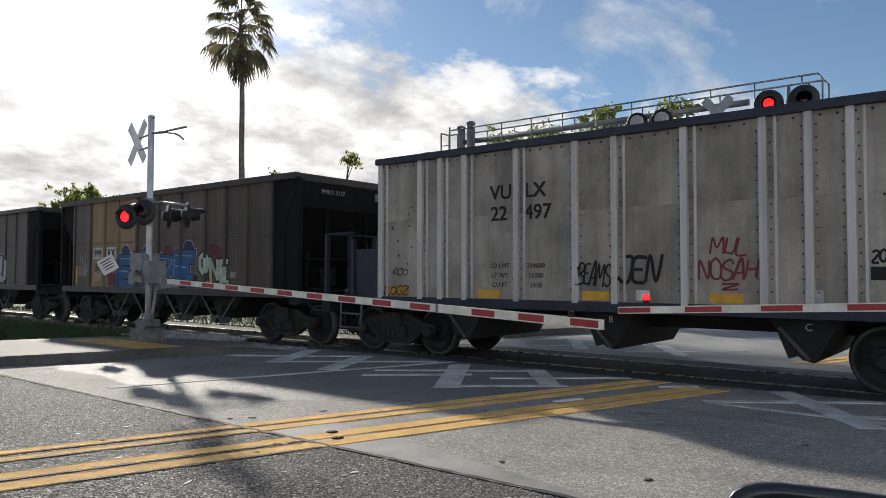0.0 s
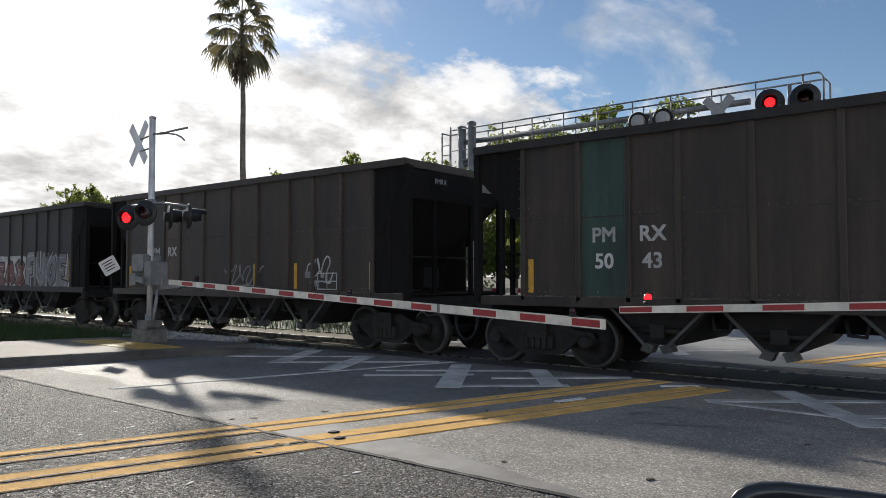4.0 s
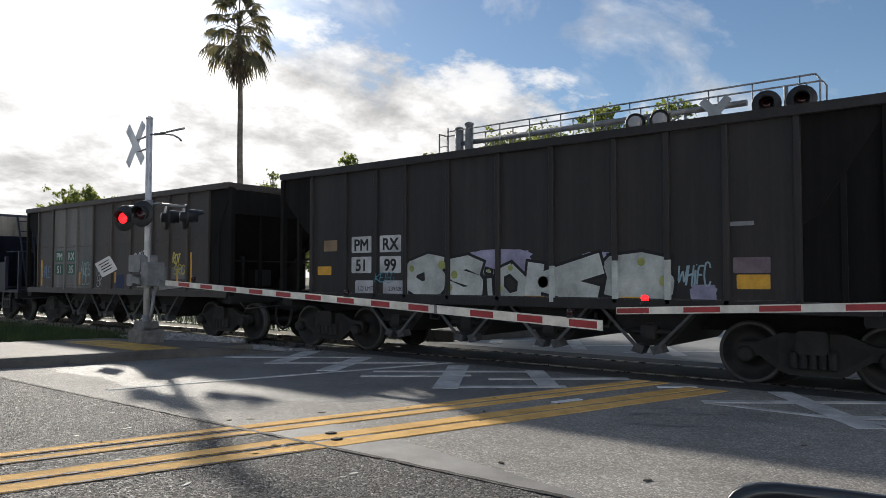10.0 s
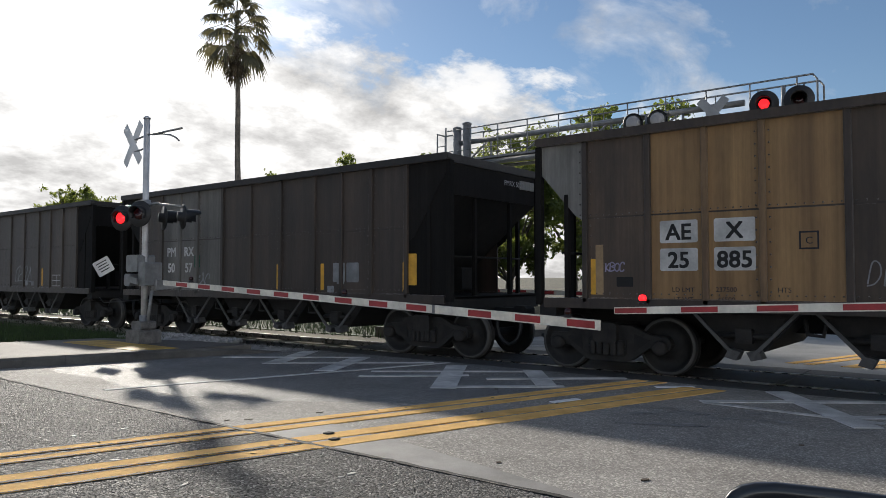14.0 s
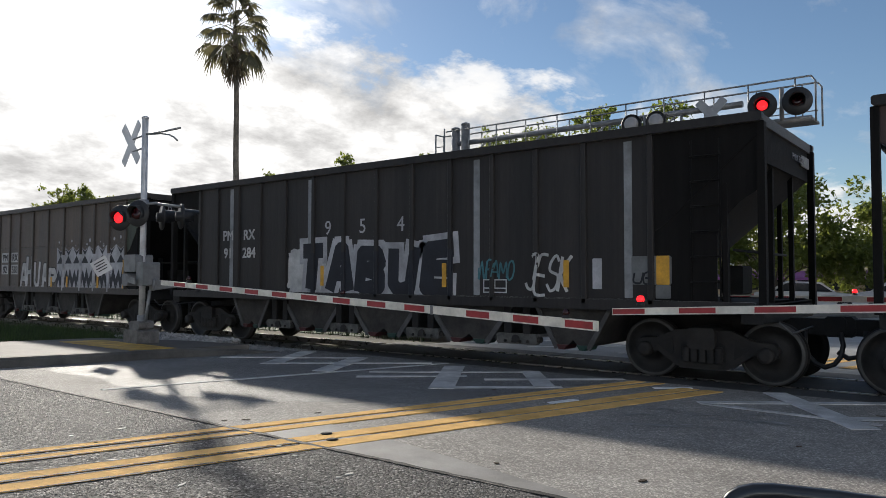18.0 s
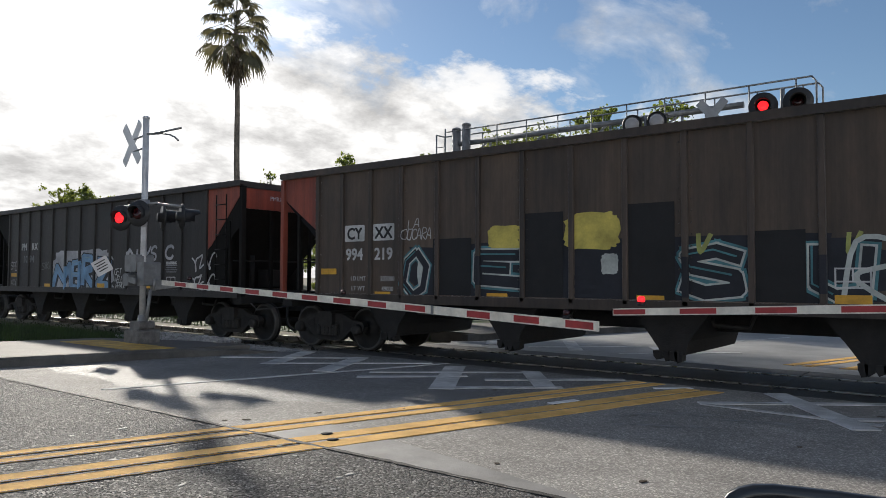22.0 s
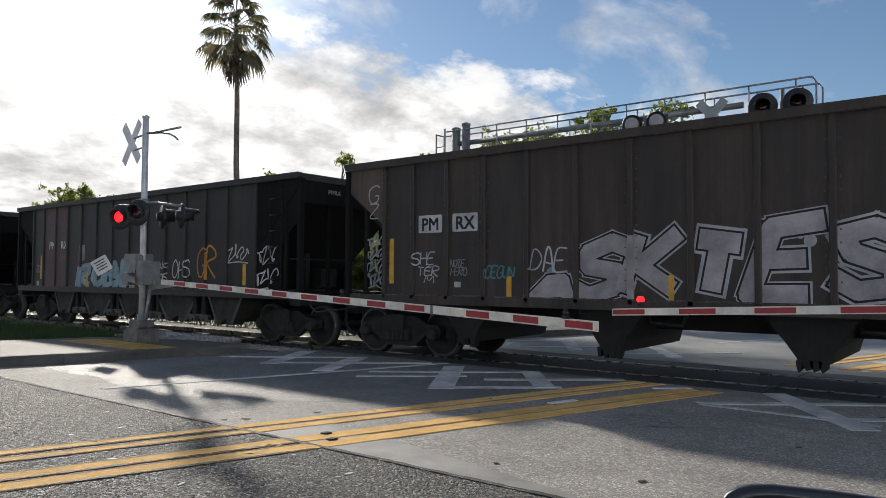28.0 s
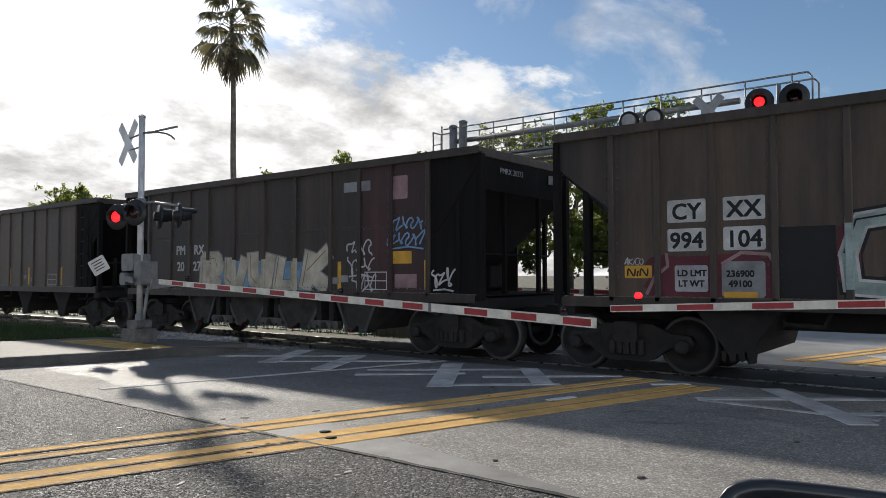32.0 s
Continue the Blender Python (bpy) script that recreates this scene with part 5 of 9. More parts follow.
def hopper(car, L, base, panels, end, chord, low="chute", top=3.84):
    """An open-top hopper car with ribbed sides and open sloped ends; L: length of its body."""
    xs = rib_places(L)
    ends = end if isinstance(end, tuple) else (end, end)
    h, e = L / 2, xs[-1]
    n, inset = len(xs) - 1, h - e
    rib = shared(f"side_rib_{top}", lambda: Form().prism([(-0.05, -1.56), (-0.042, -1.602), (-0.034, -1.61), (0.034, -1.61), (0.042, -1.602), (0.05, -1.56)], 1.16, top - 0.12, "z"))
    rivet = shared("rivets", lambda: rivets(top))
    for k in range(n):
        w = xs[k + 1] - xs[k]
        pm = shared(f"side_panel_{w:.2f}", lambda: Form().slab(0.0, w, -1.56, -1.535, 1.2, top - 0.1, 0.004))
        part("side_panel", pm, PAINTS[panels.get(k, base)], car, at=(xs[k], 0, 0))
        if L < 13 and base != "black" or panels.get(k) in ("tan", "sand", "slate"):
            seam = shared(f"seam_rivets_{w:.2f}", lambda: seam_rivets(w))
            part("panel_seam", shared(f"panel_seam_{w:.2f}", lambda: Form().box(0.045, w - 0.045, -1.563, -1.558, 2.475, 2.5)), PAINTS["dark"], car, at=(xs[k], 0, 0))
            tagged(part("riveted_strip", seam, PAINTS["dark"], car, at=(xs[k], 0, 0)), "strip of small dark rivets", kind="stuff")
    for k, x in enumerate(xs):
        both = panels.get(k, base) == panels.get(k - 1, base) and 0 < k < n
        hue = panels.get(k, base) if both else base
        ob = part("side_rib", rib, PAINTS[{"tan": "tan_rib", "brown": "rib", "dust": "rib"}.get(hue, hue)], car, at=(x, 0, 0))
        if k % 3 == 0 and base not in ("black",):
            tagged(part("riveted_strip", rivet, PAINTS["dark"], ob), "strip of small dark rivets", kind="stuff")
    part("sill_lip", Form().box(-e, e, -1.585, -1.56, 1.2, 1.235), PAINTS[base], car)
    part("far_side", Form().box(-e, e, 1.535, 1.56, 1.2, top - 0.1), PAINTS[base], car)
    for s in (-1, 1):
        part("top_chord", Form().prism([(-h, top - 0.13), (h, top - 0.13), (h + 0.03, top - 0.1), (h + 0.03, top - 0.02), (h, top), (-h, top), (-h - 0.03, top - 0.02), (-h - 0.03, top - 0.1)], s * 1.6 - 0.06, s * 1.6 + 0.06), PAINTS[chord], car, "dark top rail")
        part("side_sill", Form().slab(-h + 0.1, h - 0.1, s * 1.56 - 0.05, s * 1.56 + 0.05, 1.06, 1.22, 0.02), PAINTS["dark" if base != "black" else "black"], car)
    for s in (-1, 1):
        x, end = s * h, ends[0 if s < 0 else 1]
        part("end_chord", Form().box(min(x, x - s * 0.1), max(x, x - s * 0.1), -1.54, 1.54, top - 0.16, top - 0.01), PAINTS[chord], car)
        dp = 0.75 if L < 13 and s > 0 else 0.65
        # end plates, slope sheets, panels and posts carry that shade in their colour
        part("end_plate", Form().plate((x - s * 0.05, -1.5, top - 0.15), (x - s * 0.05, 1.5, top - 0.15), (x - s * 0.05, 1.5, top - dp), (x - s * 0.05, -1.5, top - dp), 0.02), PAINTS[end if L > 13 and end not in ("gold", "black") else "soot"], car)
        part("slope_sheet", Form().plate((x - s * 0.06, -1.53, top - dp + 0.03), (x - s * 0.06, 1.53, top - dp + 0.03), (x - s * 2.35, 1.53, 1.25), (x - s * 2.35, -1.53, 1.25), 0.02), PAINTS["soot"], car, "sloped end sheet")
        for y in (-1, 1):
            if s > 0:
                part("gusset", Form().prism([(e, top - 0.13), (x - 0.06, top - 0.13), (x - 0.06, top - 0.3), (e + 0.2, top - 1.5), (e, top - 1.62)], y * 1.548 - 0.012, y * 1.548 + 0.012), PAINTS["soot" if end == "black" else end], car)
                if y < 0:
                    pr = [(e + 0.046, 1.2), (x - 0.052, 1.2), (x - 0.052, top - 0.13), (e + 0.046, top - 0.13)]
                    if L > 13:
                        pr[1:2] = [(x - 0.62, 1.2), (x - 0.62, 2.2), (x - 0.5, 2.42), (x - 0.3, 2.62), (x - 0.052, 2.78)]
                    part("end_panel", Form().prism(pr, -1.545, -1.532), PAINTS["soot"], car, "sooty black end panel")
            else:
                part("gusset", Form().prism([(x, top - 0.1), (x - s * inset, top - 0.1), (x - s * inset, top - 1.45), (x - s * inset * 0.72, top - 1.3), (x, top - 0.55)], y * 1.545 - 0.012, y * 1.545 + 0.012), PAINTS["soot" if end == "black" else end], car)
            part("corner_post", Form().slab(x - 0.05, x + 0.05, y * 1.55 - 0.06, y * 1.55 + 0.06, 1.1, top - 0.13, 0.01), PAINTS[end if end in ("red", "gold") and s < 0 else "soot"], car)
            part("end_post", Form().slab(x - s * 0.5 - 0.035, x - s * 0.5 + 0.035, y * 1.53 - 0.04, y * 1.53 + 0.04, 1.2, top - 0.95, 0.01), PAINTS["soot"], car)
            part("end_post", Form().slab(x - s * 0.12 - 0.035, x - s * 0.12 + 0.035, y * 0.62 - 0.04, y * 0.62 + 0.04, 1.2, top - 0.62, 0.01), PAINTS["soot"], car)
        if s > 0:
            part("end_sign", Form().slab(x - 0.02, x + 0.004, 0.85, 1.4, top - 0.45, top - 0.27, 0.005), PAINTS["grey"], car)
        part("end_sill", Form().slab(min(x, x - s * 0.3), max(x, x - s * 0.3), -1.56, 1.56, 0.92, 1.2, 0.02), UNDER, car)
        part("platform", Form().slab(min(x, x - s * 2.0), max(x, x - s * 2.0), -1.5, 1.5, 1.14, 1.2, 0.01), UNDER, car)
        lad = Form().tube((x - s * 0.95, -1.62, 1.25), (x - s * 0.95, -1.62, top - 0.3), 0.014).tube((x - s * 0.55, -1.62, 1.25), (x - s * 0.55, -1.62, top - 0.3), 0.014)
        for k in range(6):
            lad.tube((x - s * 0.97, -1.63, 1.5 + 0.36 * k), (x - s * 0.53, -1.63, 1.5 + 0.36 * k), 0.013, n=6)
        if s > 0 and L > 13:
            part("ladder", lad, PAINTS["soot"], car)
        part("brake_rig", Form().tube((x - s * 0.75, -0.7, 1.2), (x - s * 0.75, -0.7, 2.1), 0.06).slab(x - s * 0.75 - 0.16, x - s * 0.75 + 0.16, -0.4, 0.1, 1.3, 1.75, 0.03).tube((x - s * 0.4, -1.5, 1.95), (x - s * 0.4, 1.5, 1.95), 0.02), UNDER, car)
        coupler(car, s * (h - 0.15), s)
        truck(car, s * (h - 0.98))
    part("centre_sill", Form().slab(-h + 0.1, h - 0.1, -0.25, 0.25, 0.72, 1.1, 0.02), UNDER, car)
    part("floor", Form().box(-e + 0.05, e - 0.05, -1.5, 1.5, 1.115, 1.17), UNDER, car)
    # discharge hoppers under the floor
    m = 5 if low == "air" and L > 13 else 4
    span = 10.5 if m == 5 else 9.8 if low == "long" else L - 4.7
    for k in range(m):
        c = -span / 2 + span * (k + 0.5) / m
        g = span / m * 0.46
        if low == "air":
            g *= 1.0 if 0 < k < m - 1 else 0.72
            f = Form().prism([(c - g, 1.1), (c + g, 1.1), (c + g * 0.5, 0.52), (c + g * 0.4, 0.44), (c + g * 0.12, 0.46), (c, 0.54), (c - g * 0.12, 0.46), (c - g * 0.4, 0.44), (c - g * 0.5, 0.52)], -1.35, 1.35)
            o = part("hopper_bottom", f, HOPPER_G, car, "grimy grey-green hopper bottom")
            part("hopper_rim", Form().plate((c - g * 1.02, -1.37, 1.08), (c - g * 0.93, -1.37, 1.1), (c - g * 0.36, -1.37, 0.42), (c - g * 0.46, -1.37, 0.38), 0.03), STRUT, o)
            part("hopper_rim", Form().plate((c + g * 1.02, -1.37, 1.08), (c + g * 0.93, -1.37, 1.1), (c + g * 0.36, -1.37, 0.42), (c + g * 0.46, -1.37, 0.38), 0.03), STRUT, o)
            part("gate_block", Form().prism([(c - g * 0.4, 0.46), (c - g * 0.12, 0.46), (c - g * 0.2, 0.38), (c - g * 0.34, 0.38)], -1.4, -1.0), GATE_RED, o, "dull red gate block")
            part("gate_block", Form().prism([(c + g * 0.12, 0.46), (c + g * 0.4, 0.46), (c + g * 0.34, 0.38), (c + g * 0.2, 0.38)], -1.4, -1.0), GATE_GREEN, o, "dull green gate block")
            if k < m - 1:
                q = c + span / m / 2
                gear = part("door_gear", Form().slab(q - 0.4, q + 0.4, -1.42, -1.3, 0.42, 0.6, 0.02), GEAR, car, "grey bolted door gear")
                part("gear_hanger", Form().slab(q - 0.26, q - 0.12, -1.4, -1.34, 0.5, 1.08, 0.01), UNDER, gear)
                part("gear_hanger", Form().slab(q + 0.12, q + 0.26, -1.4, -1.34, 0.5, 1.08, 0.01), UNDER, gear)
                part("gear_shaft", Form().tube((q - 0.47, -1.36, 0.51), (q + 0.47, -1.36, 0.51), 0.05).tube((q, -1.46, 0.51), (q, -1.3, 0.51), 0.07), TRUCKF, gear)
                for u in (-0.22, -0.07, 0.08, 0.23):
                    part("gear_bolt", shared("gear_bolt", lambda: Form().lathe([(0.03, 0.0), (0.026, -0.02), (0.0, -0.026)], 8, (0, 0, 0))), UNDER, gear, at=(q + u, -1.42, 0.47))
        elif low == "long":
            c = (-4.25, -1.42, 1.48, 4.15)[k]
            f = Form().prism([(c - 0.62, 1.1), (c + 0.66, 1.1), (c + 0.3, 0.62), (c + 0.24, 0.42), (c + 0.12, 0.38), (c + 0.02, 0.43), (c - 0.1, 0.4), (c - 0.16, 0.5), (c - 0.3, 0.7)], -1.3, 1.2)
            o = part("hopper_bottom", f, UNDER, car, "grimy hopper bottom")
            rq = random.Random(int(L * 100) + k)
            for u in range(4):
                px, wq = c - 0.14 + 0.32 * u / 3 + rq.uniform(-0.03, 0.03), rq.uniform(0.03, 0.08)
                part("door_latch", Form().prism([(px - wq, 0.46), (px + wq, 0.46), (px + wq * 0.8, 0.36 - 0.07 * rq.random()), (px - wq * 0.3, 0.33 - 0.06 * rq.random()), (px - wq * 0.9, 0.38)], -1.31, -1.15), UNDER, o)
            part("air_pipe", Form().bent([(c + 0.5, -1.0, 1.1), (c + 0.6, -1.05, 0.86), (c + 1.1, -1.05, 0.84), (c + 1.2, -1.0, 1.1)], 0.035), TRUCKF, o)
        else:
            f = Form().prism([(c - g, 1.1), (c + g, 1.1), (c + g * 0.3, 0.5), (c - g * 0.3, 0.5)], -1.2, 1.2)
            o = part("hopper_bottom", f, UNDER, car, "grimy hopper bottom")
            part("door_strut", Form().plate((c - g * 0.95, -1.42, 1.05), (c - g * 0.9, -1.42, 1.07), (c - 0.1, -1.42, 0.46), (c - 0.14, -1.42, 0.43), 0.03), STRUT, o)
            part("door_strut", Form().plate((c + g * 0.95, -1.42, 1.05), (c + g * 0.9, -1.42, 1.07), (c + 0.1, -1.42, 0.46), (c + 0.14, -1.42, 0.43), 0.03), STRUT, o)
            for u in (-1, 1):
                part("door_edge", Form().prism([(c + u * 0.04, 0.5), (c + u * 0.2, 0.54), (c + u * 0.26, 0.42), (c + u * 0.1, 0.38)], -1.42, -1.2), STRUT, o, "grey door foot")
            part("door_shaft", Form().tube((c - g * 0.5, -1.3, 0.72), (c + g * 0.5, -1.3, 0.72), 0.04).cbox(c, -1.33, 0.72, 0.22, 0.14, 0.2), TRUCKF, o)
            if k < m - 1:
                part("air_pipe", Form().bent([(c + g, -1.25, 0.98), (c + g * 1.05, -1.3, 0.78), (c + g * 1.3, -1.3, 0.76), (c + g * 1.35, -1.25, 0.98)], 0.03), TRUCKF, o)


def rivets(top):
    f = Form()
    k = 1.35
    while k < top - 0.25:
        for x in (-0.09, 0.09):
            f.lathe([(0.014, 0.0), (0.012, -0.012), (0.004, -0.016)], 6, (x, -1.558, k))
        k += 0.17
    return f


def seam_rivets(w):
    f = Form()
    n = int(w / 0.11)
    for z in (2.53, 1.3):
        for i in range(n):
            f.lathe([(0.012, 0.0), (0.01, -0.01), (0.003, -0.013)], 6, (0.08 + (w - 0.16) * i / (n - 1), -1.56, z))
    return f


def chord_bolts():
    f = Form()
    for k in range(4):
        f.lathe([(0.022, 0.0), (0.018, -0.012), (0.0, -0.016)], 6, (-0.3 + 0.2 * k, -1.566, 3.68))
    return f


def aluminium_hopper(car, chord="navy"):
    """A light grey aluminium hopper car with end platforms and a leaning ladder."""
    L, top = 9.42, 3.86
    xs, h = RIBS["alu"], L / 2
    rib = shared("alu_rib", lambda: Form().prism([(-0.055, -1.566), (-0.05, -1.63), (0.05, -1.63), (0.055, -1.566)], 1.13, 3.74, "z"))
    thin = shared("alu_thin_rib", lambda: Form().prism([(-0.02, -1.566), (-0.018, -1.6), (0.018, -1.6), (0.02, -1.566)], 1.13, 3.74, "z"))
    rv = shared("rivets", lambda: rivets(3.84))
    dots = shared("chord_bolts", lambda: chord_bolts())
    for k in range(len(xs) - 1):
        w = xs[k + 1] - xs[k]
        lower = shared(f"alu_lower_{w:.2f}", lambda: Form().slab(0, w, -1.57, -1.545, 1.16, 2.62, 0.003))
        upper = shared(f"alu_upper_{w:.2f}", lambda: Form().slab(0, w, -1.566, -1.541, 2.624, 3.74, 0.003))
        part("side_panel", lower, PAINTS["alu"], car, at=(xs[k], 0, 0))
        part("side_panel", upper, PAINTS["alu"], car, at=(xs[k], 0, 0))
        tagged(part("bolted_strip", dots, PAINTS["dark"], car, at=((xs[k] + xs[k + 1]) / 2, 0, 0)), "row of small dark bolts", kind="stuff")
    for k, x in enumerate(xs):
        ob = part("side_rib", rib, PAINTS["alu_rib"], car, at=(x, 0, 0))
        tagged(part("riveted_strip", rv, PAINTS["dark"], ob, at=(0.0, -0.012, 0)), "strip of small dark rivets", kind="stuff")
        if k < len(xs) - 1 and k not in (5, 9):
            part("side_rib", thin, PAINTS["alu_rib"], car, at=(x + 0.16, 0, 0))
    rng = random.Random(int(car.name[-3:]) if car.name[-3:].isdigit() else 0)
    for q in (-4.2, 4.1):
        for _ in range(11):
            part("bolt", shared("bolt", lambda: Form().lathe([(0.02, 0.0), (0.016, -0.012), (0.0, -0.016)], 8, (0, 0, 0))), PAINTS["dark"], car, at=(q + rng.uniform(-0.4, 0.4), -1.57, rng.uniform(1.3, 2.9)))
    part("far_side", Form().box(-h, h, 1.55, 1.57, 1.16, 3.74), PAINTS["alu"], car)
    for s in (-1, 1):
        part("top_chord", Form().slab(-h - 0.04, h + 0.04, s * 1.6 - 0.07, s * 1.6 + 0.07, 3.74, top, 0.02), PAINTS[chord], car, "dark top rail" if chord == "navy" else "")
        part("side_sill", Form().slab(-h, h, s * 1.56 - 0.05, s * 1.56 + 0.05, 1.0, 1.16, 0.02), PAINTS[chord if chord == "navy" else "alu"], car)
        x = s * h
        E = PAINTS["navy" if chord == "navy" else "grey"]
        part("end_wall", Form().plate((x, -1.55, 3.76), (x, 1.55, 3.76), (x, 1.55, 3.05), (x, -1.55, 3.05), 0.03), PAINTS["alu"], car, "pale end panel")
        part("slope_sheet", Form().plate((x, -1.55, 3.06), (x, 1.55, 3.06), (x - s * 1.5, 1.55, 1.2), (x - s * 1.5, -1.55, 1.2), 0.03), E, car)
        part("end_chord", Form().box(min(x, x - s * 0.1), max(x, x - s * 0.1), -1.53, 1.53, 3.75, top - 0.01), PAINTS[chord], car)
        X = x + s * 1.75
        part("platform", Form().slab(min(x - s * 1.0, X), max(x - s * 1.0, X), -1.5, 1.5, 1.02, 1.12, 0.02), E, car, "end platform")
        part("end_wing", Form().plate((x, -1.5, 2.1), (x + s * 0.75, -1.5, 2.1), (x + s * 0.75, -1.5, 1.12), (x, -1.5, 1.12), 0.02), E, car, "low side wing of the platform")
        part("wing_post", Form().slab(x + s * 0.78 - 0.04, x + s * 0.78 + 0.04, -1.56, -1.46, 1.1, 2.3, 0.01), E, car)
        for y in (-1.42, -0.75, 0.0, 0.75, 1.42):
            part("platform_post", Form().slab(X - s * 0.08 - 0.035, X - s * 0.08 + 0.035, y - 0.05, y + 0.05, 1.1, 2.45, 0.01), E, car)
        part("platform_rail", Form().tube((X - s * 0.08, -1.42, 2.45), (X - s * 0.08, 1.42, 2.45), 0.022).tube((X - s * 0.08, -1.42, 2.45), (x + s * 0.78, -1.5, 2.45), 0.02), E, car)
        lad = Form().tube((x + s * 0.05, -0.9, 3.8), (x + s * 1.0, -0.9, 1.15), 0.03).tube((x + s * 0.05, -0.5, 3.8), (x + s * 1.0, -0.5, 1.15), 0.03)
        for k in range(7):
            u = (k + 0.5) / 7
            lad.tube((x + s * (0.05 + 0.95 * u), -0.9, 3.8 - 2.65 * u), (x + s * (0.05 + 0.95 * u), -0.5, 3.8 - 2.65 * u), 0.018, n=6)
        part("ladder", lad, E, car, "leaning ladder")
        part("stirrup", Form().bent([(x + s * 0.55, -1.5, 1.05), (x + s * 0.55, -1.52, 0.5), (x + s * 1.15, -1.52, 0.5), (x + s * 1.15, -1.5, 1.05)], 0.025).tube((x + s * 0.55, -1.52, 0.78), (x + s * 1.15, -1.52, 0.78), 0.02), STRUT, car)
        part("end_sill", Form().slab(min(X, X - s * 0.25), max(X, X - s * 0.25), -1.5, 1.5, 0.8, 1.02, 0.02), UNDER, car)
        coupler(car, X - s * 0.45, s)
        truck(car, s * h)
    for c in (-2.87, 0.0, 2.87):
        o = part("hopper_bottom", Form().prism([(c - 0.42, 1.02), (c + 0.52, 1.02), (c + 0.16, 0.4), (c + 0.02, 0.43), (c - 0.04, 0.48), (c - 0.16, 0.44), (c - 0.3, 0.8)], -1.3, 1.2), UNDER if chord == "navy" else HOPPER_G, car, "grimy hopper bottom")
        part("door_strut", Form().plate((c - 0.29, -1.33, 0.85), (c - 0.25, -1.33, 0.87), (c + 0.13, -1.33, 0.45), (c + 0.09, -1.33, 0.42), 0.025), STRUT, o)
        words(car, "ABC"[int(round(c / 2.87)) + 1], c + 0.1, 0.88, 0.1, "white", 0.001, y=-1.303)
    part("floor", Form().box(-h + 0.05, h - 0.05, -1.48, 1.48, 1.125, 1.17), UNDER, car)
    part("centre_sill", Form().slab(-h - 1.5, h + 1.5, -0.25, 0.25, 0.72, 1.0, 0.02), UNDER, car)


# ---- lettering, reflectors and graffiti on the cars ----
def spray(name, col):
    return mat("spray_" + name, col, 0.65, var=0.3, scale=2.2, fine=30, bump=0.08, spec=0.35, dust=0.3)


INK = {
    "white": spray("white", (0.56, 0.56, 0.55)), "black": spray("black", (0.015, 0.015, 0.016)), "grey": spray("grey", (0.27, 0.28, 0.29)),
    "blue": spray("blue", (0.035, 0.11, 0.27)), "navy": spray("navy", (0.02, 0.035, 0.1)), "sky": spray("sky", (0.2, 0.36, 0.55)), "teal": spray("teal", (0.08, 0.22, 0.25)),
    "cyan": spray("cyan", (0.1, 0.31, 0.37)), "pale": spray("pale_green", (0.5, 0.58, 0.46)), "red": spray("red", (0.22, 0.04, 0.045)), "pink": spray("pink", (0.33, 0.21, 0.22)),
    "yellow": spray("yellow", (0.6, 0.5, 0.12)), "orange": spray("orange", (0.55, 0.28, 0.05)), "tan": spray("tan", (0.32, 0.225, 0.13)), "lilac": spray("lilac", (0.36, 0.34, 0.48)),
    "fern": spray("grey_green", (0.12, 0.165, 0.165)), "mauve": spray("mauve", (0.2, 0.15, 0.175)), "plum": spray("plum", (0.06, 0.04, 0.06)), "bone": spray("bone", (0.5, 0.53, 0.5)), "moss": spray("moss", (0.36, 0.38, 0.12)), "ink": spray("ink", (0.022, 0.024, 0.032)), "steel": spray("steel", (0.24, 0.24, 0.25)), "blush": spray("blush", (0.4, 0.36, 0.38)), "ice": spray("ice", (0.27, 0.38, 0.43)), "celadon": spray("celadon", (0.36, 0.45, 0.43)),
    "gold": spray("old_gold", (0.16, 0.1, 0.045)), "slate": spray("slate", (0.17, 0.175, 0.175)), "brownish": spray("plum_brown", (0.11, 0.075, 0.07)), "green": spray("green", (0.02, 0.12, 0.07)), "silver": spray("silver", (0.45, 0.45, 0.47)), "cream": spray("cream", (0.55, 0.5, 0.4)), "maroon": spray("maroon", (0.13, 0.03, 0.04)), "dim": spray("dim_red", (0.2, 0.09, 0.08)),
}
REFL = mat("yellow_reflector", (0.68, 0.36, 0.03), 0.45, var=0.2, scale=5, bump=0.05)
SIDE_Y = -1.5615


def words(car, text, x, z, cap, ink, weight=0.006, wide=1.0, y=SIDE_Y - 0.003, name="lettering", slant=0.0):
    me = text_mesh(text, cap / 0.72, weight, 0.0025, wide, slant)
    return part(name, me, INK[ink], car, at=(x, y, z - cap / 2))


STACK = itertools.count()


def tab(car, x, z, w, h, ink, name="plate", y=0.0):
    me = shared(f"tab_{w}_{h}", lambda: Form().slab(-w / 2, w / 2, SIDE_Y - 0.002, SIDE_Y + 0.002, -h / 2, h / 2, min(w, h) * 0.06))
    return part(name, me, REFL if ink == "refl" else INK[ink], car, at=(x, y - 0.00012 * (next(STACK) % 17), z))


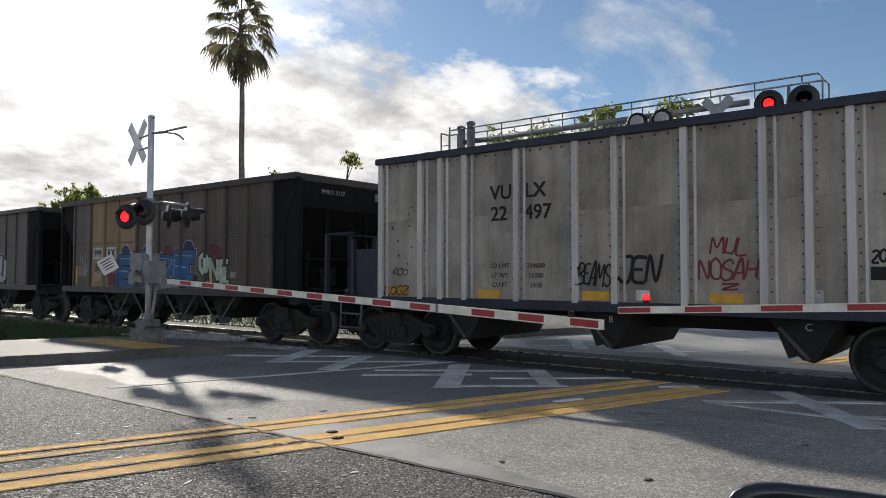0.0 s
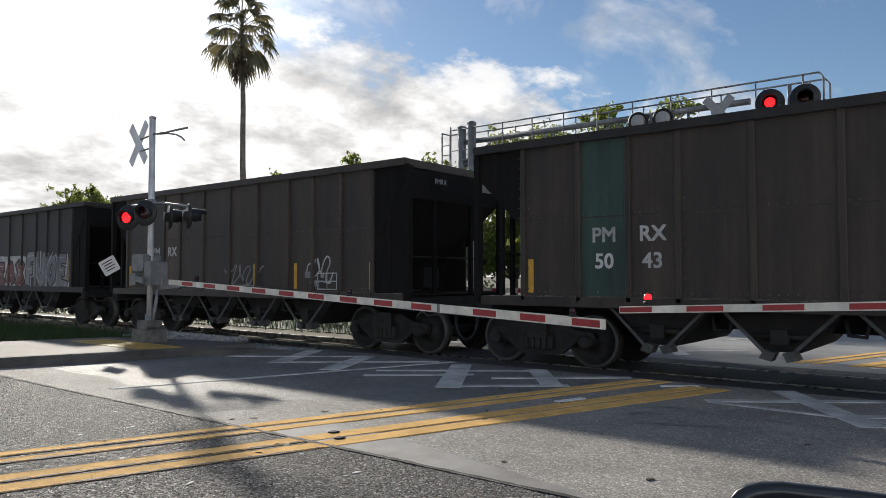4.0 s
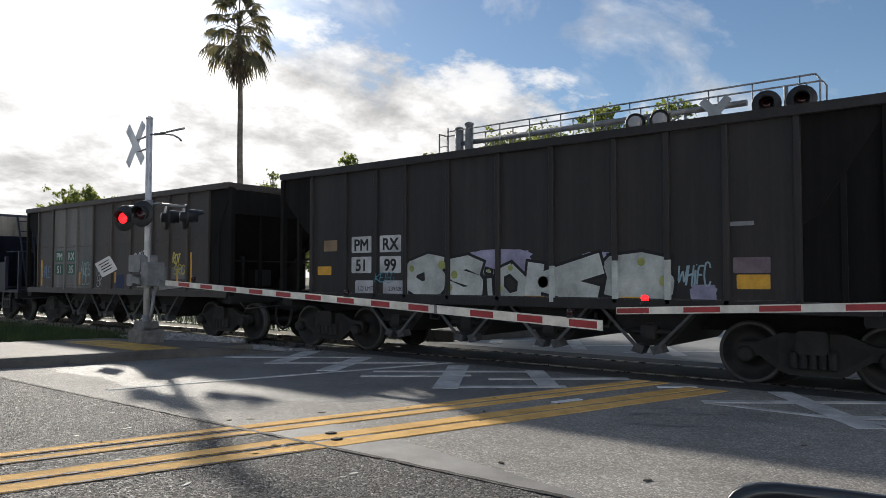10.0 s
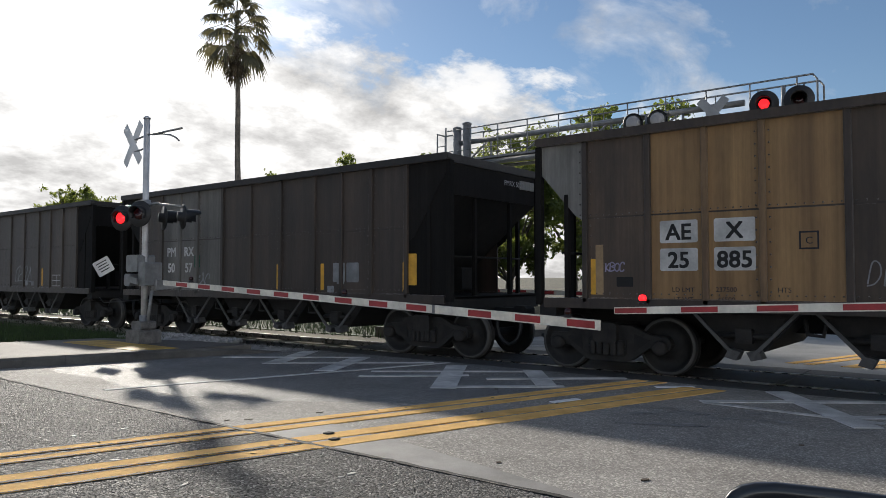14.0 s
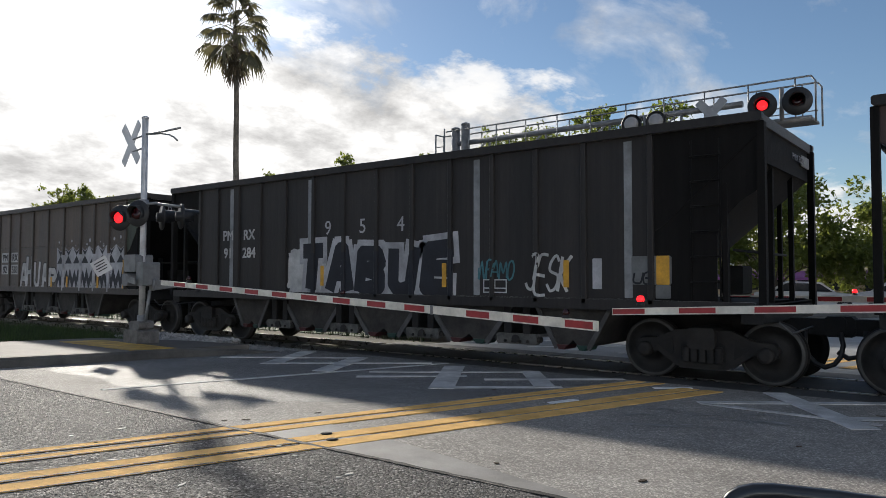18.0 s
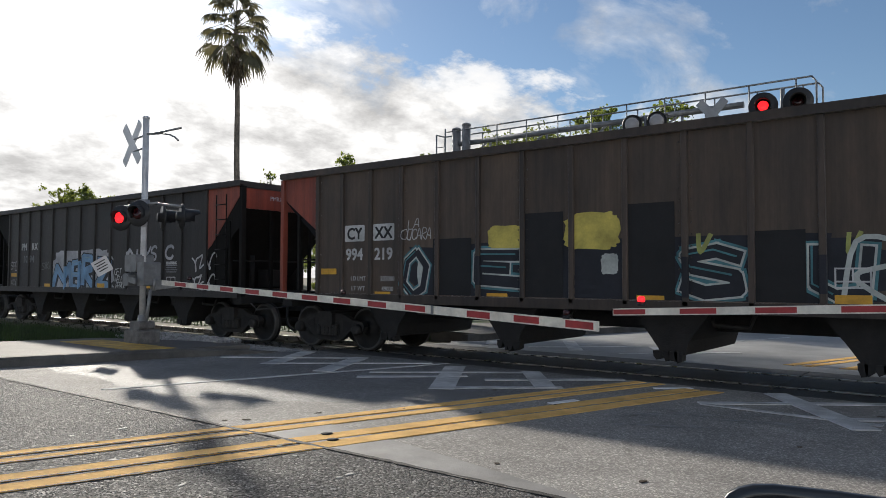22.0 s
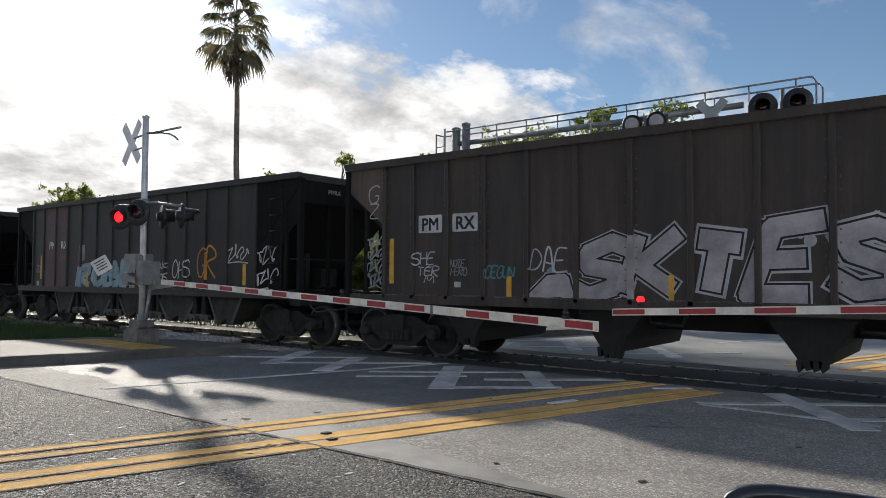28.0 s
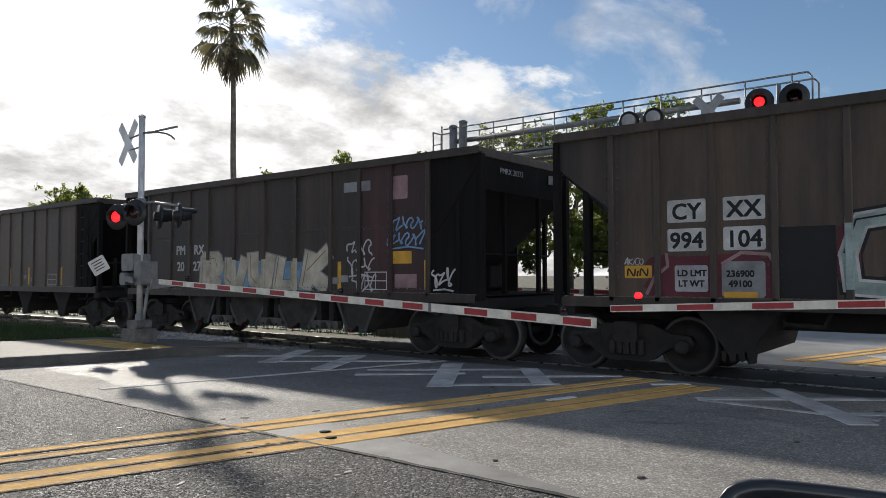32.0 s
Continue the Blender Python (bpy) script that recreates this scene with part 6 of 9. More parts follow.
def marks(car, a, b, c, d, L, ink="black", back="white", back2=None, dx=0.0, dz=0.0):
    """The reporting mark in two halves and the number below it."""
    x0, x1, z0, z1 = (-3.36, -2.57, 2.21, 1.8) if L < 13 else (-4.86, -4.06, 2.55, 2.13)
    x0, x1, z0, z1 = x0 + dx, x1 + dx, z0 + dz, z1 + dz
    for x, t, z in ((x0, a, z0), (x1, b, z0), (x0, c, z1), (x1, d, z1)):
        bk = back if z == z0 else (back2 or back)
        if bk != "none" and t:
            tab(car, x, z, 0.56, 0.33, bk)
        if t:
            words(car, t, x, z, 0.235, ink, 0.0045)


def small_print(car, x, z, ink="white", back=None, load="239600", light="46400"):
    for i, (a, b) in enumerate((("LD LMT", load), ("LT WT", light))):
        if back and i == 0:
            tab(car, x, z - 0.09, 0.6, 0.5, back)
            tab(car, x + 0.8, z - 0.09, 0.66, 0.5, back)
        words(car, a, x, z - 0.2 * i, 0.09, ink, 0.002)
        words(car, b, x + 0.8, z - 0.2 * i, 0.09, ink, 0.002)


def stencil(car, x, z, ink="white"):
    f = Form()
    y = SIDE_Y - 0.003
    xs, zs = (-0.3, -0.28, -0.01, 0.01, 0.28, 0.3), (-0.18, -0.16, -0.01, 0.01, 0.16, 0.18)
    vs = [(x, y, zz) for zz in zs for x in xs]
    fs = [(6 * r + c, 6 * r + c + 1, 6 * r + c + 7, 6 * r + c + 6) for r in range(5) for c in range(5) if r % 2 == 0 or c % 2 == 0]
    f.add(vs, fs)
    part("stencil", f, INK[ink], car, "outlined service stencil", (x, 0, z))


def ribbon(pts, w, y):
    vs, fs = [], []
    for i, p in enumerate(pts):
        q = pts[min(i + 1, len(pts) - 1)]
        r = pts[max(i - 1, 0)]
        d = Vector((q[0] - r[0], q[1] - r[1]))
        d = d.normalized() if d.length > 1e-6 else Vector((1, 0))
        n = Vector((-d.y, d.x)) * w / 2
        vs += [(p[0] + n.x, y - 0.00001 * i, p[1] + n.y), (p[0] - n.x, y - 0.00001 * i, p[1] - n.y)]
    for i in range(len(pts) - 1):
        fs.append((2 * i, 2 * i + 1, 2 * i + 3, 2 * i + 2))
    return vs, fs


def tag(car, x, z, w, h, ink, seed, lines=1, pen=0.035):
    """A quick hand-drawn tag: one looping stroke a line, with a stroke under it."""
    rng = random.Random(seed)
    f = Form()
    for k in range(lines):
        hh = h / lines
        n, loops = 70, max(3, round(w / hh * 1.7))
        ph, sk = rng.random() * 6, rng.uniform(0.1, 0.4)
        amp = [rng.uniform(0.55, 1.15) for _ in range(loops + 2)]
        pts = []
        for i in range(n):
            u = i / (n - 1)
            a = 2 * math.pi * loops * u + ph
            g = amp[int(u * loops)]
            pz = 0.5 * hh * g * math.sin(a) * 0.9 + 0.1 * hh * math.sin(2.3 * a)
            pts.append((w * (u - 0.5) + 0.16 * hh * math.cos(a * 1.5) + sk * pz, pz + h / 2 - hh * (k + 0.5)))
        f.add(*ribbon(pts, pen, SIDE_Y - 0.002 - 0.0022 * k))
    f.add(*ribbon([(-w * 0.45, -h * 0.56), (w * 0.1, -h * 0.5), (w * 0.5, -h * 0.58)], pen * 0.9, SIDE_Y - 0.0125))
    part("graffiti_tag", f, INK[ink], car, ink + " hand-sprayed tag", (x, 0, z))


def rib_paint(car, x0, x1, z0, z1, ink, L, seed=0):
    rng = random.Random(seed)
    if L < 10:
        return
    me = shared(f"rib_paint_{round((z1 - z0) * 10)}", lambda: Form().prism([(-0.052, -1.562), (-0.044, -1.604), (-0.035, -1.612), (0.035, -1.612), (0.044, -1.604), (0.052, -1.562)], 0, z1 - z0, "z"))
    for x in rib_places(L):
        if x0 + 0.1 < x < x1 - 0.1:
            part("rib_paint", me, INK[ink], car, at=(x, 0, z0))


def cloud(car, x0, x1, z0, z1, ink, seed):
    """An uneven sprayed ground behind a piece."""
    rng = random.Random(seed)
    n = 40
    cx, cz = (x0 + x1) / 2, (z0 + z1) / 2
    pts = []
    for i in range(n):
        a = 2 * math.pi * i / n
        c, s = math.cos(a), math.sin(a)
        k = rng.uniform(0.9, 1.06)
        pts.append((cx + (x1 - x0) / 2 * k * math.copysign(abs(c) ** 0.35, c), max(1.08, cz + (z1 - z0) / 2 * k * math.copysign(abs(s) ** 0.5, s))))
    part("graffiti_ground", Form().add([(a, SIDE_Y - 0.0003 - 0.00013 * (seed % 7), b) for a, b in pts], [tuple(range(n))]), INK[ink], car, ink + " sprayed ground")


GLYPHS = {
    "A": (((0, 0), (0.36, 1), (0.66, 1), (1, 0)), ((0.2, 0.38), (0.85, 0.36))),
    "B": (((0, 0), (0, 1), (0.75, 0.98), (0.9, 0.72), (0.3, 0.54), (0.95, 0.42), (0.95, 0.1), (0, 0.02)),),
    "C": (((1, 0.8), (0.75, 1), (0.2, 0.95), (0, 0.5), (0.2, 0.05), (0.8, 0), (1, 0.2)),),
    "D": (((0, 0), (0.05, 1), (0.65, 0.92), (1, 0.5), (0.7, 0.04), (0, 0)),),
    "E": (((1, 1), (0.05, 0.96), (0, 0.04), (1, 0)), ((0.05, 0.52), (0.75, 0.5))),
    "F": (((1, 1), (0.08, 0.96), (0, 0)), ((0.05, 0.5), (0.75, 0.52))),
    "G": (((1, 0.85), (0.6, 1), (0.08, 0.8), (0, 0.3), (0.4, 0), (0.95, 0.1), (1, 0.42), (0.6, 0.4)),),
    "H": (((0, 0), (0.06, 1)), ((0.95, 0), (1, 1)), ((0, 0.48), (1, 0.52))),
    "I": (((0.5, 0), (0.5, 0.72)), ((0.45, 0.98), (0.55, 1))),
    "J": (((0.35, 1), (1, 1), (0.85, 0.1), (0.4, 0), (0, 0.22)),),
    "K": (((0, 0), (0.06, 1)), ((1, 1), (0.15, 0.45), (1, 0)),),
    "L": (((0.05, 1), (0, 0.02), (1, 0)),),
    "M": (((0, 0), (0.12, 1), (0.5, 0.35), (0.85, 1), (1, 0)),),
    "N": (((0, 0), (0.05, 1), (0.9, 0.02), (1, 1)),),
    "O": (((0.5, 1), (0.06, 0.8), (0, 0.3), (0.4, 0), (0.9, 0.15), (1, 0.65), (0.55, 1)),),
    "P": (((0, 0), (0.04, 1), (0.8, 0.98), (1, 0.7), (0.7, 0.44), (0.05, 0.42)),),
    "Q": (((0.5, 1), (0.06, 0.8), (0, 0.3), (0.4, 0.05), (0.9, 0.2), (1, 0.65), (0.55, 1)), ((0.55, 0.3), (1.05, -0.02))),
    "R": (((0, 0), (0.05, 1), (0.8, 1), (0.95, 0.7), (0.1, 0.48), (1, 0)),),
    "S": (((1, 0.85), (0.6, 1), (0.08, 0.85), (0.15, 0.58), (0.9, 0.42), (0.92, 0.12), (0.4, 0), (0, 0.16)),),
    "T": (((0, 1), (1, 0.97)), ((0.5, 0.97), (0.45, 0))),
    "U": (((0, 1), (0.02, 0.2), (0.35, 0), (0.85, 0.08), (1, 1)),),
    "V": (((0, 1), (0.45, 0), (1, 1)),),
    "0": (((0.5, 1), (0.06, 0.8), (0, 0.3), (0.4, 0), (0.9, 0.15), (1, 0.65), (0.55, 1)),),
    "1": (((0.2, 0.75), (0.6, 1), (0.5, 0)),),
    "2": (((0, 0.8), (0.5, 1), (0.95, 0.75), (0.1, 0.05), (1, 0)),),
    "3": (((0, 0.9), (0.7, 1), (0.95, 0.75), (0.35, 0.52), (1, 0.3), (0.6, 0), (0, 0.1)),),
    "4": (((0.75, 0), (0.7, 1), (0, 0.35), (1, 0.33)),),
    "6": (((0.85, 1), (0.2, 0.7), (0, 0.25), (0.5, 0), (0.95, 0.25), (0.5, 0.5), (0.1, 0.3)),),
    "W": (((0, 1), (0.15, 0), (0.5, 0.65), (0.85, 0), (1, 1)),),
    "X": (((0, 1), (1, 0)), ((1, 1), (0, 0))),
    "Y": (((0, 1), (0.5, 0.5), (1, 1)), ((0.5, 0.5), (0.42, 0))),
    "Z": (((0, 1), (1, 0.96), (0.05, 0.06), (1, 0)),),
    "8": (((0.5, 0.55), (0.95, 0.78), (0.5, 1), (0.08, 0.78), (0.5, 0.55), (1, 0.25), (0.5, 0), (0, 0.25), (0.5, 0.55)),),
    "!": (((0.6, 1), (0.45, 0.4)), ((0.4, 0.05), (0.45, 0.08))),
}


def fat_line(f, pts, t, y, step, grow=0.0):
    """One broad stroke with blunt joints; y moves a hair forward from piece to piece."""
    k = 0
    for p, q in zip(pts, pts[1:]):
        p, q = Vector(p), Vector(q)
        d = (q - p).normalized()
        n = Vector((-d.y, d.x)) * (t / 2 + grow)
        e = d * (grow + t * 0.12)
        f.add([(v.x, y - step * k, max(1.09, v.y)) for v in (p - e + n, p - e - n, q + e - n, q + e + n)], [(0, 1, 2, 3)])
        k += 1
    for p in pts[1:-1]:
        r = t / 2 + grow
        f.add([(p[0] + r * math.cos(a * math.pi / 4 + 0.39), y - step * k, max(1.09, p[1] + r * math.sin(a * math.pi / 4 + 0.39))) for a in range(8)], [tuple(range(8))])
        k += 1


def sprayed(car, text, x0, x1, z0, z1, fill, line, L, seed=1, edge=0.045, inner=None, fat=0.34, slant=0.08, shade=None, dots=None, wob=1.0, halo=None, lift=0.0):
    """Fat hand-sprayed letters, each with its outline, some with a drop shade and highlights."""
    rng = random.Random(seed * 7 + len(text))
    n, h = len(text), z1 - z0
    unit = [1.45 if ch in "MW" else 0.62 if ch in "I!" else 1.0 for ch in text] if n > 1 else [1.0]
    ww, at = (x1 - x0) / sum(unit), x0
    for i, ch in enumerate(text):
        wi = w = ww * unit[i]
        t = min(fat * ww * (0.7 if n == 1 and ch in "MW" else 1.0), 0.34 * h)
        at += wi
        cx, hi, lo = at - wi / 2, z1 + wob * rng.uniform(-0.07, 0.05) * h, z0 + wob * rng.uniform(-0.02, 0.06) * h
        turn, lines = wob * rng.uniform(-0.07, 0.07), []
        for g in GLYPHS[ch]:
            pts = []
            for u, v in g:
                X = (u - 0.5) * max(0.15, wi * 1.0 - t) + wob * rng.uniform(-0.035, 0.035) * w
                Z = lo + t / 2 + v * (hi - lo - t)
                pts.append((cx + X + (slant + turn) * (Z - (z0 + z1) / 2), Z + X * turn))
            lines.append(pts)
        out, inn = Form(), Form()
        for j, pts in enumerate(lines):
            tt = t * rng.uniform(0.85, 1.12)
            fat_line(out, pts, tt, SIDE_Y - 0.0022 - lift - 0.0003 * j, 0.00003, edge)
            fat_line(inn, pts, tt, SIDE_Y - 0.0046 - lift - 0.0003 * j, 0.00003)
        ob = part("graffiti_letter", inn, INK[fill], car, fill + " sprayed letter")
        part("letter_outline", out, INK[line], ob, line + " outline")
        if halo:
            ha = Form()
            for j, pts in enumerate(lines):
                fat_line(ha, pts, t, SIDE_Y - 0.0008 - 0.0001 * j, 0.00001, edge + 0.03)
                if shade:
                    fat_line(ha, [(p + 0.08, q - 0.05) for p, q in pts], t, SIDE_Y - 0.0007 - 0.0001 * j, 0.00001, edge * 1.1 + 0.03)
            part("letter_halo", ha, INK[halo], ob, halo + " outer line")
        if shade:
            sh = Form()
            for j, pts in enumerate(lines):
                fat_line(sh, [(p + 0.08, q - 0.05) for p, q in pts], t, SIDE_Y - 0.0012 - 0.0002 * j, 0.00002, edge * 1.1)
            part("letter_shade", sh, INK[shade], ob, shade + " drop shade")
        det = Form()
        for j, pts in enumerate(lines):
            if inner and len(pts) > 1:
                m = max(1, len(pts) // 2)
                det.add(*ribbon([(p - t * 0.24, q + t * 0.1) for p, q in pts[:m + 1]], 0.028, SIDE_Y - 0.0062 - lift - 0.0002 * j))
        if dots:
            for _ in range(2):
                p = rng.choice(rng.choice(lines))
                r = t * rng.uniform(0.22, 0.34)
                det.add([(p[0] + r * math.cos(a * 0.785), SIDE_Y - 0.0066 - lift, p[1] + r * math.sin(a * 0.785)) for a in range(8)], [tuple(range(8))])
        if det.v:
            part("letter_detail", det, INK[dots or inner], ob)
    rib_paint(car, x0, x1, z0 + 0.08, z1 - 0.2, fill, L)


def bubbles(car, x0, x1, z, ink, seed, n=9, size=1.0):
    """Round drops sprayed along the top of a ground colour."""
    rng = random.Random(seed)
    for i in range(n):
        r = size * rng.uniform(0.05, 0.13)
        me = shared(f"bubble_{round(r, 2)}", lambda: Form().lathe([(round(r, 2), 0.0), (round(r, 2) * 0.9, -0.0008)], 14, (0, 0, 0)))
        part("graffiti_drop", me, INK[ink], car, at=(x0 + (x1 - x0) * (i + rng.random() * 0.6) / n, SIDE_Y - 0.0006, z + rng.uniform(-0.1, 0.12)))


RIB_X = ()


def over_ribs(vs, face=0.05):
    """Paint that runs on over the ribs of the side."""
    return [(x, y - (face if any(abs(x - r) < 0.05 for r in RIB_X) else 0.0), z) for x, y, z in vs]


def scrawl(car, text, x0, x1, z0, z1, ink, pen=0.03, slant=0.12):
    """A handwritten word: each letter a few quick rounded strokes of the can."""
    rng = random.Random(len(text) * 31 + round(abs(x0) * 100))
    unit = [1.4 if ch in "MW" else 0.55 if ch in "I!1" else 1.0 for ch in text]
    w, at, f, h = (x1 - x0) / sum(unit), x0, Form(), z1 - z0
    y = SIDE_Y - 0.0085
    for ch, u in zip(text, unit):
        lo, hi, turn = z0 + h * rng.uniform(-0.05, 0.1), z1 + h * rng.uniform(-0.1, 0.06), slant + rng.uniform(-0.1, 0.1)
        for g in GLYPHS[ch]:
            p = []
            for a, b in g:
                z = lo + b * (hi - lo) + rng.uniform(-0.04, 0.04) * h
                p.append((at + w * u * (0.06 + 0.88 * a) + rng.uniform(-0.05, 0.05) * w + turn * (z - (z0 + z1) / 2), z))
            q = [p[0]] + p + [p[-1]]
            pts = []
            for i in range(1, len(q) - 2):
                for k in range(4):
                    s = k / 4
                    pts.append(tuple(0.5 * (2 * q[i][j] + (q[i + 1][j] - q[i - 1][j]) * s + (2 * q[i - 1][j] - 5 * q[i][j] + 4 * q[i + 1][j] - q[i + 2][j]) * s * s + (3 * q[i][j] - q[i - 1][j] - 3 * q[i + 1][j] + q[i + 2][j]) * s ** 3) for j in (0, 1)))
            pts.append(p[-1])
            fine = [pts[0]]
            for e in pts[1:]:
                m = max(1, math.ceil(math.dist(fine[-1], e) / 0.03))
                b = fine[-1]
                fine += [(b[0] + (e[0] - b[0]) * i / m, b[1] + (e[1] - b[1]) * i / m) for i in range(1, m + 1)]
            vs, fs = ribbon(fine, pen * rng.uniform(0.85, 1.15), y)
            f.add(over_ribs(vs), fs)
            y -= 0.0004
        at += w * u
    part("graffiti_tag", f, INK[ink], car, ink + " hand-sprayed tag")


def ribbon_line(car, pts, ink, pen):
    part("graffiti_line", Form().add(*ribbon(pts, pen, SIDE_Y - 0.008)), INK[ink], car)


def throw_up(x0, x1, z0, z1, bumps, seed):
    """The bulging outline of a quick bubble-letter piece."""
    rng = random.Random(seed)
    w = (x1 - x0) / bumps
    pts = [(x0, z0)]
    for k in range(bumps):
        hi = z1 - rng.uniform(0.0, 0.16)
        for i in range(9):
            a = math.pi * (1 - i / 8)
            pts.append((x0 + w * (k + 0.5) + 0.54 * w * math.cos(a), hi - 0.28 + 0.28 * math.sin(a)))
    pts.append((x1 + 0.03, z0))
    return pts


def disc(car, x0, x1, z0, z1, ink, rim=None):
    """A round sprayed dot, with a rim where it has one."""
    for k, (name, g) in enumerate(((rim, 0.025), (ink, 0.0))):
        if name:
            vs = [((x0 + x1) / 2 + ((x1 - x0) / 2 + g) * math.cos(a * 0.2618), SIDE_Y - 0.0013 - 0.0004 * k, (z0 + z1) / 2 + ((z1 - z0) / 2 + g) * math.sin(a * 0.2618)) for a in range(24)]
            part("graffiti_drop", Form().add(vs, [tuple(range(24))]), INK[name], car)


def box_of(x0, x1, z0, z1):
    return [(x0, z0), (x1, z0), (x1, z1), (x0, z1)]


def slabs(car, name, quads, ink, lift):
    """Flat painted fields with straight sides."""
    for k, q in enumerate(quads):
        part(name, Form().add([(x, SIDE_Y - lift - 0.0001 * k, z) for x, z in q], [tuple(range(len(q)))]), INK[ink], car)


def frame_box(car, x0, x1, z0, z1, ink, text):
    """A small outlined service stencil."""
    f, w = Form(), 0.022
    y = SIDE_Y - 0.0125
    cells = [(x0, x1, z0, z0 + w), (x0, x1, z1 - w, z1), (x0, x0 + w, z0 + w, z1 - w), (x1 - w, x1, z0 + w, z1 - w)]
    if not text:
        m, q = (x0 + x1) / 2, z0 + (z1 - z0) * 0.3
        cells += [(m - w / 2, m + w / 2, q + w, z1 - w), (x0 + w, x1 - w, q, q + w)]
    for a, b, c, d in cells:
        f.add([(a, y, c), (b, y, c), (b, y, d), (a, y, d)], [(0, 1, 2, 3)])
    part("stencil", f, INK[ink], car, "outlined service stencil")
    if text:
        words(car, text, (x0 + x1) / 2, (z0 + z1) / 2, (z1 - z0) * 0.4, ink, 0.002)


def spiked(car, x0, x1, z0, z1, ground, ink):
    """A pale field with dark hourglasses along its top and a dark jagged band along its foot."""
    n, h = 8, z1 - z0
    w = (x1 - x0) / n
    rag = [(x0, z0), (x1, z0)]
    for i in range(2 * n, -1, -1):
        rag.append((x0 + w * i / 2, z1 - (0.1 * h if i % 2 else 0.0)))
    slabs(car, "graffiti_field", [rag], ground, 0.0024)
    for i in range(n):
        a, b = x0 + w * (i + 0.08), x0 + w * (i + 0.92)
        m, mid, low = (a + b) / 2, z0 + 0.8 * h, z0 + 0.63 * h
        slabs(car, "graffiti_bow", [[(a, z1 - 0.03 * h), (m, mid), (b, z1 - 0.03 * h), (m, z1 - 0.12 * h)], [(m, mid), (a, low), (b, low)]], ink, 0.0044)
        up = [(a - 0.08 * w, 0.3), (a + 0.22 * w, 0.5), (m, 0.32), (b - 0.22 * w, 0.54), (b + 0.08 * w, 0.3)]
        dn = [(b + 0.08 * w, 0.06), (b - 0.2 * w, 0.28), (m, 0.05), (a + 0.2 * w, 0.27), (a - 0.08 * w, 0.06)]
        for q in range(4):
            slabs(car, "graffiti_zigzag", [[(x, z0 + v * h) for x, v in (up[q], up[q + 1], dn[3 - q], dn[4 - q])]], ink, 0.0044)
    f = Form()
    for x in rib_places(11.5):
        if x0 < x < x1:
            part("rib_paint", shared("rib_paint_field", lambda: Form().prism([(-0.052, -1.562), (-0.044, -1.604), (-0.035, -1.612), (0.035, -1.612), (0.044, -1.604), (0.052, -1.562)], 0, 1.1, "z")), INK[ground], car, at=(x, 0, z0 + 0.05))


BIG = {
    "P": [[(0, 0), (0.3, 0), (0.3, 1), (0, 1)], [(0.3, 0.76), (0.7, 0.76), (0.75, 1), (0.3, 1)], [(0.7, 0.76), (1, 0.75), (0.9, 0.94), (0.75, 1)], [(0.7, 0.4), (0.98, 0.45), (1, 0.75), (0.7, 0.76)], [(0.75, 0.2), (0.92, 0.27), (0.98, 0.45), (0.7, 0.4)], [(0.3, 0.2), (0.75, 0.2), (0.7, 0.4), (0.3, 0.4)]],
    "A": [[(0, 0.02), (0.27, 0), (0.42, 1), (0.1, 0.95)], [(0.62, 0), (0.97, 0), (0.93, 1), (0.55, 1)], [(0.36, 0.75), (0.6, 0.75), (0.6, 1), (0.36, 1)], [(0.24, 0.2), (0.66, 0.2), (0.66, 0.4), (0.28, 0.4)]],
    "N": [[(0, 0), (0.3, 0), (0.32, 1), (0, 0.96)], [(0.7, 0), (1, 0), (1, 1), (0.7, 1)], [(0.28, 0.6), (0.32, 0.98), (0.72, 0.4), (0.72, 0.02)]],
}


def big_letter(car, ch, x0, x1, z0, z1):
    """A tall block letter, blue, with a black and a thin white edge, painted over the ribs too."""
    w, h = x1 - x0, z1 - z0
    for name, ink, dx, dz, g, lift in (("letter_edge", "white", 0.05, 0.035, 0.028, 0.003), ("letter_outline", "ink", 0.0, 0.0, 0.04, 0.0036), ("graffiti_letter", "blue", 0.0, 0.0, 0.0, 0.0052)):
        f = Form()
        for k, q in enumerate(BIG[ch]):
            cx, cz = sum(p for p, _ in q) / len(q), sum(p for _, p in q) / len(q)
            f.add([(x0 + u * w + dx + math.copysign(g, u - cx), SIDE_Y - lift - 0.0001 * k, z0 + v * h + dz + math.copysign(g, v - cz)) for u, v in q], [tuple(range(len(q)))])
        part(name if name != "letter_edge" else "graffiti_edge", f, INK[ink], car, ink + " painted letter")
    for x in rib_places(11.5):
        u = (x - x0) / w
        for q in BIG[ch]:
            if 0.04 < u < 0.96 and min(p for p, _ in q) <= u <= max(p for p, _ in q) and len(q) == 4 and max(p for _, p in q) - min(p for _, p in q) > 0.5:
                lo, hi = min(p for _, p in q), max(p for _, p in q)
                b = part("rib_paint", Form().prism([(-0.052, -1.562), (-0.044, -1.604), (-0.035, -1.612), (0.035, -1.612), (0.044, -1.604), (0.052, -1.562)], z0 + lo * h, z0 + hi * h, "z"), INK["blue"], car, at=(x, 0, 0))
                break


def letters(car, spans, fill, line, L, **style):
    """A piece whose letters have places of their own."""
    for i, (ch, x0, x1, z0, z1) in enumerate(spans):
        sprayed(car, ch, x0, x1, z0, z1, fill, line, L, 3 * i + round(abs(x0) * 10), lift=0.0006 * i, **{**style, "fat": style["fat"] * (0.9 if ch in "IJLT1" else 0.64)})


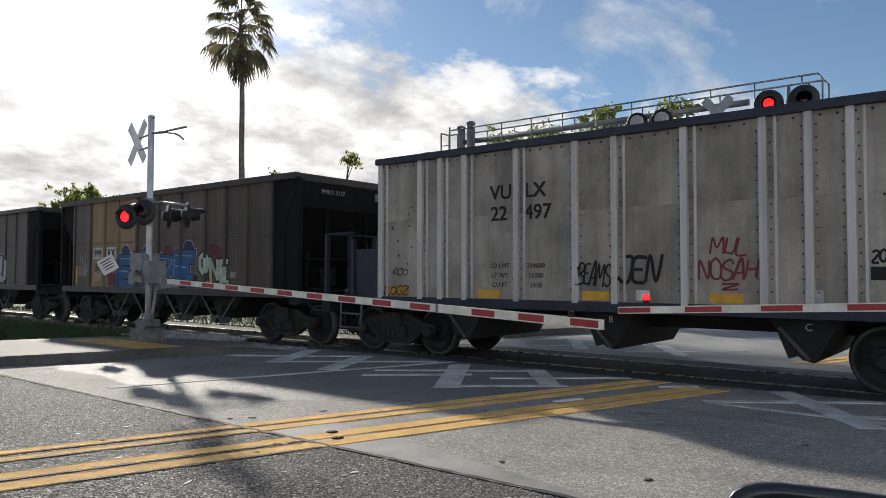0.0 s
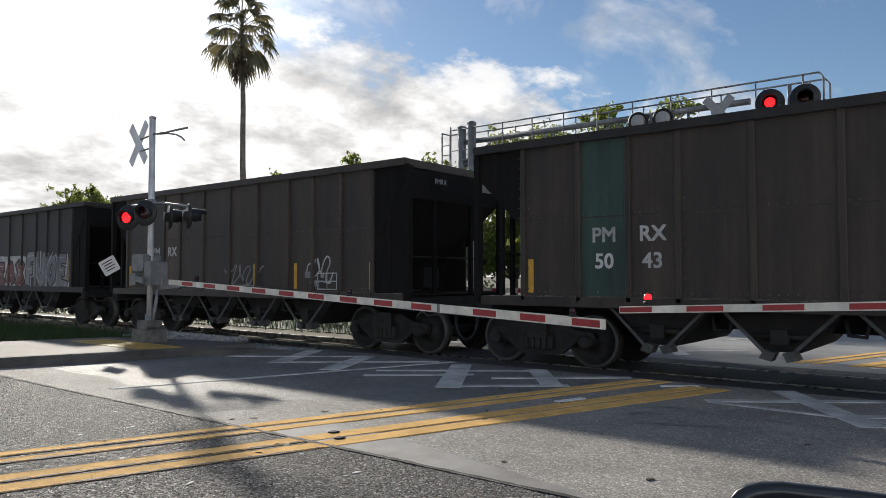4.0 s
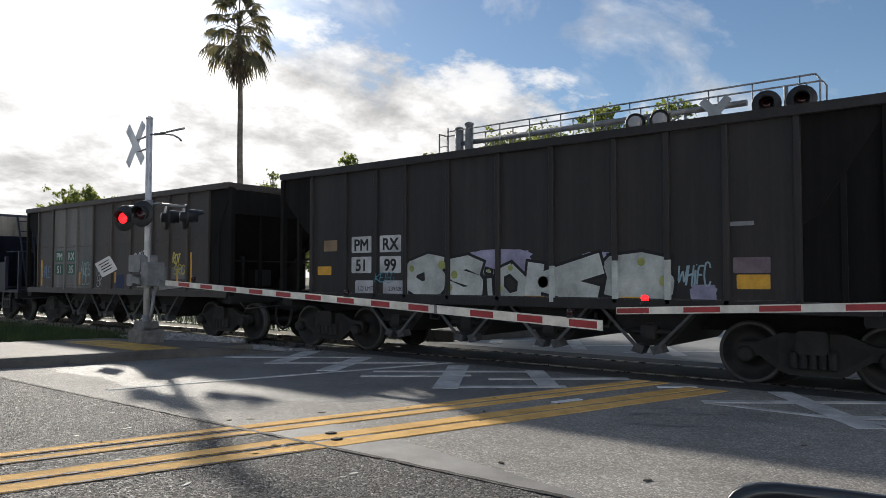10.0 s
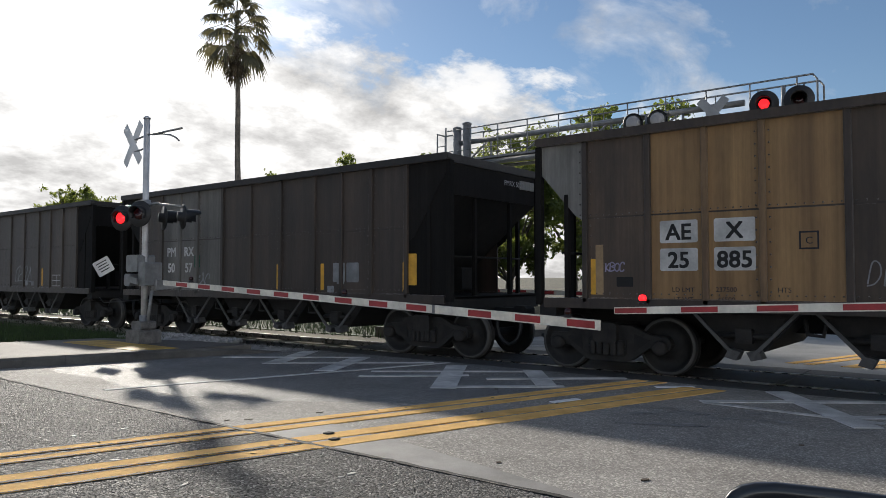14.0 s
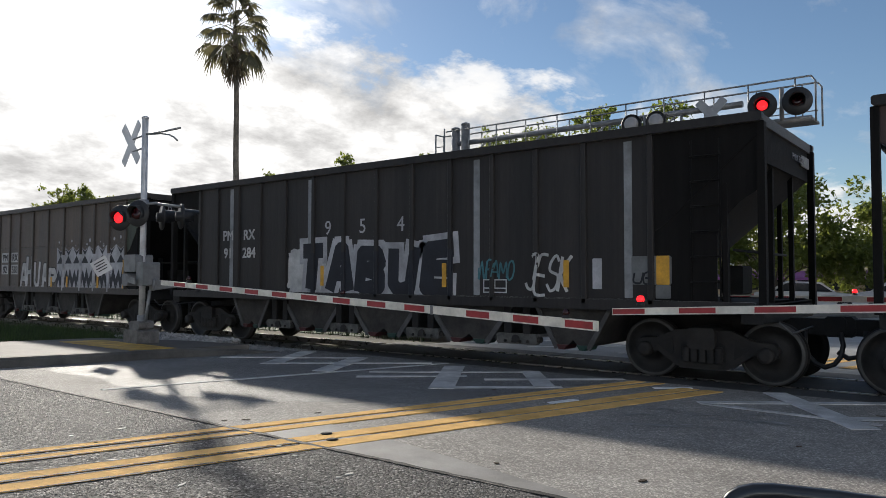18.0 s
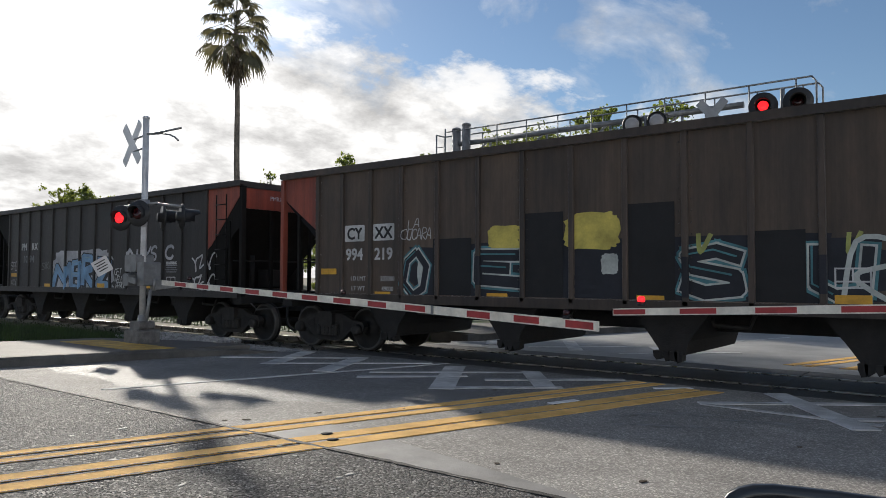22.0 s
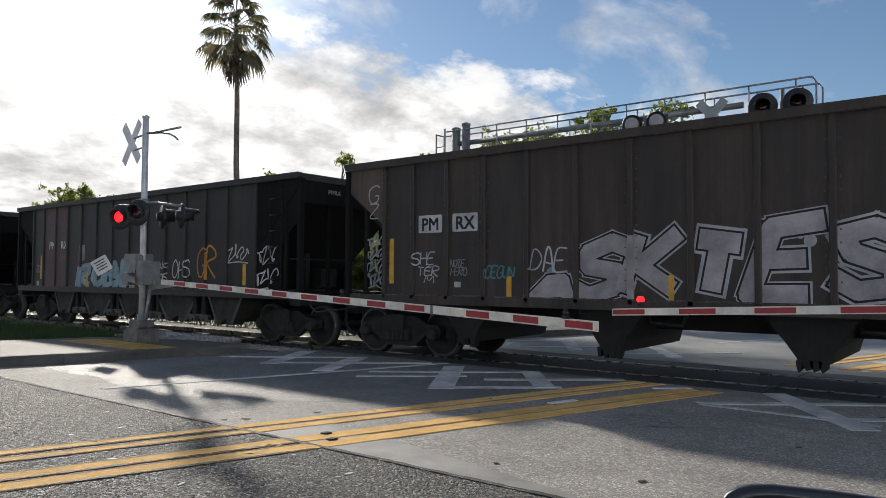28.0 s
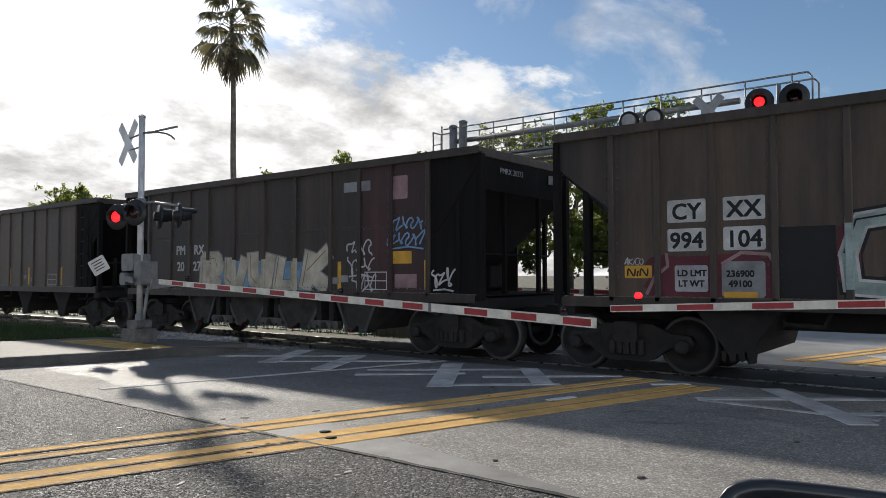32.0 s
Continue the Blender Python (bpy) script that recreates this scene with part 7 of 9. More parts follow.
def reflectors(car, L, kind):
    xs = (-4.75, 0.9, 2.35, 4.66) if kind == "up" else (-L / 2 + 1.6, -L * 0.2, L * 0.03, L * 0.22, L / 2 - 1.5)
    for x in xs:
        if kind == "up":
            tab(car, x + 0.05, 1.56, 0.1, 0.56, "refl", "reflector")
        else:
            tab(car, x, 1.3, 0.46, 0.12, "refl", "reflector")


def dress(k, c, L):
    global RIB_X
    RIB_X = rib_places(L)
    if k in (0, 10, 13):
        n1, n2 = {0: ("22", "497"), 10: ("023", "741"), 13: ("22", "482")}[k]
        for t, x, z in (("VU", -1.82, 3.02), ("LX", -1.13, 3.02), (n1, -1.86, 2.65), (n2, -1.08, 2.65)):
            words(c, t, x, z, 0.25, "black", 0.004, y=-1.5725)
        for i, (a, b) in enumerate((("LD LMT", "234600"), ("LT WT", "51200"), ("CU FT", "2430"))):
            words(c, a, -1.84, 1.74 - 0.165 * i, 0.085, "black", 0.002, y=-1.5745)
            words(c, b, -1.12, 1.74 - 0.165 * i, 0.085, "black", 0.002, y=-1.5745)
        for x in (-2.08, -0.03, 1.98) if k != 10 else (-2.15, 1.0, 4.15):
            tab(c, x, 1.25 if k != 10 else 1.3, 0.46, 0.14 if x < 4 else 0.26, "refl", "reflector", y=-0.012)
        for x, z in ((0.75, 1.27), (3.1, 1.3)):
            tab(c, x, z, 0.22, 0.16, "white", "sticker", y=-0.012)
        if k == 0:
            scrawl(c, "BEAMS", -0.32, 0.24, 1.41, 1.75, "black", 0.03), scrawl(c, "JEN", 0.37, 1.04, 1.45, 1.87, "black", 0.05)
            scrawl(c, "MUL", 1.75, 2.29, 1.86, 2.11, "red", 0.03), scrawl(c, "NOSAH", 1.6, 2.41, 1.51, 1.81, "red", 0.032), scrawl(c, "Z", 1.91, 2.17, 1.37, 1.46, "red", 0.028)
            tab(c, -4.24, 1.27, 0.62, 0.17, "orange", "graffiti_patch"), scrawl(c, "LOGZ", -4.55, -3.93, 1.19, 1.36, "black", 0.022), scrawl(c, "KDO", -4.33, -3.94, 1.57, 1.7, "black", 0.018)
            scrawl(c, "206", 3.76, 4.02, 1.74, 1.9, "black", 0.03), tab(c, 3.88, 1.6, 0.27, 0.17, "black", "graffiti_patch")
        if k == 13:
            scrawl(c, "G", -0.29, 0.2, 1.3, 1.8, "black", 0.03), ribbon_line(c, throw_up(-0.3, 0.22, 1.2, 1.86, 2, 5), "black", 0.03), ribbon_line(c, throw_up(0.5, 2.55, 1.24, 2.02, 5, 8), "black", 0.032), scrawl(c, "GES", 0.6, 2.3, 1.42, 1.86, "black", 0.03)
        if k == 10:
            stencil(c, 3.75, 1.62, "black")
            tab(c, 4.35, 1.6, 0.2, 0.26, "white", "sticker", y=-0.012)
        for o in c.children:
            if o.name.startswith(("graffiti", "stencil")):
                o.location.y -= 0.012
        return
    G = {
        1: ("PM", "RX", "51", "37", "black", "white", "tan"), 2: ("PM", "RX", "51", "56", "black", "white", "tan"), 3: ("PM", "RX", "52", "19", "black", "white", "tan"), 4: ("PM", "RX", "50", "43", "white", "none", None),
        5: ("PM", "RX", "", "", "white", "none", None), 6: ("PM", "RX", "7081", "", "black", "white", "cream"), 7: ("PM", "RX", "50", "55", "white", "none", None), 8: ("PM", "RX", "92", "134", "black", "yellow", "tan"),
        9: ("PM", "RX", "50", "46", "white", "none", None), 11: ("PM", "RX", "51", "99", "black", "white", None), 12: ("PM", "RX", "51", "35", "white", "green", None), 14: ("PM", "RX", "92", "318", "black", "white", None),
        15: ("AE", "X", "25", "885", "black", "white", None), 16: ("PM", "RX", "50", "57", "white", "none", None), 18: ("PM", "RX", "92", "153", "black", "tan", None), 20: ("PM", "RX", "91", "284", "white", "none", None),
        21: ("PM", "RX", "92", "583", "black", "white", None), 22: ("PM", "RX", "20", "378", "black", "silver", None), 23: ("CY", "XX", "83", "421", "black", "white", None), 24: ("CY", "XX", "", "", "black", "white", None),
        25: ("PM", "RX", "", "", "white", "none", None), 26: ("PM", "RX", "", "", "black", "white", None), 27: ("PM", "RX", "", "", "white", "none", None), 30: ("PM", "RX", "", "", "black", "white", None),
        31: ("PM", "RX", "", "", "white", "none", None), 32: ("PM", "RX", "92", "616", "black", "white", None), 33: ("KG", "LX", "", "", "white", "none", None), 34: ("CY", "XX", "994", "104", "black", "white", None), 35: ("PM", "RX", "20", "273", "white", "none", None),
    }.get(k)
    if G:
        marks(c, *G[:4], L, G[4], G[5], G[6], *{22: (-0.15, 0.14), 23: (-0.62, 0.1), 24: (-0.06, -0.1), 26: (0.0, -0.05), 27: (0.4, -0.02), 31: (0.16, -0.03), 33: (0.14, -0.04), 34: (0.02, -0.07), 15: (0.02, 0.01)}.get(k, (0.0, 0.0)))
        me = text_mesh(f"{G[0]}{G[1]} {G[2]}{G[3]}", 0.15, 0.001, 0.002)
        part("end_lettering", me, INK["silver"], c, "", Matrix.Translation((L / 2 + 0.012, -0.55 if k % 2 else 0.6, 3.42)) @ pose(0, 0, 0, 0, 0, 90))
    if k in (25, 31, 33, 27):
        words(c, {25: "10 94", 31: "91 104", 33: "91 043", 27: ""}[k], -4.5 if k == 25 else -4.28, 2.14, 0.22, "grey" if k == 25 else "dim", 0.006, 1.25)
    single = k in (9, 11, 12, 18, 19, 20, 21, 22, 23, 24, 25, 26, 27, 30, 31, 32, 33, 34)
    if not single:
        reflectors(c, L, "flat" if k == 28 else "up")
    rng = random.Random(100 + k)
    for _ in range(0 if single else 2):
        tab(c, rng.uniform(0.5, L * 0.3), rng.uniform(1.3, 1.6), 0.2, 0.14, "grey", "sticker")
    if k not in (2, 3, 6, 7, 9, 11, 12, 14, 15, 16, 18, 19, 20, 21, 22, 23, 24, 25, 26, 27, 30, 31, 32, 33, 34, 1):
        stencil(c, 4.08 if L > 13 else 3.42, 1.45)
    if k == 1:
        disc(c, -1.4, -0.87, 1.78, 2.33, "maroon"), disc(c, 0.17, 0.71, 1.7, 2.38, "maroon"), disc(c, -2.78, -2.17, 1.13, 2.05, "maroon"), disc(c, 1.91, 2.95, 1.69, 2.33, "maroon")
        disc(c, -2, -1.53, 2, 2.41, "navy", "silver"), disc(c, -0.87, -0.35, 1.91, 2.38, "navy", "silver"), disc(c, 1.13, 1.65, 1.93, 2.45, "navy", "silver")
        letters(c, (("E", -2.32, -1.15, 1.04, 2.25), ("R", -1.16, 0.07, 1.06, 2.19), ("Z", 0, 0.86, 1.18, 2.17), ("E", 0.65, 1.81, 1.21, 2.2)), "blue", "black", L, fat=0.44, edge=0.03, slant=0.0, inner="ice", halo="blush")
        letters(c, (("O", 1.84, 2.34, 1.53, 2.2), ("N", 2.31, 2.74, 1.39, 2.05), ("E", 2.75, 3.18, 1.3, 2)), "pale", "black", L, fat=0.42, edge=0.04, slant=0.0)
        scrawl(c, "HUL", -4.48, -3.98, 1.89, 2.17, "silver", 0.02), scrawl(c, "NOSAH", -4.55, -3.98, 1.53, 1.85, "silver", 0.02), scrawl(c, "004", -3.57, -3.16, 1.41, 1.63, "white", 0.025)
    if k == 2:
        letters(c, (("M", -1.12, 0.49, 1.17, 2.35), ("E", 0.51, 1.55, 1.22, 2.44), ("L", 1.64, 2.45, 1.3, 2.32), ("L", 2.45, 3.12, 1.31, 2.32)), "silver", "black", L, fat=0.3, edge=0.07, slant=0.12, halo="silver", shade="black", inner="white")
        disc(c, 1.45, 1.68, 1.66, 1.91, "silver"), scrawl(c, "DOS", -2.05, -1.33, 1.51, 2.09, "gold", 0.035), scrawl(c, "LP", -0.76, -0.53, 1.17, 1.39, "teal", 0.03)
        tab(c, -1.24, 1.38, 0.13, 0.43, "refl", "reflector")
    if k == 3:
        scrawl(c, "SATON", -0.95, -0.17, 1.67, 1.88, "cyan", 0.045), scrawl(c, "MUL", -0.85, -0.33, 1.43, 1.66, "celadon", 0.035), scrawl(c, "O", -0.67, -0.52, 1.91, 2.05, "celadon", 0.03)
        scrawl(c, "MUH", 0.2, 0.87, 2.04, 2.36, "dim", 0.05), scrawl(c, "NOSAR", 0.14, 0.95, 1.66, 1.99, "dim", 0.05)
        frame_box(c, -1.7, -1.46, 1.9, 2.14, "ink", "C")
    if k == 4:
        for x in (2.9, 3.3):
            tab(c, x, 1.6, 0.35, 0.36, "grey", "sticker")
        tag(c, 4.3, 1.55, 0.55, 0.35, "white", 41)
        tag(c, 5.0, 1.5, 0.3, 0.3, "grey", 42)
    if k == 5:
        tag(c, 0.5, 1.6, 1.4, 0.5, "grey", 51), tag(c, 3.2, 1.7, 0.7, 0.5, "white", 52)
    if k == 6:
        small_print(c, -3.3, 1.56, "black", "white")
        cloud(c, -2.2, 1.7, 1.12, 2.3, "white", 61)
        sprayed(c, "LEAX", -1.9, 1.25, 1.16, 2.15, "dim", "black", L, 62, 0.06, "white", 0.36, 0.08, "white", wob=1.6)
        sprayed(c, "FUOE", 1.35, 4.5, 1.15, 2.4, "steel", "black", L, 63, 0.05, "white", 0.38, 0.05, "silver", wob=1.9)
        cloud(c, 3.5, 4.6, 1.3, 2.2, "tan", 65)
        tab(c, -4.06, 2.21, 0.48, 0.18, "tan"), scrawl(c, "UHAUL", -4.45, -3.8, 1.84, 2.1, "silver", 0.022), tab(c, -4.32, 1.52, 0.2, 0.16, "red", "sticker"), tab(c, -3.21, 1.29, 0.44, 0.11, "refl", "reflector")
    if k == 7:
        cloud(c, 3.7, 4.75, 1.15, 2.2, "green", 71), cloud(c, 0.8, 4.3, 1.9, 2.42, "teal", 75)
        for a, b in ((1.085, 2.105), (2.195, 2.935), (3.025, 3.785), (3.875, 4.3)):
            tab(c, (a + b) / 2, 1.78, b - a, 1.16, "tan", "painted_patch", -0.0012)
            tag(c, (a + b) / 2, 1.7, 0.4, 0.6, "cream", int(a * 90), 2, 0.03)
        cloud(c, -1.9, 0.9, 1.15, 2.3, "pink", 72)
        sprayed(c, "CKES", -1.5, 1.5, 1.16, 2.35, "cyan", "black", L, 73, 0.07, "black", 0.4, 0.12, None, "navy", wob=1.9)
        tab(c, 4.5, 1.6, 0.3, 0.5, "refl", "reflector")
        tag(c, -4.4, 1.9, 0.5, 0.3, "white", 74)
    if k == 8:
        tab(c, 1.65, 1.42, 0.5, 0.36, "white"), tab(c, 1.62, 1.82, 0.32, 0.36, "black"), stencil(c, 1.65, 1.42, "black")
        for i in range(6):
            tab(c, 4.1 + 0.12 * i, 1.95 + 0.09 * i, 0.04, 0.04, "black", "bolt")
    if k == 9:
        letters(c, (("J", -2.93, -1.7, 1.15, 2.02), ("U", -1.63, -0.61, 1.17, 1.96), ("X", -0.63, 0.72, 1.21, 2)), "plum", "white", L, fat=0.36, edge=0.03, inner="maroon")
        letters(c, (("A", 0.67, 1.57, 1.12, 2.08), ("U", 1.43, 2.14, 1.06, 2.11), ("R", 2.07, 2.62, 1.05, 2.17), ("T", 2.6, 3.22, 1.05, 2.14), ("S", 3.08, 3.75, 1.07, 2.03)), "mauve", "white", L, fat=0.36, edge=0.03, shade="black", halo="maroon", inner="lilac", wob=1.6)
        scrawl(c, "SINER", 3.8, 4.16, 1.57, 1.77, "white", 0.02), scrawl(c, "BOI", 3.84, 4.15, 1.32, 1.55, "white", 0.02), tab(c, 4.3, 1.64, 0.37, 0.46, "steel", "patch"), tab(c, 4.56, 1.6, 0.15, 0.9, "refl", "reflector"), tag(c, -4.1, 1.85, 0.5, 0.5, "sky", 93, 2)
    if k == 11:
        cloud(c, -0.65, 0.65, 1.59, 2.04, "lilac", 111), cloud(c, 1.57, 2.13, 1.66, 1.95, "lilac", 112), cloud(c, 3.31, 3.69, 1.2, 1.45, "lilac", 113)
        letters(c, (("G", -2.21, -1.19, 1.17, 1.97), ("S", -1.23, -0.3, 1.08, 1.94), ("I", -0.37, -0.07, 1.08, 1.74), ("O", -0.12, 0.58, 1.07, 1.83), ("K", 0.55, 1.99, 1.07, 1.97), ("S", 1.9, 3.15, 1.14, 1.98)), "bone", "black", L, fat=0.42, edge=0.05, slant=0.0, dots="moss")
        scrawl(c, "WHIFC", 3.13, 3.61, 1.45, 1.74, "ice", 0.028), scrawl(c, "KETEG", -2.93, -2.45, 1.46, 1.64, "cyan", 0.018)
        tab(c, 4.16, 1.72, 0.49, 0.22, "mauve", "patch"), tab(c, 4.18, 1.49, 0.44, 0.2, "refl", "reflector"), tab(c, 4, 2.3, 0.4, 0.06, "grey", "patch"), tab(c, -4.45, 1.69, 0.42, 0.18, "refl", "reflector"), tab(c, -4.27, 2.21, 0.4, 0.23, "tan")
        for x, z in ((-1.94, 1.17), (0.69, 1.19), (2.44, 1.2)):
            tab(c, x, z, 0.4, 0.11, "refl", "reflector", -0.008)
        small_print(c, -3.23, 1.33, "black", "silver")
    if k == 12:
        tab(c, -4.63, 1.69, 0.12, 0.84, "refl", "reflector"), tab(c, 0.17, 1.55, 0.08, 0.30, "refl", "reflector"), tab(c, 2.35, 1.50, 0.11, 0.41, "refl", "reflector")
        cloud(c, -1.92, -1.41, 1.48, 2.09, "fern", 121), scrawl(c, "ACES", -1.89, -1.3, 1.63, 1.98, "celadon", 0.028), scrawl(c, "UC", -1.83, -1.34, 1.33, 1.63, "celadon", 0.024)
        scrawl(c, "MKI", -0.9, -0.46, 1.6, 1.96, "silver", 0.026), scrawl(c, "ER", -0.86, -0.59, 1.29, 1.6, "silver", 0.026), cloud(c, 0.2, 0.69, 1.17, 1.63, "navy", 122)
        scrawl(c, "SAV", 1.15, 1.8, 1.75, 2.2, "white", 0.04), scrawl(c, "LW", 1.57, 1.96, 1.37, 1.94, "white", 0.035), disc(c, 1.58, 1.64, 2.22, 2.29, "white"), disc(c, 1.66, 1.74, 2.23, 2.3, "white")
        scrawl(c, "ROT", 3.16, 3.5, 1.89, 2.17, "yellow", 0.04), scrawl(c, "SRO", 3.21, 3.75, 1.62, 1.87, "yellow", 0.035)
        tab(c, 2.67, 1.61, 0.45, 0.42, "slate", "sticker"), tab(c, 3.41, 1.66, 0.62, 0.32, "slate", "sticker"), scrawl(c, "HALE", -4.53, -3.98, 1.56, 1.9, "sky", 0.022)
        frame_box(c, 1.39, 1.83, 1.19, 1.48, "white", ""), tab(c, -1.99, 1.52, 0.1, 0.38, "refl", "reflector"), tab(c, 3.99, 1.75, 0.07, 0.88, "refl", "reflector"), tab(c, 3.37, 1.6, 0.08, 0.33, "refl", "reflector")
    if k == 14:
        tag(c, 2.4, 1.75, 0.9, 0.3, "white", 144), tag(c, 3.6, 1.85, 0.7, 0.4, "white", 145), tab(c, 4.3, 1.6, 0.5, 0.5, "grey", "sticker")
        scrawl(c, "LOGZ", -2.04, -1.17, 1.76, 2.16, "black", 0.06), scrawl(c, "Z", -1.98, -1.4, 1.66, 1.79, "black", 0.05), scrawl(c, "GEK", -0.9, -0.11, 1.75, 2.1, "white", 0.05), scrawl(c, "OSK", -0.87, -0.09, 1.38, 1.73, "white", 0.045)
        scrawl(c, "SEVENS", 0.11, 1.24, 1.58, 1.94, "black", 0.055), scrawl(c, "V", 0.37, 0.85, 1.35, 1.57, "black", 0.04)
        tab(c, -4.27, 3.16, 0.74, 1.32, "grey", "patch"), tab(c, -4.5, 2.07, 0.26, 0.39, "silver", "patch"), tab(c, -4.29, 1.22, 0.43, 0.18, "yellow"), scrawl(c, "LOGZ", -4.49, -4.09, 1.15, 1.3, "black", 0.018)
        tab(c, -3.3, 1.54, 0.3, 0.19, "black"), tab(c, -3.26, 1.28, 0.38, 0.27, "white"), tab(c, -2.6, 1.3, 0.42, 0.26, "mauve"), tab(c, -1.62, 1.21, 0.43, 0.06, "refl", "reflector"), tab(c, -0.53, 1.26, 0.56, 0.07, "tan", "sticker"), tab(c, 0.31, 1.41, 0.11, 0.15, "grey", "sticker")
        words(c, "LD LMT", -3.26, 1.35, 0.08, "black", 0.002), words(c, "LT WT", -3.26, 1.21, 0.08, "black", 0.002)
        words(c, "ROTARY", -5.28, 3.46, 0.12, "white", 0.002, 0.8), words(c, "END", -5.28, 3.28, 0.12, "white", 0.002, 0.8)
    if k == 15:
        scrawl(c, "KBOC", -4.5, -4.18, 1.64, 1.77, "lilac", 0.02), frame_box(c, -1.72, -1.48, 1.92, 2.16, "ink", "C"), scrawl(c, "DI", -0.93, -0.7, 1.44, 1.74, "grey", 0.02)
        words(c, "LD LMT", -3.28, 1.37, 0.07, "ink", 0.002), words(c, "237500", -2.67, 1.38, 0.07, "ink", 0.002), words(c, "LT WT", -3.28, 1.23, 0.07, "ink", 0.002), words(c, "46500", -2.67, 1.24, 0.07, "ink", 0.002), words(c, "HTS", -1.91, 1.38, 0.07, "ink", 0.002)
        tab(c, -4.6, 1.67, 0.13, 0.78, "tan", "reflector"), tab(c, -4.18, 1.48, 0.27, 0.15, "black")
    if k == 16:
        for x in (2.9, 3.3):
            tab(c, x, 1.65, 0.35, 0.4, "grey", "sticker")
        tab(c, 4.9, 1.7, 0.22, 0.6, "refl", "reflector"), tab(c, -2.2, 1.95, 0.25, 0.3, "green"), tag(c, -2.0, 1.5, 0.6, 0.3, "grey", 161)
    if k == 17:
        tag(c, 1.0, 1.7, 1.2, 0.5, "grey", 171)
    if k == 18:
        tab(c, -4.00, 1.70, 0.11, 0.78, "refl", "reflector"), tab(c, 1.18, 1.45, 0.09, 0.30, "refl", "reflector")
        cloud(c, -1.06, 0.01, 2.13, 2.47, "silver", 181), cloud(c, -2.57, -1.99, 1.93, 2.33, "silver", 182)
        letters(c, (("H", -2.46, -1.11, 1.14, 2.27), ("8", -1.01, 0.04, 1.19, 2.25)), "white", "black", L, fat=0.36, edge=0.11, slant=0.03, halo="silver", wob=0.4)
        letters(c, (("G", 0.15, 0.45, 1.86, 2.16), ("U", 0.33, 0.59, 1.7, 2), ("R", 0.52, 0.82, 1.54, 1.83), ("O", 0.46, 0.86, 1.32, 1.6)), "white", "grey", L, fat=0.3, edge=0.012, slant=0.2)
        scrawl(c, "H", -4.75, -4.44, 1.59, 1.9, "white", 0.045), scrawl(c, "8", -4.69, -4.38, 1.26, 1.58, "white", 0.045), scrawl(c, "TOITH", -3.74, -3.14, 1.27, 1.63, "black", 0.03)
    if k == 19:
        tab(c, -1.63, 1.42, 0.10, 0.33, "refl", "reflector", -0.012), tab(c, 1.20, 1.41, 0.10, 0.45, "refl", "reflector", -0.012), tab(c, 4.11, 1.42, 0.09, 0.42, "refl", "reflector")
        words(c, "PMRX", -5.45, 2.43, 0.16, "white"), words(c, "46 05", -5.15, 2.08, 0.2, "grey")
        sprayed(c, "DAFUCK!", -3.38, 1.95, 1.13, 2.28, "ink", "white", L, 191, 0.07, None, 0.36, 0.02, halo="silver", wob=0.8)
        scrawl(c, "MOST", 4.14, 4.84, 2.03, 2.3, "white", 0.032), scrawl(c, "FRESH", 4.06, 4.81, 1.78, 2.04, "white", 0.032), scrawl(c, "138", 4.25, 4.77, 1.47, 1.78, "white", 0.032), scrawl(c, "S", 4.31, 4.64, 1.35, 1.47, "silver", 0.025)
        scrawl(c, "JEZOUS", 5, 5.9, 1.71, 2.12, "silver", 0.028), scrawl(c, "STICKER", 3.07, 3.69, 1.22, 1.42, "grey", 0.022), scrawl(c, "K", 3.19, 3.49, 1.62, 1.83, "celadon", 0.025)
        tab(c, 5.81, 1.44, 0.19, 0.44, "refl", "reflector"), tab(c, 5.51, 1.44, 0.4, 0.44, "ink", "patch"), scrawl(c, "SUZ", 6.18, 6.54, 2.92, 3.19, "steel", 0.02)
    if k == 20:
        tab(c, -1.56, 1.59, 0.10, 0.42, "refl", "reflector", -0.012), tab(c, 1.70, 1.60, 0.10, 0.44, "refl", "reflector", -0.012), tab(c, 4.20, 1.62, 0.10, 0.44, "refl", "reflector", -0.012)
        for x, t in ((-1.4, "9"), (-0.39, "5"), (0.63, "4")):
            words(c, t, x, 2.6, 0.3, "silver", -0.004)
        cloud(c, -2.7, -1.4, 1.15, 2.2, "white", 201)
        sprayed(c, "TABUE", -2.3, 2.0, 1.14, 2.25, "ink", "silver", L, 20, 0.12, None, 0.36, 0.05)
        for x in (-4.84, -2.07, 2.31, 5.15):
            tab(c, x + 0.11, 2.45, 0.13, 2.4, "grey", "pale_strip")
        scrawl(c, "JESK", 3.44, 4.28, 1.3, 1.95, "white", 0.055), scrawl(c, "INFAMO", 2.43, 3.21, 1.53, 1.84, "teal", 0.03), tab(c, 4.74, 1.62, 0.16, 0.48, "silver", "patch")
        tab(c, 5.62, 1.67, 0.62, 0.43, "slate", "patch"), tab(c, 5.8, 1.35, 0.23, 0.2, "slate", "patch"), tab(c, 5.8, 1.67, 0.2, 0.43, "refl", "reflector", -0.004), frame_box(c, 2.57, 3.06, 1.29, 1.53, "white", ""), scrawl(c, "UE", 5.34, 5.67, 1.48, 1.63, "ink", 0.03)
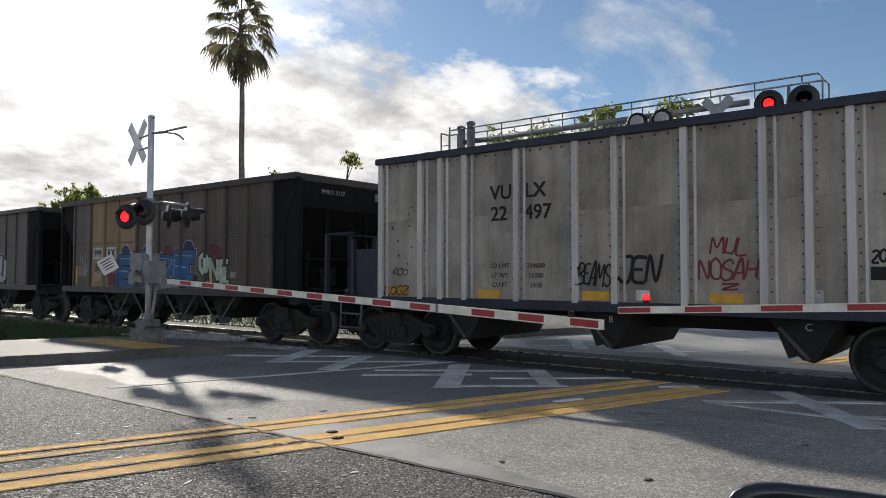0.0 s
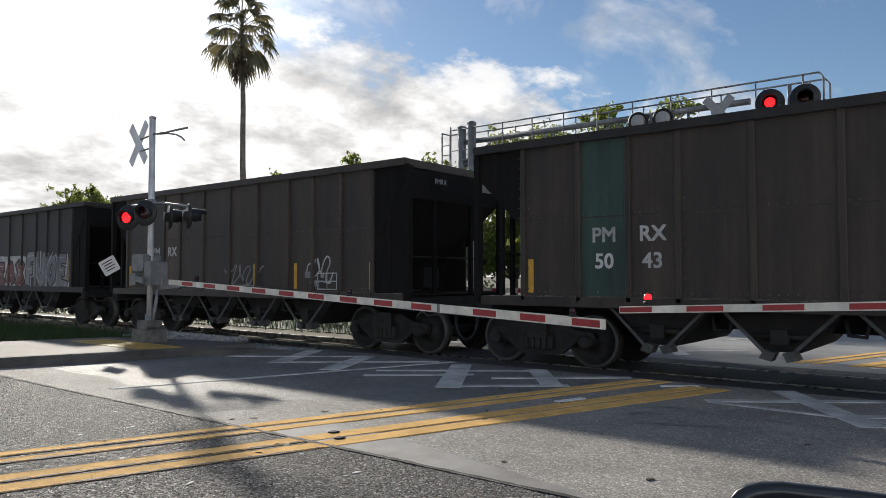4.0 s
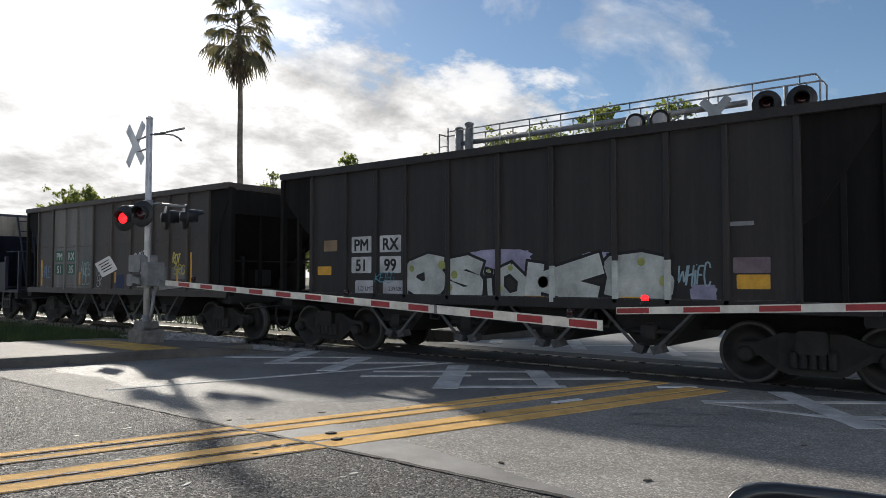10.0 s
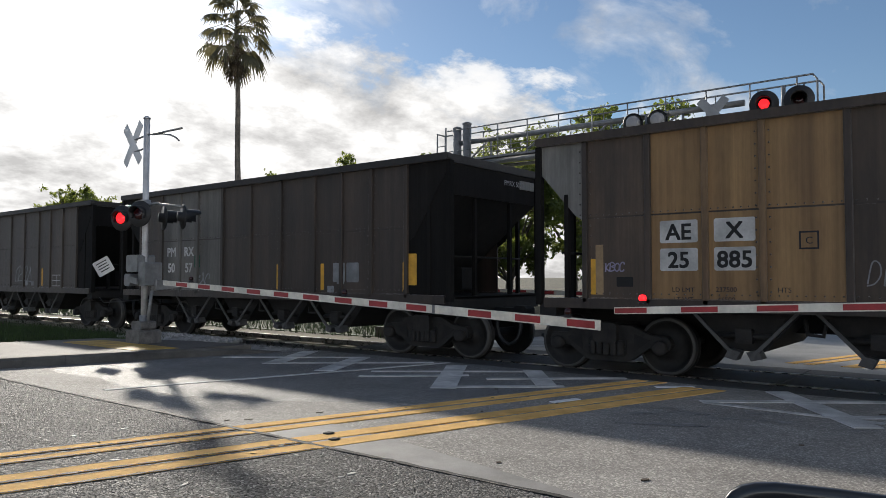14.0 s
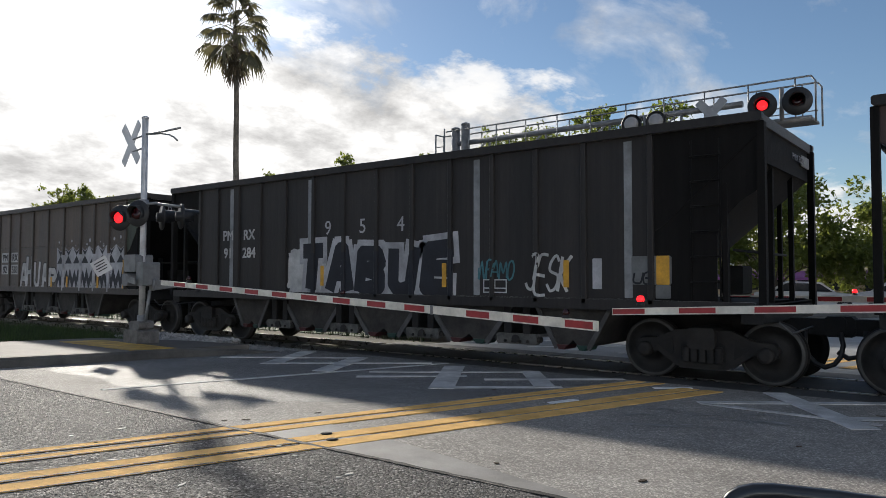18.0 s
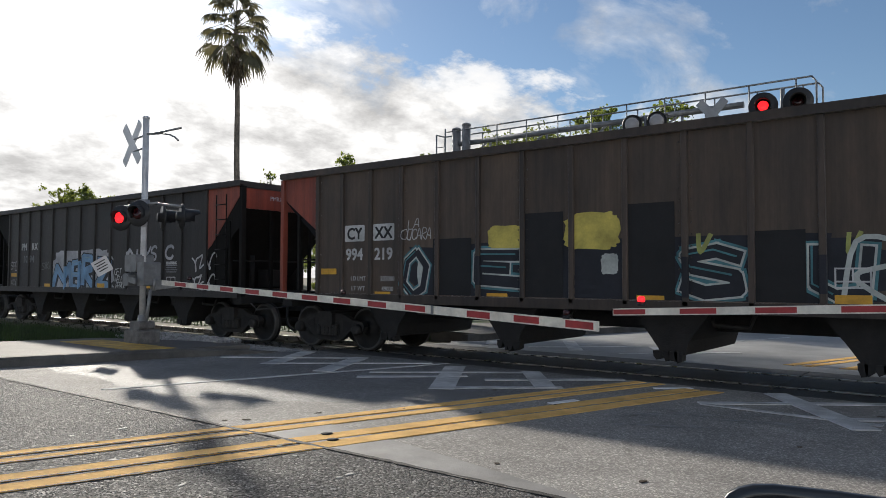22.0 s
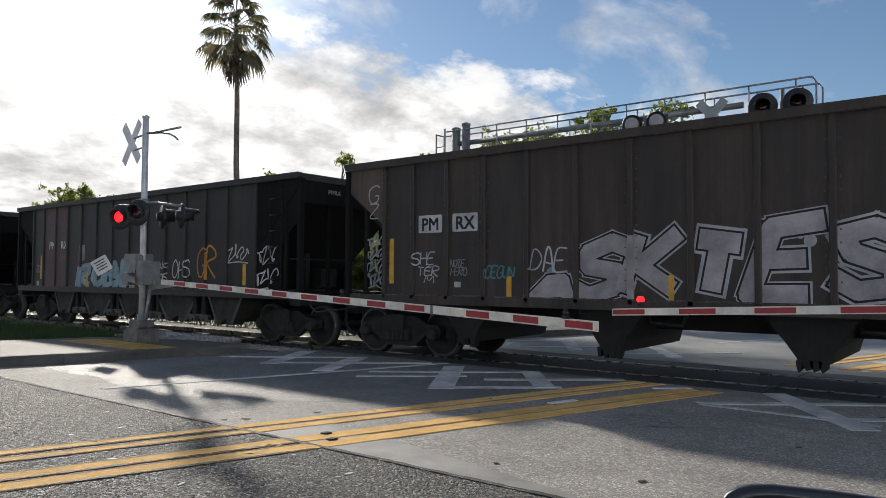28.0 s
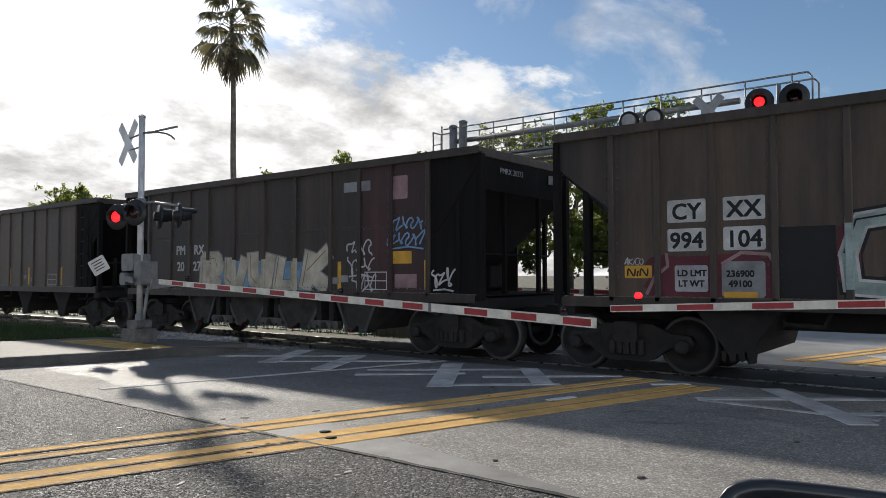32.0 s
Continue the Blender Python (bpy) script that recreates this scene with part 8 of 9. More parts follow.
    if k == 21:
        letters(c, (("A", -2.12, -1.54, 1.12, 2.04), ("H", -1.67, -1.14, 1.15, 2.29), ("U", -1.07, -0.57, 1.18, 2.1), ("A", -0.48, 0.02, 1.15, 1.99), ("P", -0.02, 0.6, 1.17, 1.85)), "white", "black", L, fat=0.46, edge=0.03, slant=0.0, wob=0.5)
        field = (0.56, 4.75, 1.08, 2.48)
        spiked(c, *field, "silver", "ink")
        bubbles(c, 0.58, 4.66, 2.57, "silver", 210, 14, 0.45)
        for x, z in ((0.22, 1.34), (1.28, 1.35), (3.2, 1.41)):
            tab(c, x, z, 0.1, 0.42, "refl", "reflector", -0.012)
        tab(c, 4.67, 1.6, 0.1, 0.86, "refl", "reflector", -0.012)
    if k == 22:
        tab(c, -1.78, 1.74, 0.32, 1.24, "cream", "patch"), tab(c, 4.62, 1.84, 0.29, 1.12, "cream", "patch"), tab(c, 3.54, 3.45, 0.58, 0.19, "grey", "patch"), tab(c, 4.36, 3.35, 0.43, 0.35, "dim", "patch"), tab(c, -0.42, 1.98, 0.67, 0.56, "cream", "patch"), tab(c, -0.09, 1.24, 1.06, 0.33, "cream", "patch"), tab(c, 1.62, 2, 0.58, 0.53, "cream", "patch"), tab(c, 1.47, 1.27, 0.33, 0.34, "cream", "patch")
        for b in ((-1.56, -1.28, 1.19, 2.61), (0.53, 0.85, 1.25, 2.61), (2.51, 2.82, 1.22, 2.63), (3.51, 3.71, 1.97, 2.63), (3.31, 3.58, 1.21, 1.6), (1.64, 1.91, 1.11, 1.43), (-0.34, -0.07, 1.73, 2.21)):
            slabs(c, "graffiti_shade", [[(b[0], b[2]), (b[1], b[2]), (b[1], b[3]), (b[0], b[3] - 0.12)]], "brownish", 0.0026)
        big_letter(c, "P", -1.3, 0.53, 1.08, 2.67), big_letter(c, "A", 0.76, 2.57, 1.09, 2.68), big_letter(c, "N", 2.81, 4.4, 1.21, 2.69)
        for x, z, w in ((-1.64, 1.16, 0.38), (0.56, 1.19, 0.34), (2.66, 1.21, 0.36), (3.54, 1.25, 0.42), (4.27, 2, 0.42)):
            tab(c, x, z, w, 0.13, "refl", "reflector", -0.02)
        scrawl(c, "HSP", -4.62, -4.26, 2.05, 2.21, "white", 0.018), scrawl(c, "JELLY", -4.72, -4.1, 1.6, 1.85, "sky", 0.022), scrawl(c, "SPIZ", -3.87, -3.24, 1.37, 1.77, "silver", 0.022), scrawl(c, "ETNA", -2.98, -2.27, 1.43, 1.76, "silver", 0.022), tab(c, -2.7, 1.34, 0.48, 0.25, "grey", "sticker"), tab(c, -2.32, 1.31, 0.15, 0.14, "white", "sticker"), tab(c, -4.31, 1.96, 0.41, 0.2, "tan", "reflector")
    if k == 23:
        letters(c, (("D", -1.78, -0.82, 1.06, 2.6), ("K", -0.84, 0.68, 1.08, 2.68)), "ink", "white", L, fat=0.36, edge=0.06, slant=0.06, halo="silver", wob=0.7)
        scrawl(c, "MUL", -2.4, -1.91, 2.07, 2.38, "grey", 0.028), scrawl(c, "NOSAH", -2.59, -1.83, 1.76, 2.07, "grey", 0.028), scrawl(c, "NOVUS", -3.43, -2.84, 1.48, 1.75, "lilac", 0.022), scrawl(c, "DX", -3.11, -2.84, 1.23, 1.47, "lilac", 0.02)
        scrawl(c, "WOOKIE", 0.99, 1.75, 1.91, 2.32, "ice", 0.035), scrawl(c, "NOVUS", 1.14, 1.78, 1.25, 1.63, "lilac", 0.03), scrawl(c, "NOVUS", 2.85, 3.47, 1.24, 1.47, "lilac", 0.026), frame_box(c, 3.82, 4.24, 1.49, 1.77, "silver", "")
        scrawl(c, "K", 3.69, 3.81, 1.67, 1.82, "silver", 0.02), scrawl(c, "W", 3.69, 3.82, 1.48, 1.66, "silver", 0.02), scrawl(c, "S", 3.68, 3.81, 1.28, 1.46, "silver", 0.02)
        scrawl(c, "SPZ", -5.05, -4.5, 1.73, 2.04, "silver", 0.02), scrawl(c, "ETNA", -5.01, -4.47, 1.55, 1.7, "silver", 0.018), scrawl(c, "DEATHS", 0.17, 0.52, 1.35, 1.48, "silver", 0.016), scrawl(c, "KNOCK", 0.17, 0.52, 1.2, 1.33, "silver", 0.016)
        tab(c, -5.65, 1.63, 0.22, 0.43, "tan", "patch"), tab(c, -2.54, 1.35, 0.09, 0.43, "refl", "reflector"), tab(c, 1.08, 1.46, 0.11, 0.41, "refl", "reflector"), tab(c, 2.65, 1.4, 0.1, 0.36, "refl", "reflector")
    if k == 24:
        words(c, "994", -4.92, 2.03, 0.235, "white", 0.0045), words(c, "219", -4.12, 2.03, 0.235, "white", 0.0045)
        tab(c, 5.4, 1.35, 0.6, 0.25, "orange", "patch"), scrawl(c, "RE", 3.9, 5.2, 1.2, 2.0, "bone", 0.07)
        cloud(c, -3.73, 4.43, 1.13, 2.2, "ink", 241), cloud(c, -1.66, -0.88, 2.05, 2.46, "yellow", 242), cloud(c, -0.14, 0.82, 2.01, 2.6, "yellow", 244)
        slabs(c, "graffiti_buff", [box_of(-0.87, -0.15, 1.05, 2.64), box_of(0.94, 1.69, 1.18, 2.69), box_of(2.75, 3.44, 1.24, 2.21), box_of(-2.87, -1.99, 1.1, 2.27)], "black", 0.0105)
        letters(c, (("O", -3.64, -2.96, 1.15, 2.11), ("E", -1.97, -0.88, 1.35, 2.11), ("S", 1.69, 2.74, 1.2, 2.11), ("U", 3.46, 4.25, 1.28, 2.09)), "ink", "bone", L, fat=0.3, edge=0.03, slant=0.0, inner="teal", halo="teal")
        disc(c, -3.25, -3.01, 1.31, 2.01, "bone"), cloud(c, -0.02, 0.51, 1.74, 2.21, "steel", 245), cloud(c, -0.07, 0.45, 1.08, 1.71, "steel", 246), cloud(c, 0.45, 0.8, 1.11, 1.71, "moss", 247), cloud(c, 0.51, 0.8, 1.61, 1.94, "bone", 249)
        for i in range(4):
            slabs(c, "graffiti_line", [box_of(-0.05, 0.44, 1.13 + 0.13 * i, 1.13 + 0.15 * i + 0.02)], "ink", 0.0105)
        scrawl(c, "LA", -3.48, -3.19, 2.49, 2.65, "white", 0.02), scrawl(c, "CUCARA", -3.62, -2.9, 2.27, 2.47, "white", 0.02), frame_box(c, 3.77, 4.19, 1.43, 1.7, "white", "")
        for x, z, w in ((-1.44, 1.23, 0.43), (1.31, 1.24, 0.43), (3.98, 1.29, 0.42), (-4.13, 1.22, 0.41), (-5.66, 1.68, 0.46)):
            tab(c, x, z, w, 0.12, "refl", "reflector", -0.012)
        small_print(c, -4.81, 1.54, load="237000", light="49000"), scrawl(c, "V", 3.91, 4.06, 1.88, 2.18, "moss", 0.06), scrawl(c, "V", 1.99, 2.19, 1.91, 2.21, "moss", 0.06)
    if k == 25:
        tag(c, 5.5, 1.7, 0.9, 0.9, "white", 254, 2, 0.045)
        cloud(c, -2.78, 1.13, 1.07, 2.35, "silver", 251), cloud(c, -2.74, 1.05, 1.09, 2.19, "ice", 252)
        letters(c, (("M", -2.72, -1.31, 1.08, 2.07), ("E", -1.48, -0.82, 1.1, 2.17), ("R", -0.86, 0.06, 1.12, 2.19), ("Z", 0.01, 1, 1.14, 2.14)), "sky", "ink", L, fat=0.36, edge=0.035, slant=0.12, shade="ink", inner="ice", wob=1.3)
        scrawl(c, "GET", 1.17, 1.57, 1.61, 1.78, "white", 0.026), scrawl(c, "WELL", 1.19, 1.64, 1.4, 1.58, "white", 0.026), scrawl(c, "FEMUR", 1.25, 1.77, 1.2, 1.38, "white", 0.026)
        scrawl(c, "N", 1.91, 2.43, 2.01, 2.32, "silver", 0.09), scrawl(c, "YS", 2.74, 3.37, 2, 2.36, "silver", 0.07), scrawl(c, "C", 3.77, 4.18, 2.02, 2.37, "silver", 0.09)
        words(c, "WARNING", 4.07, 1.92, 0.075, "white", 0.0025)
        for i in range(4):
            tab(c, 4.07, 1.85 - 0.055 * i, 0.54 - 0.08 * (i % 2), 0.018, "grey", "print_line")
        frame_box(c, 3.86, 4.28, 1.29, 1.56, "white", ""), scrawl(c, "ZEP", 2.92, 3.22, 1.43, 1.6, "grey", 0.02), disc(c, 2.05, 2.49, 1.54, 1.92, "ink", "grey")
        for x, z, w in ((-3.03, 1.27, 0.46), (0.4, 1.3, 0.44), (3.12, 1.31, 0.45), (-5.58, 1.61, 0.48)):
            tab(c, x, z, w, 0.12, "refl", "reflector", -0.012)
        scrawl(c, "SFE", -5.89, -5.34, 1.78, 2.06, "silver", 0.024), scrawl(c, "OCIC", -5.81, -5.35, 1.27, 1.45, "silver", 0.02), scrawl(c, "SIKI", -3.49, -2.86, 1.78, 2.02, "grey", 0.018)
    if k == 26:
        tab(c, 5.6, 1.6, 0.14, 0.5, "refl", "reflector"), scrawl(c, "SWE", 4.9, 5.6, 1.9, 2.4, "white", 0.035)
        cloud(c, -2.66, -1.33, 1.07, 2.23, "sky", 261), cloud(c, -0.95, 0.58, 1.12, 2.42, "sky", 262), cloud(c, 1.01, 1.54, 1.5, 2.02, "sky", 263), cloud(c, 1.19, 2.52, 1.2, 1.64, "sky", 264), cloud(c, -3.48, -2.57, 1.04, 1.61, "sky", 265)
        for b in ((-2.18, -1.96, 2.23, 2.49), (-1.5, -1.27, 2.36, 2.6), (-0.66, -0.4, 2.28, 2.5), (0.24, 0.5, 2.35, 2.55), (1.55, 1.76, 1.85, 2.04), (2.01, 2.14, 1.87, 2.01), (2.29, 2.48, 1.51, 1.7), (-2.93, -2.71, 2.04, 2.25)):
            disc(c, *b, "sky")
        letters(c, (("W", -3.25, -1.79, 1.07, 2.3), ("I", -1.81, -0.89, 1.09, 2.33), ("L", -0.96, 0.55, 1.11, 2.35), ("K", 0.18, 1.77, 1.15, 2.34)), "silver", "black", L, fat=0.4, edge=0.04, slant=0.12, halo="silver", shade="ink", wob=1.3)
        tab(c, 3.22, 2.33, 0.67, 0.75, "white", "patch"), scrawl(c, "JEBO", 3.72, 4.28, 1.79, 2.24, "silver", 0.06), scrawl(c, "DSEN", 3.28, 3.54, 1.42, 1.53, "silver", 0.02), scrawl(c, "CTP", 2.11, 2.31, 1.63, 1.79, "white", 0.022), scrawl(c, "W", 2.1, 2.31, 1.81, 1.95, "white", 0.025)
        frame_box(c, 3.81, 4.15, 1.29, 1.62, "white", "")
        for x, z, w in ((-1.34, 1.25, 0.49), (1.42, 1.26, 0.46), (3.1, 1.34, 0.43)):
            tab(c, x, z, w, 0.13, "refl", "reflector", -0.018)
        tag(c, -4.8, 1.8, 0.3, 0.7, "white", 264, 3), tab(c, -5.5, 1.7, 0.3, 0.4, "refl", "reflector")
    if k == 27:
        scrawl(c, "ESO", 3.9, 4.5, 1.8, 2.25, "white", 0.035), tag(c, 4.9, 1.7, 0.6, 0.7, "sky", 274, 2), tab(c, 5.2, 1.6, 0.12, 0.5, "refl", "reflector")
        cloud(c, -2.72, -1.9, 1.16, 2.12, "pink", 271), cloud(c, 1.96, 2.37, 1.75, 2.17, "pink", 272), cloud(c, 2.9, 3.27, 1.28, 1.97, "pink", 273), cloud(c, 3.27, 3.89, 1.29, 1.79, "dim", 274), cloud(c, 0.26, 0.75, 1.96, 2.19, "tan", 275)
        letters(c, (("A", -2.15, -1.14, 1.08, 2.18), ("N", -1.15, -0.02, 1.08, 2.23), ("K", -0.06, 0.74, 1.19, 2.21), ("O", 0.69, 1.32, 1.23, 2.14), ("L", 1.27, 1.99, 1.22, 2.16), ("S", 1.75, 2.95, 1.23, 1.99)), "steel", "black", L, fat=0.4, edge=0.04, slant=0.05, halo="silver", shade="ink", inner="white", wob=1.7)
        tab(c, -2.46, 2.23, 0.37, 0.49, "grey", "sticker"), scrawl(c, "TMX", -5.61, -4.98, 2.02, 2.26, "white", 0.026), scrawl(c, "JS", 3.67, 4.06, 1.83, 2.25, "white", 0.045), frame_box(c, 2.62, 3.02, 1.27, 1.56, "white", "")
        for x, z in ((-0.65, 1.43), (0.54, 1.46), (3.16, 1.49), (-2.23, 1.48)):
            tab(c, x, z, 0.09, 0.5, "refl", "reflector", -0.012)
        tag(c, 5.6, 2.2, 0.6, 0.6, "white", 275, 2), tag(c, -6.0, 1.8, 0.5, 0.7, "white", 276, 2), words(c, "91", -4.46, 2.1, 0.2, "dim", 0.004), words(c, "039", -3.58, 2.08, 0.2, "dim", 0.004)
    if k == 28:
        sprayed(c, "EMESET", -4.0, 3.2, 1.13, 2.3, "fern", "black", L, 281, 0.05, "white", 0.36, 0.1, "silver", wob=1.9)
        tag(c, 3.6, 2.0, 0.8, 0.6, "white", 282, 2), tag(c, 4.8, 1.8, 0.7, 0.6, "red", 283), tag(c, 5.6, 2.9, 0.9, 0.4, "grey", 284), tab(c, 5.0, 1.75, 0.25, 0.5, "refl", "reflector"), tag(c, -5.0, 1.9, 0.7, 0.6, "white", 285)
    if k == 29:
        tag(c, -5.0, 1.7, 0.8, 0.4, "white", 291), tag(c, -3.9, 1.7, 0.5, 0.5, "white", 292), tab(c, -5.0, 1.45, 0.6, 0.2, "refl", "reflector"), tag(c, -6.2, 3.2, 0.9, 0.6, "orange", 293, 2)
        sprayed(c, "CEMEST", -2.5, 4.0, 1.13, 2.15, "fern", "silver", L, 294, 0.035, "black", 0.36, wob=1.9)
        words(c, "CY", -4.86, 2.55, 0.23, "white", 0.0035), words(c, "XX", -4.15, 2.55, 0.23, "white", 0.0035)
    if k == 30:
        tab(c, 4.4, 2.3, 0.6, 0.9, "grey", "patch"), tag(c, 4.4, 2.2, 0.5, 0.4, "black", 307), tab(c, 5.0, 1.65, 0.14, 0.5, "refl", "reflector"), scrawl(c, "RIOT", 3.1, 3.9, 1.4, 1.9, "silver", 0.03)
        letters(c, (("A", -2.71, -1.82, 1.08, 1.66), ("S", -1.88, -0.97, 1.12, 2.23), ("K", -1.04, -0.12, 1.16, 2.47), ("T", -0.07, 0.77, 1.19, 2.32), ("E", 0.83, 1.77, 1.23, 2.45), ("S", 1.77, 2.73, 1.27, 2.42)), "blush", "black", L, fat=0.42, edge=0.03, slant=0.16, halo="silver", wob=1.7)
        disc(c, 1.4, 1.5, 2.09, 2.19, "silver"), disc(c, 1.49, 1.65, 1.98, 2.15, "silver"), disc(c, -1.33, -1.11, 1.91, 2.1, "silver"), disc(c, -2.38, -2.21, 1.59, 1.73, "ice")
        scrawl(c, "G", -6.45, -6.15, 3.04, 3.36, "silver", 0.025), scrawl(c, "Z", -6.42, -6.15, 2.71, 3, "silver", 0.025), scrawl(c, "SHE", -5.27, -4.74, 1.8, 2.02, "silver", 0.025), scrawl(c, "TER", -5.16, -4.64, 1.58, 1.76, "silver", 0.025), scrawl(c, "M", -5, -4.74, 1.44, 1.58, "silver", 0.02)
        scrawl(c, "NOTE", -4.39, -4.05, 1.74, 1.87, "grey", 0.016), scrawl(c, "HERO", -4.37, -4, 1.59, 1.73, "grey", 0.016), scrawl(c, "CEGUN", -3.6, -3, 1.56, 1.75, "teal", 0.03), scrawl(c, "DAE", -2.69, -2, 1.67, 2.02, "silver", 0.03)
        tab(c, -5.82, 1.87, 0.11, 0.87, "refl", "reflector"), tab(c, -3.12, 1.37, 0.1, 0.44, "refl", "reflector"), tab(c, -0.29, 1.4, 0.08, 0.41, "refl", "reflector", -0.012), tab(c, -4.22, 1.43, 0.14, 0.1, "white", "sticker"), tag(c, -6.25, 1.9, 0.4, 1.0, "grey", 306, 4)
    if k == 31:
        scrawl(c, "OHS", 2.2, 3.0, 1.5, 1.95, "white", 0.035), scrawl(c, "GR", 3.3, 4.1, 1.5, 2.3, "orange", 0.05), tab(c, 5.2, 1.6, 0.12, 0.5, "refl", "reflector")
        cloud(c, -3.12, -2.12, 1.15, 2, "maroon", 311), cloud(c, 0.22, 1.47, 1.24, 1.92, "maroon", 317)
        letters(c, (("R", -3.06, -2.06, 1.15, 1.98), ("O", -2.12, -1.3, 1.17, 1.98), ("B", -1.35, -0.43, 1.19, 2.02), ("E", -0.49, 0.45, 1.21, 2.07)), "ice", "ink", L, fat=0.36, edge=0.04, slant=0.1, inner="celadon", wob=1.6)
        disc(c, 0.49, 0.83, 1.22, 1.53, "ice", "ink"), disc(c, 0.91, 1.31, 1.46, 1.85, "ice", "ink"), scrawl(c, "NYC", 0.91, 1.22, 1.55, 1.8, "ink", 0.028), scrawl(c, "B", 1.3, 1.44, 1.61, 1.77, "ice", 0.022), scrawl(c, "LAC", 1.64, 1.97, 1.77, 1.91, "white", 0.03), scrawl(c, "OHS", 1.61, 1.96, 1.39, 1.64, "white", 0.035)
        slabs(c, "graffiti_beak", [[(0.72, 1.71), (0.93, 1.61), (1, 1.72), (0.9, 1.83)]], "ice", 0.004)
        tab(c, -2.74, 2.25, 0.36, 0.47, "grey", "sticker"), frame_box(c, -5.75, -5.49, 1.66, 1.88, "white", ""), tab(c, -5.68, 1.31, 0.17, 0.15, "silver", "sticker")
        for (x, z), h in (((-5.43, 1.82), 0.75), ((-2.36, 1.43), 0.5), ((0.3, 1.45), 0.5)):
            tab(c, x, z, 0.1, h, "refl", "reflector", -0.012)
        tag(c, 4.9, 2.1, 0.9, 0.4, "white", 313), tag(c, 6.0, 1.8, 0.7, 1.0, "white", 314, 2)
    if k == 32:
        cloud(c, -2.06, -1.47, 1.86, 2.32, "lilac", 321), cloud(c, -1.05, 0.34, 1.83, 2.36, "lilac", 322), cloud(c, -0.84, -0.42, 1.39, 2.18, "lilac", 323), cloud(c, -2.29, -2.1, 1.2, 1.68, "lilac", 324)
        letters(c, (("S", -2.22, -1.44, 1.2, 2.16), ("U", -1.35, -0.53, 1.22, 2.22), ("L", -0.55, 0.02, 1.26, 2.23), ("C", 0.04, 0.69, 1.27, 2.18), ("K", 0.69, 1.43, 1.28, 2.19)), "tan", "white", L, fat=0.44, edge=0.028, slant=0.14, shade="black", halo="black", inner="white", wob=1.2)
        tab(c, -4.61, 1.64, 0.1, 0.87, "refl", "reflector"), tab(c, -1.48, 1.41, 0.09, 0.4, "refl", "reflector", -0.012), tab(c, -3.28, 1.27, 0.36, 0.24, "white"), tab(c, -2.56, 1.42, 0.55, 0.46, "lilac")
        words(c, "LD LMT", -3.29, 1.35, 0.08, "black", 0.002), words(c, "LT WT", -3.29, 1.2, 0.08, "black", 0.002)
        scrawl(c, "JEWS", -3.73, -3.05, 1.36, 1.68, "ink", 0.035), scrawl(c, "ZEBULL", -2.71, -2.24, 1.41, 1.63, "black", 0.03), scrawl(c, "TEAM", -4.54, -3.87, 1.45, 1.84, "ink", 0.025), tag(c, 4.2, 1.95, 0.8, 0.5, "white", 322)
    if k == 33:
        sprayed(c, "QUIPK", 0.1, 4.25, 1.13, 2.25, "ink", "silver", L, 35, 0.035, None, 0.32, 0.03)
        scrawl(c, "SHOT", 4.75, 5.4, 1.75, 2.1, "white", 0.03), scrawl(c, "KIT", 5.55, 6.0, 2.75, 3.1, "white", 0.03), scrawl(c, "GUEZ", 5.4, 6.1, 2.35, 2.7, "white", 0.03), scrawl(c, "RTG", 5.5, 6.0, 1.95, 2.3, "white", 0.03), tab(c, 5.2, 1.55, 0.2, 0.5, "refl", "reflector"), tab(c, 6.35, 2.45, 0.1, 2.3, "grey", "pale_strip"), tab(c, 5.85, 1.5, 0.55, 0.45, "slate", "patch")
        letters(c, (("Q", -4.91, -4.36, 1.2, 1.97), ("U", -4.31, -3.47, 1.22, 1.93), ("E", -3.52, -2.73, 1.22, 2.03), ("A", -2.77, -2.16, 1.22, 2.06), ("R", -2.24, -1.53, 1.22, 2.06)), "ink", "silver", L, fat=0.4, edge=0.035, slant=0.08, shade="black", inner="silver")
        tab(c, -4.69, 1.36, 0.48, 0.33, "slate", "plate", -0.006), tab(c, -3.78, 1.37, 0.85, 0.35, "grey", "plate", -0.006), tab(c, -2.75, 2.25, 0.36, 0.46, "grey", "sticker"), words(c, "LD LMT", -4.69, 1.46, 0.08, "black", 0.002, y=SIDE_Y - 0.012), words(c, "LT WT", -4.68, 1.31, 0.08, "black", 0.002, y=SIDE_Y - 0.012)
        scrawl(c, "GHEZO", -5.9, -5.19, 2.64, 2.92, "silver", 0.02), scrawl(c, "TCO", -5.81, -5.24, 2.45, 2.62, "silver", 0.018), scrawl(c, "SR", -5.77, -5.3, 2.22, 2.42, "silver", 0.02), scrawl(c, "O", -5.56, -5.34, 2.93, 3.03, "silver", 0.014), frame_box(c, -5.5, -5.23, 1.47, 1.67, "white", ""), scrawl(c, "TOUGH", -5.82, -5.5, 1.09, 1.24, "white", 0.018), scrawl(c, "X", -5.47, -5.25, 1.1, 1.27, "silver", 0.014), scrawl(c, "IS", -5.02, -4.79, 1.92, 2.07, "silver", 0.018)
        tab(c, -4.8, 1.74, 0.19, 0.43, "refl", "reflector", -0.012), tab(c, -2.82, 1.71, 0.11, 0.45, "refl", "reflector", -0.012), tab(c, -1.7, 1.64, 0.09, 0.42, "refl", "reflector", -0.012), tab(c, -5.68, 1.36, 0.19, 0.22, "grey", "sticker")
    if k == 34:
        sprayed(c, "TURE", 0.9, 4.4, 1.12, 2.2, "celadon", "white", L, 341, 0.035, "black", 0.32, 0.0, wob=1.7)
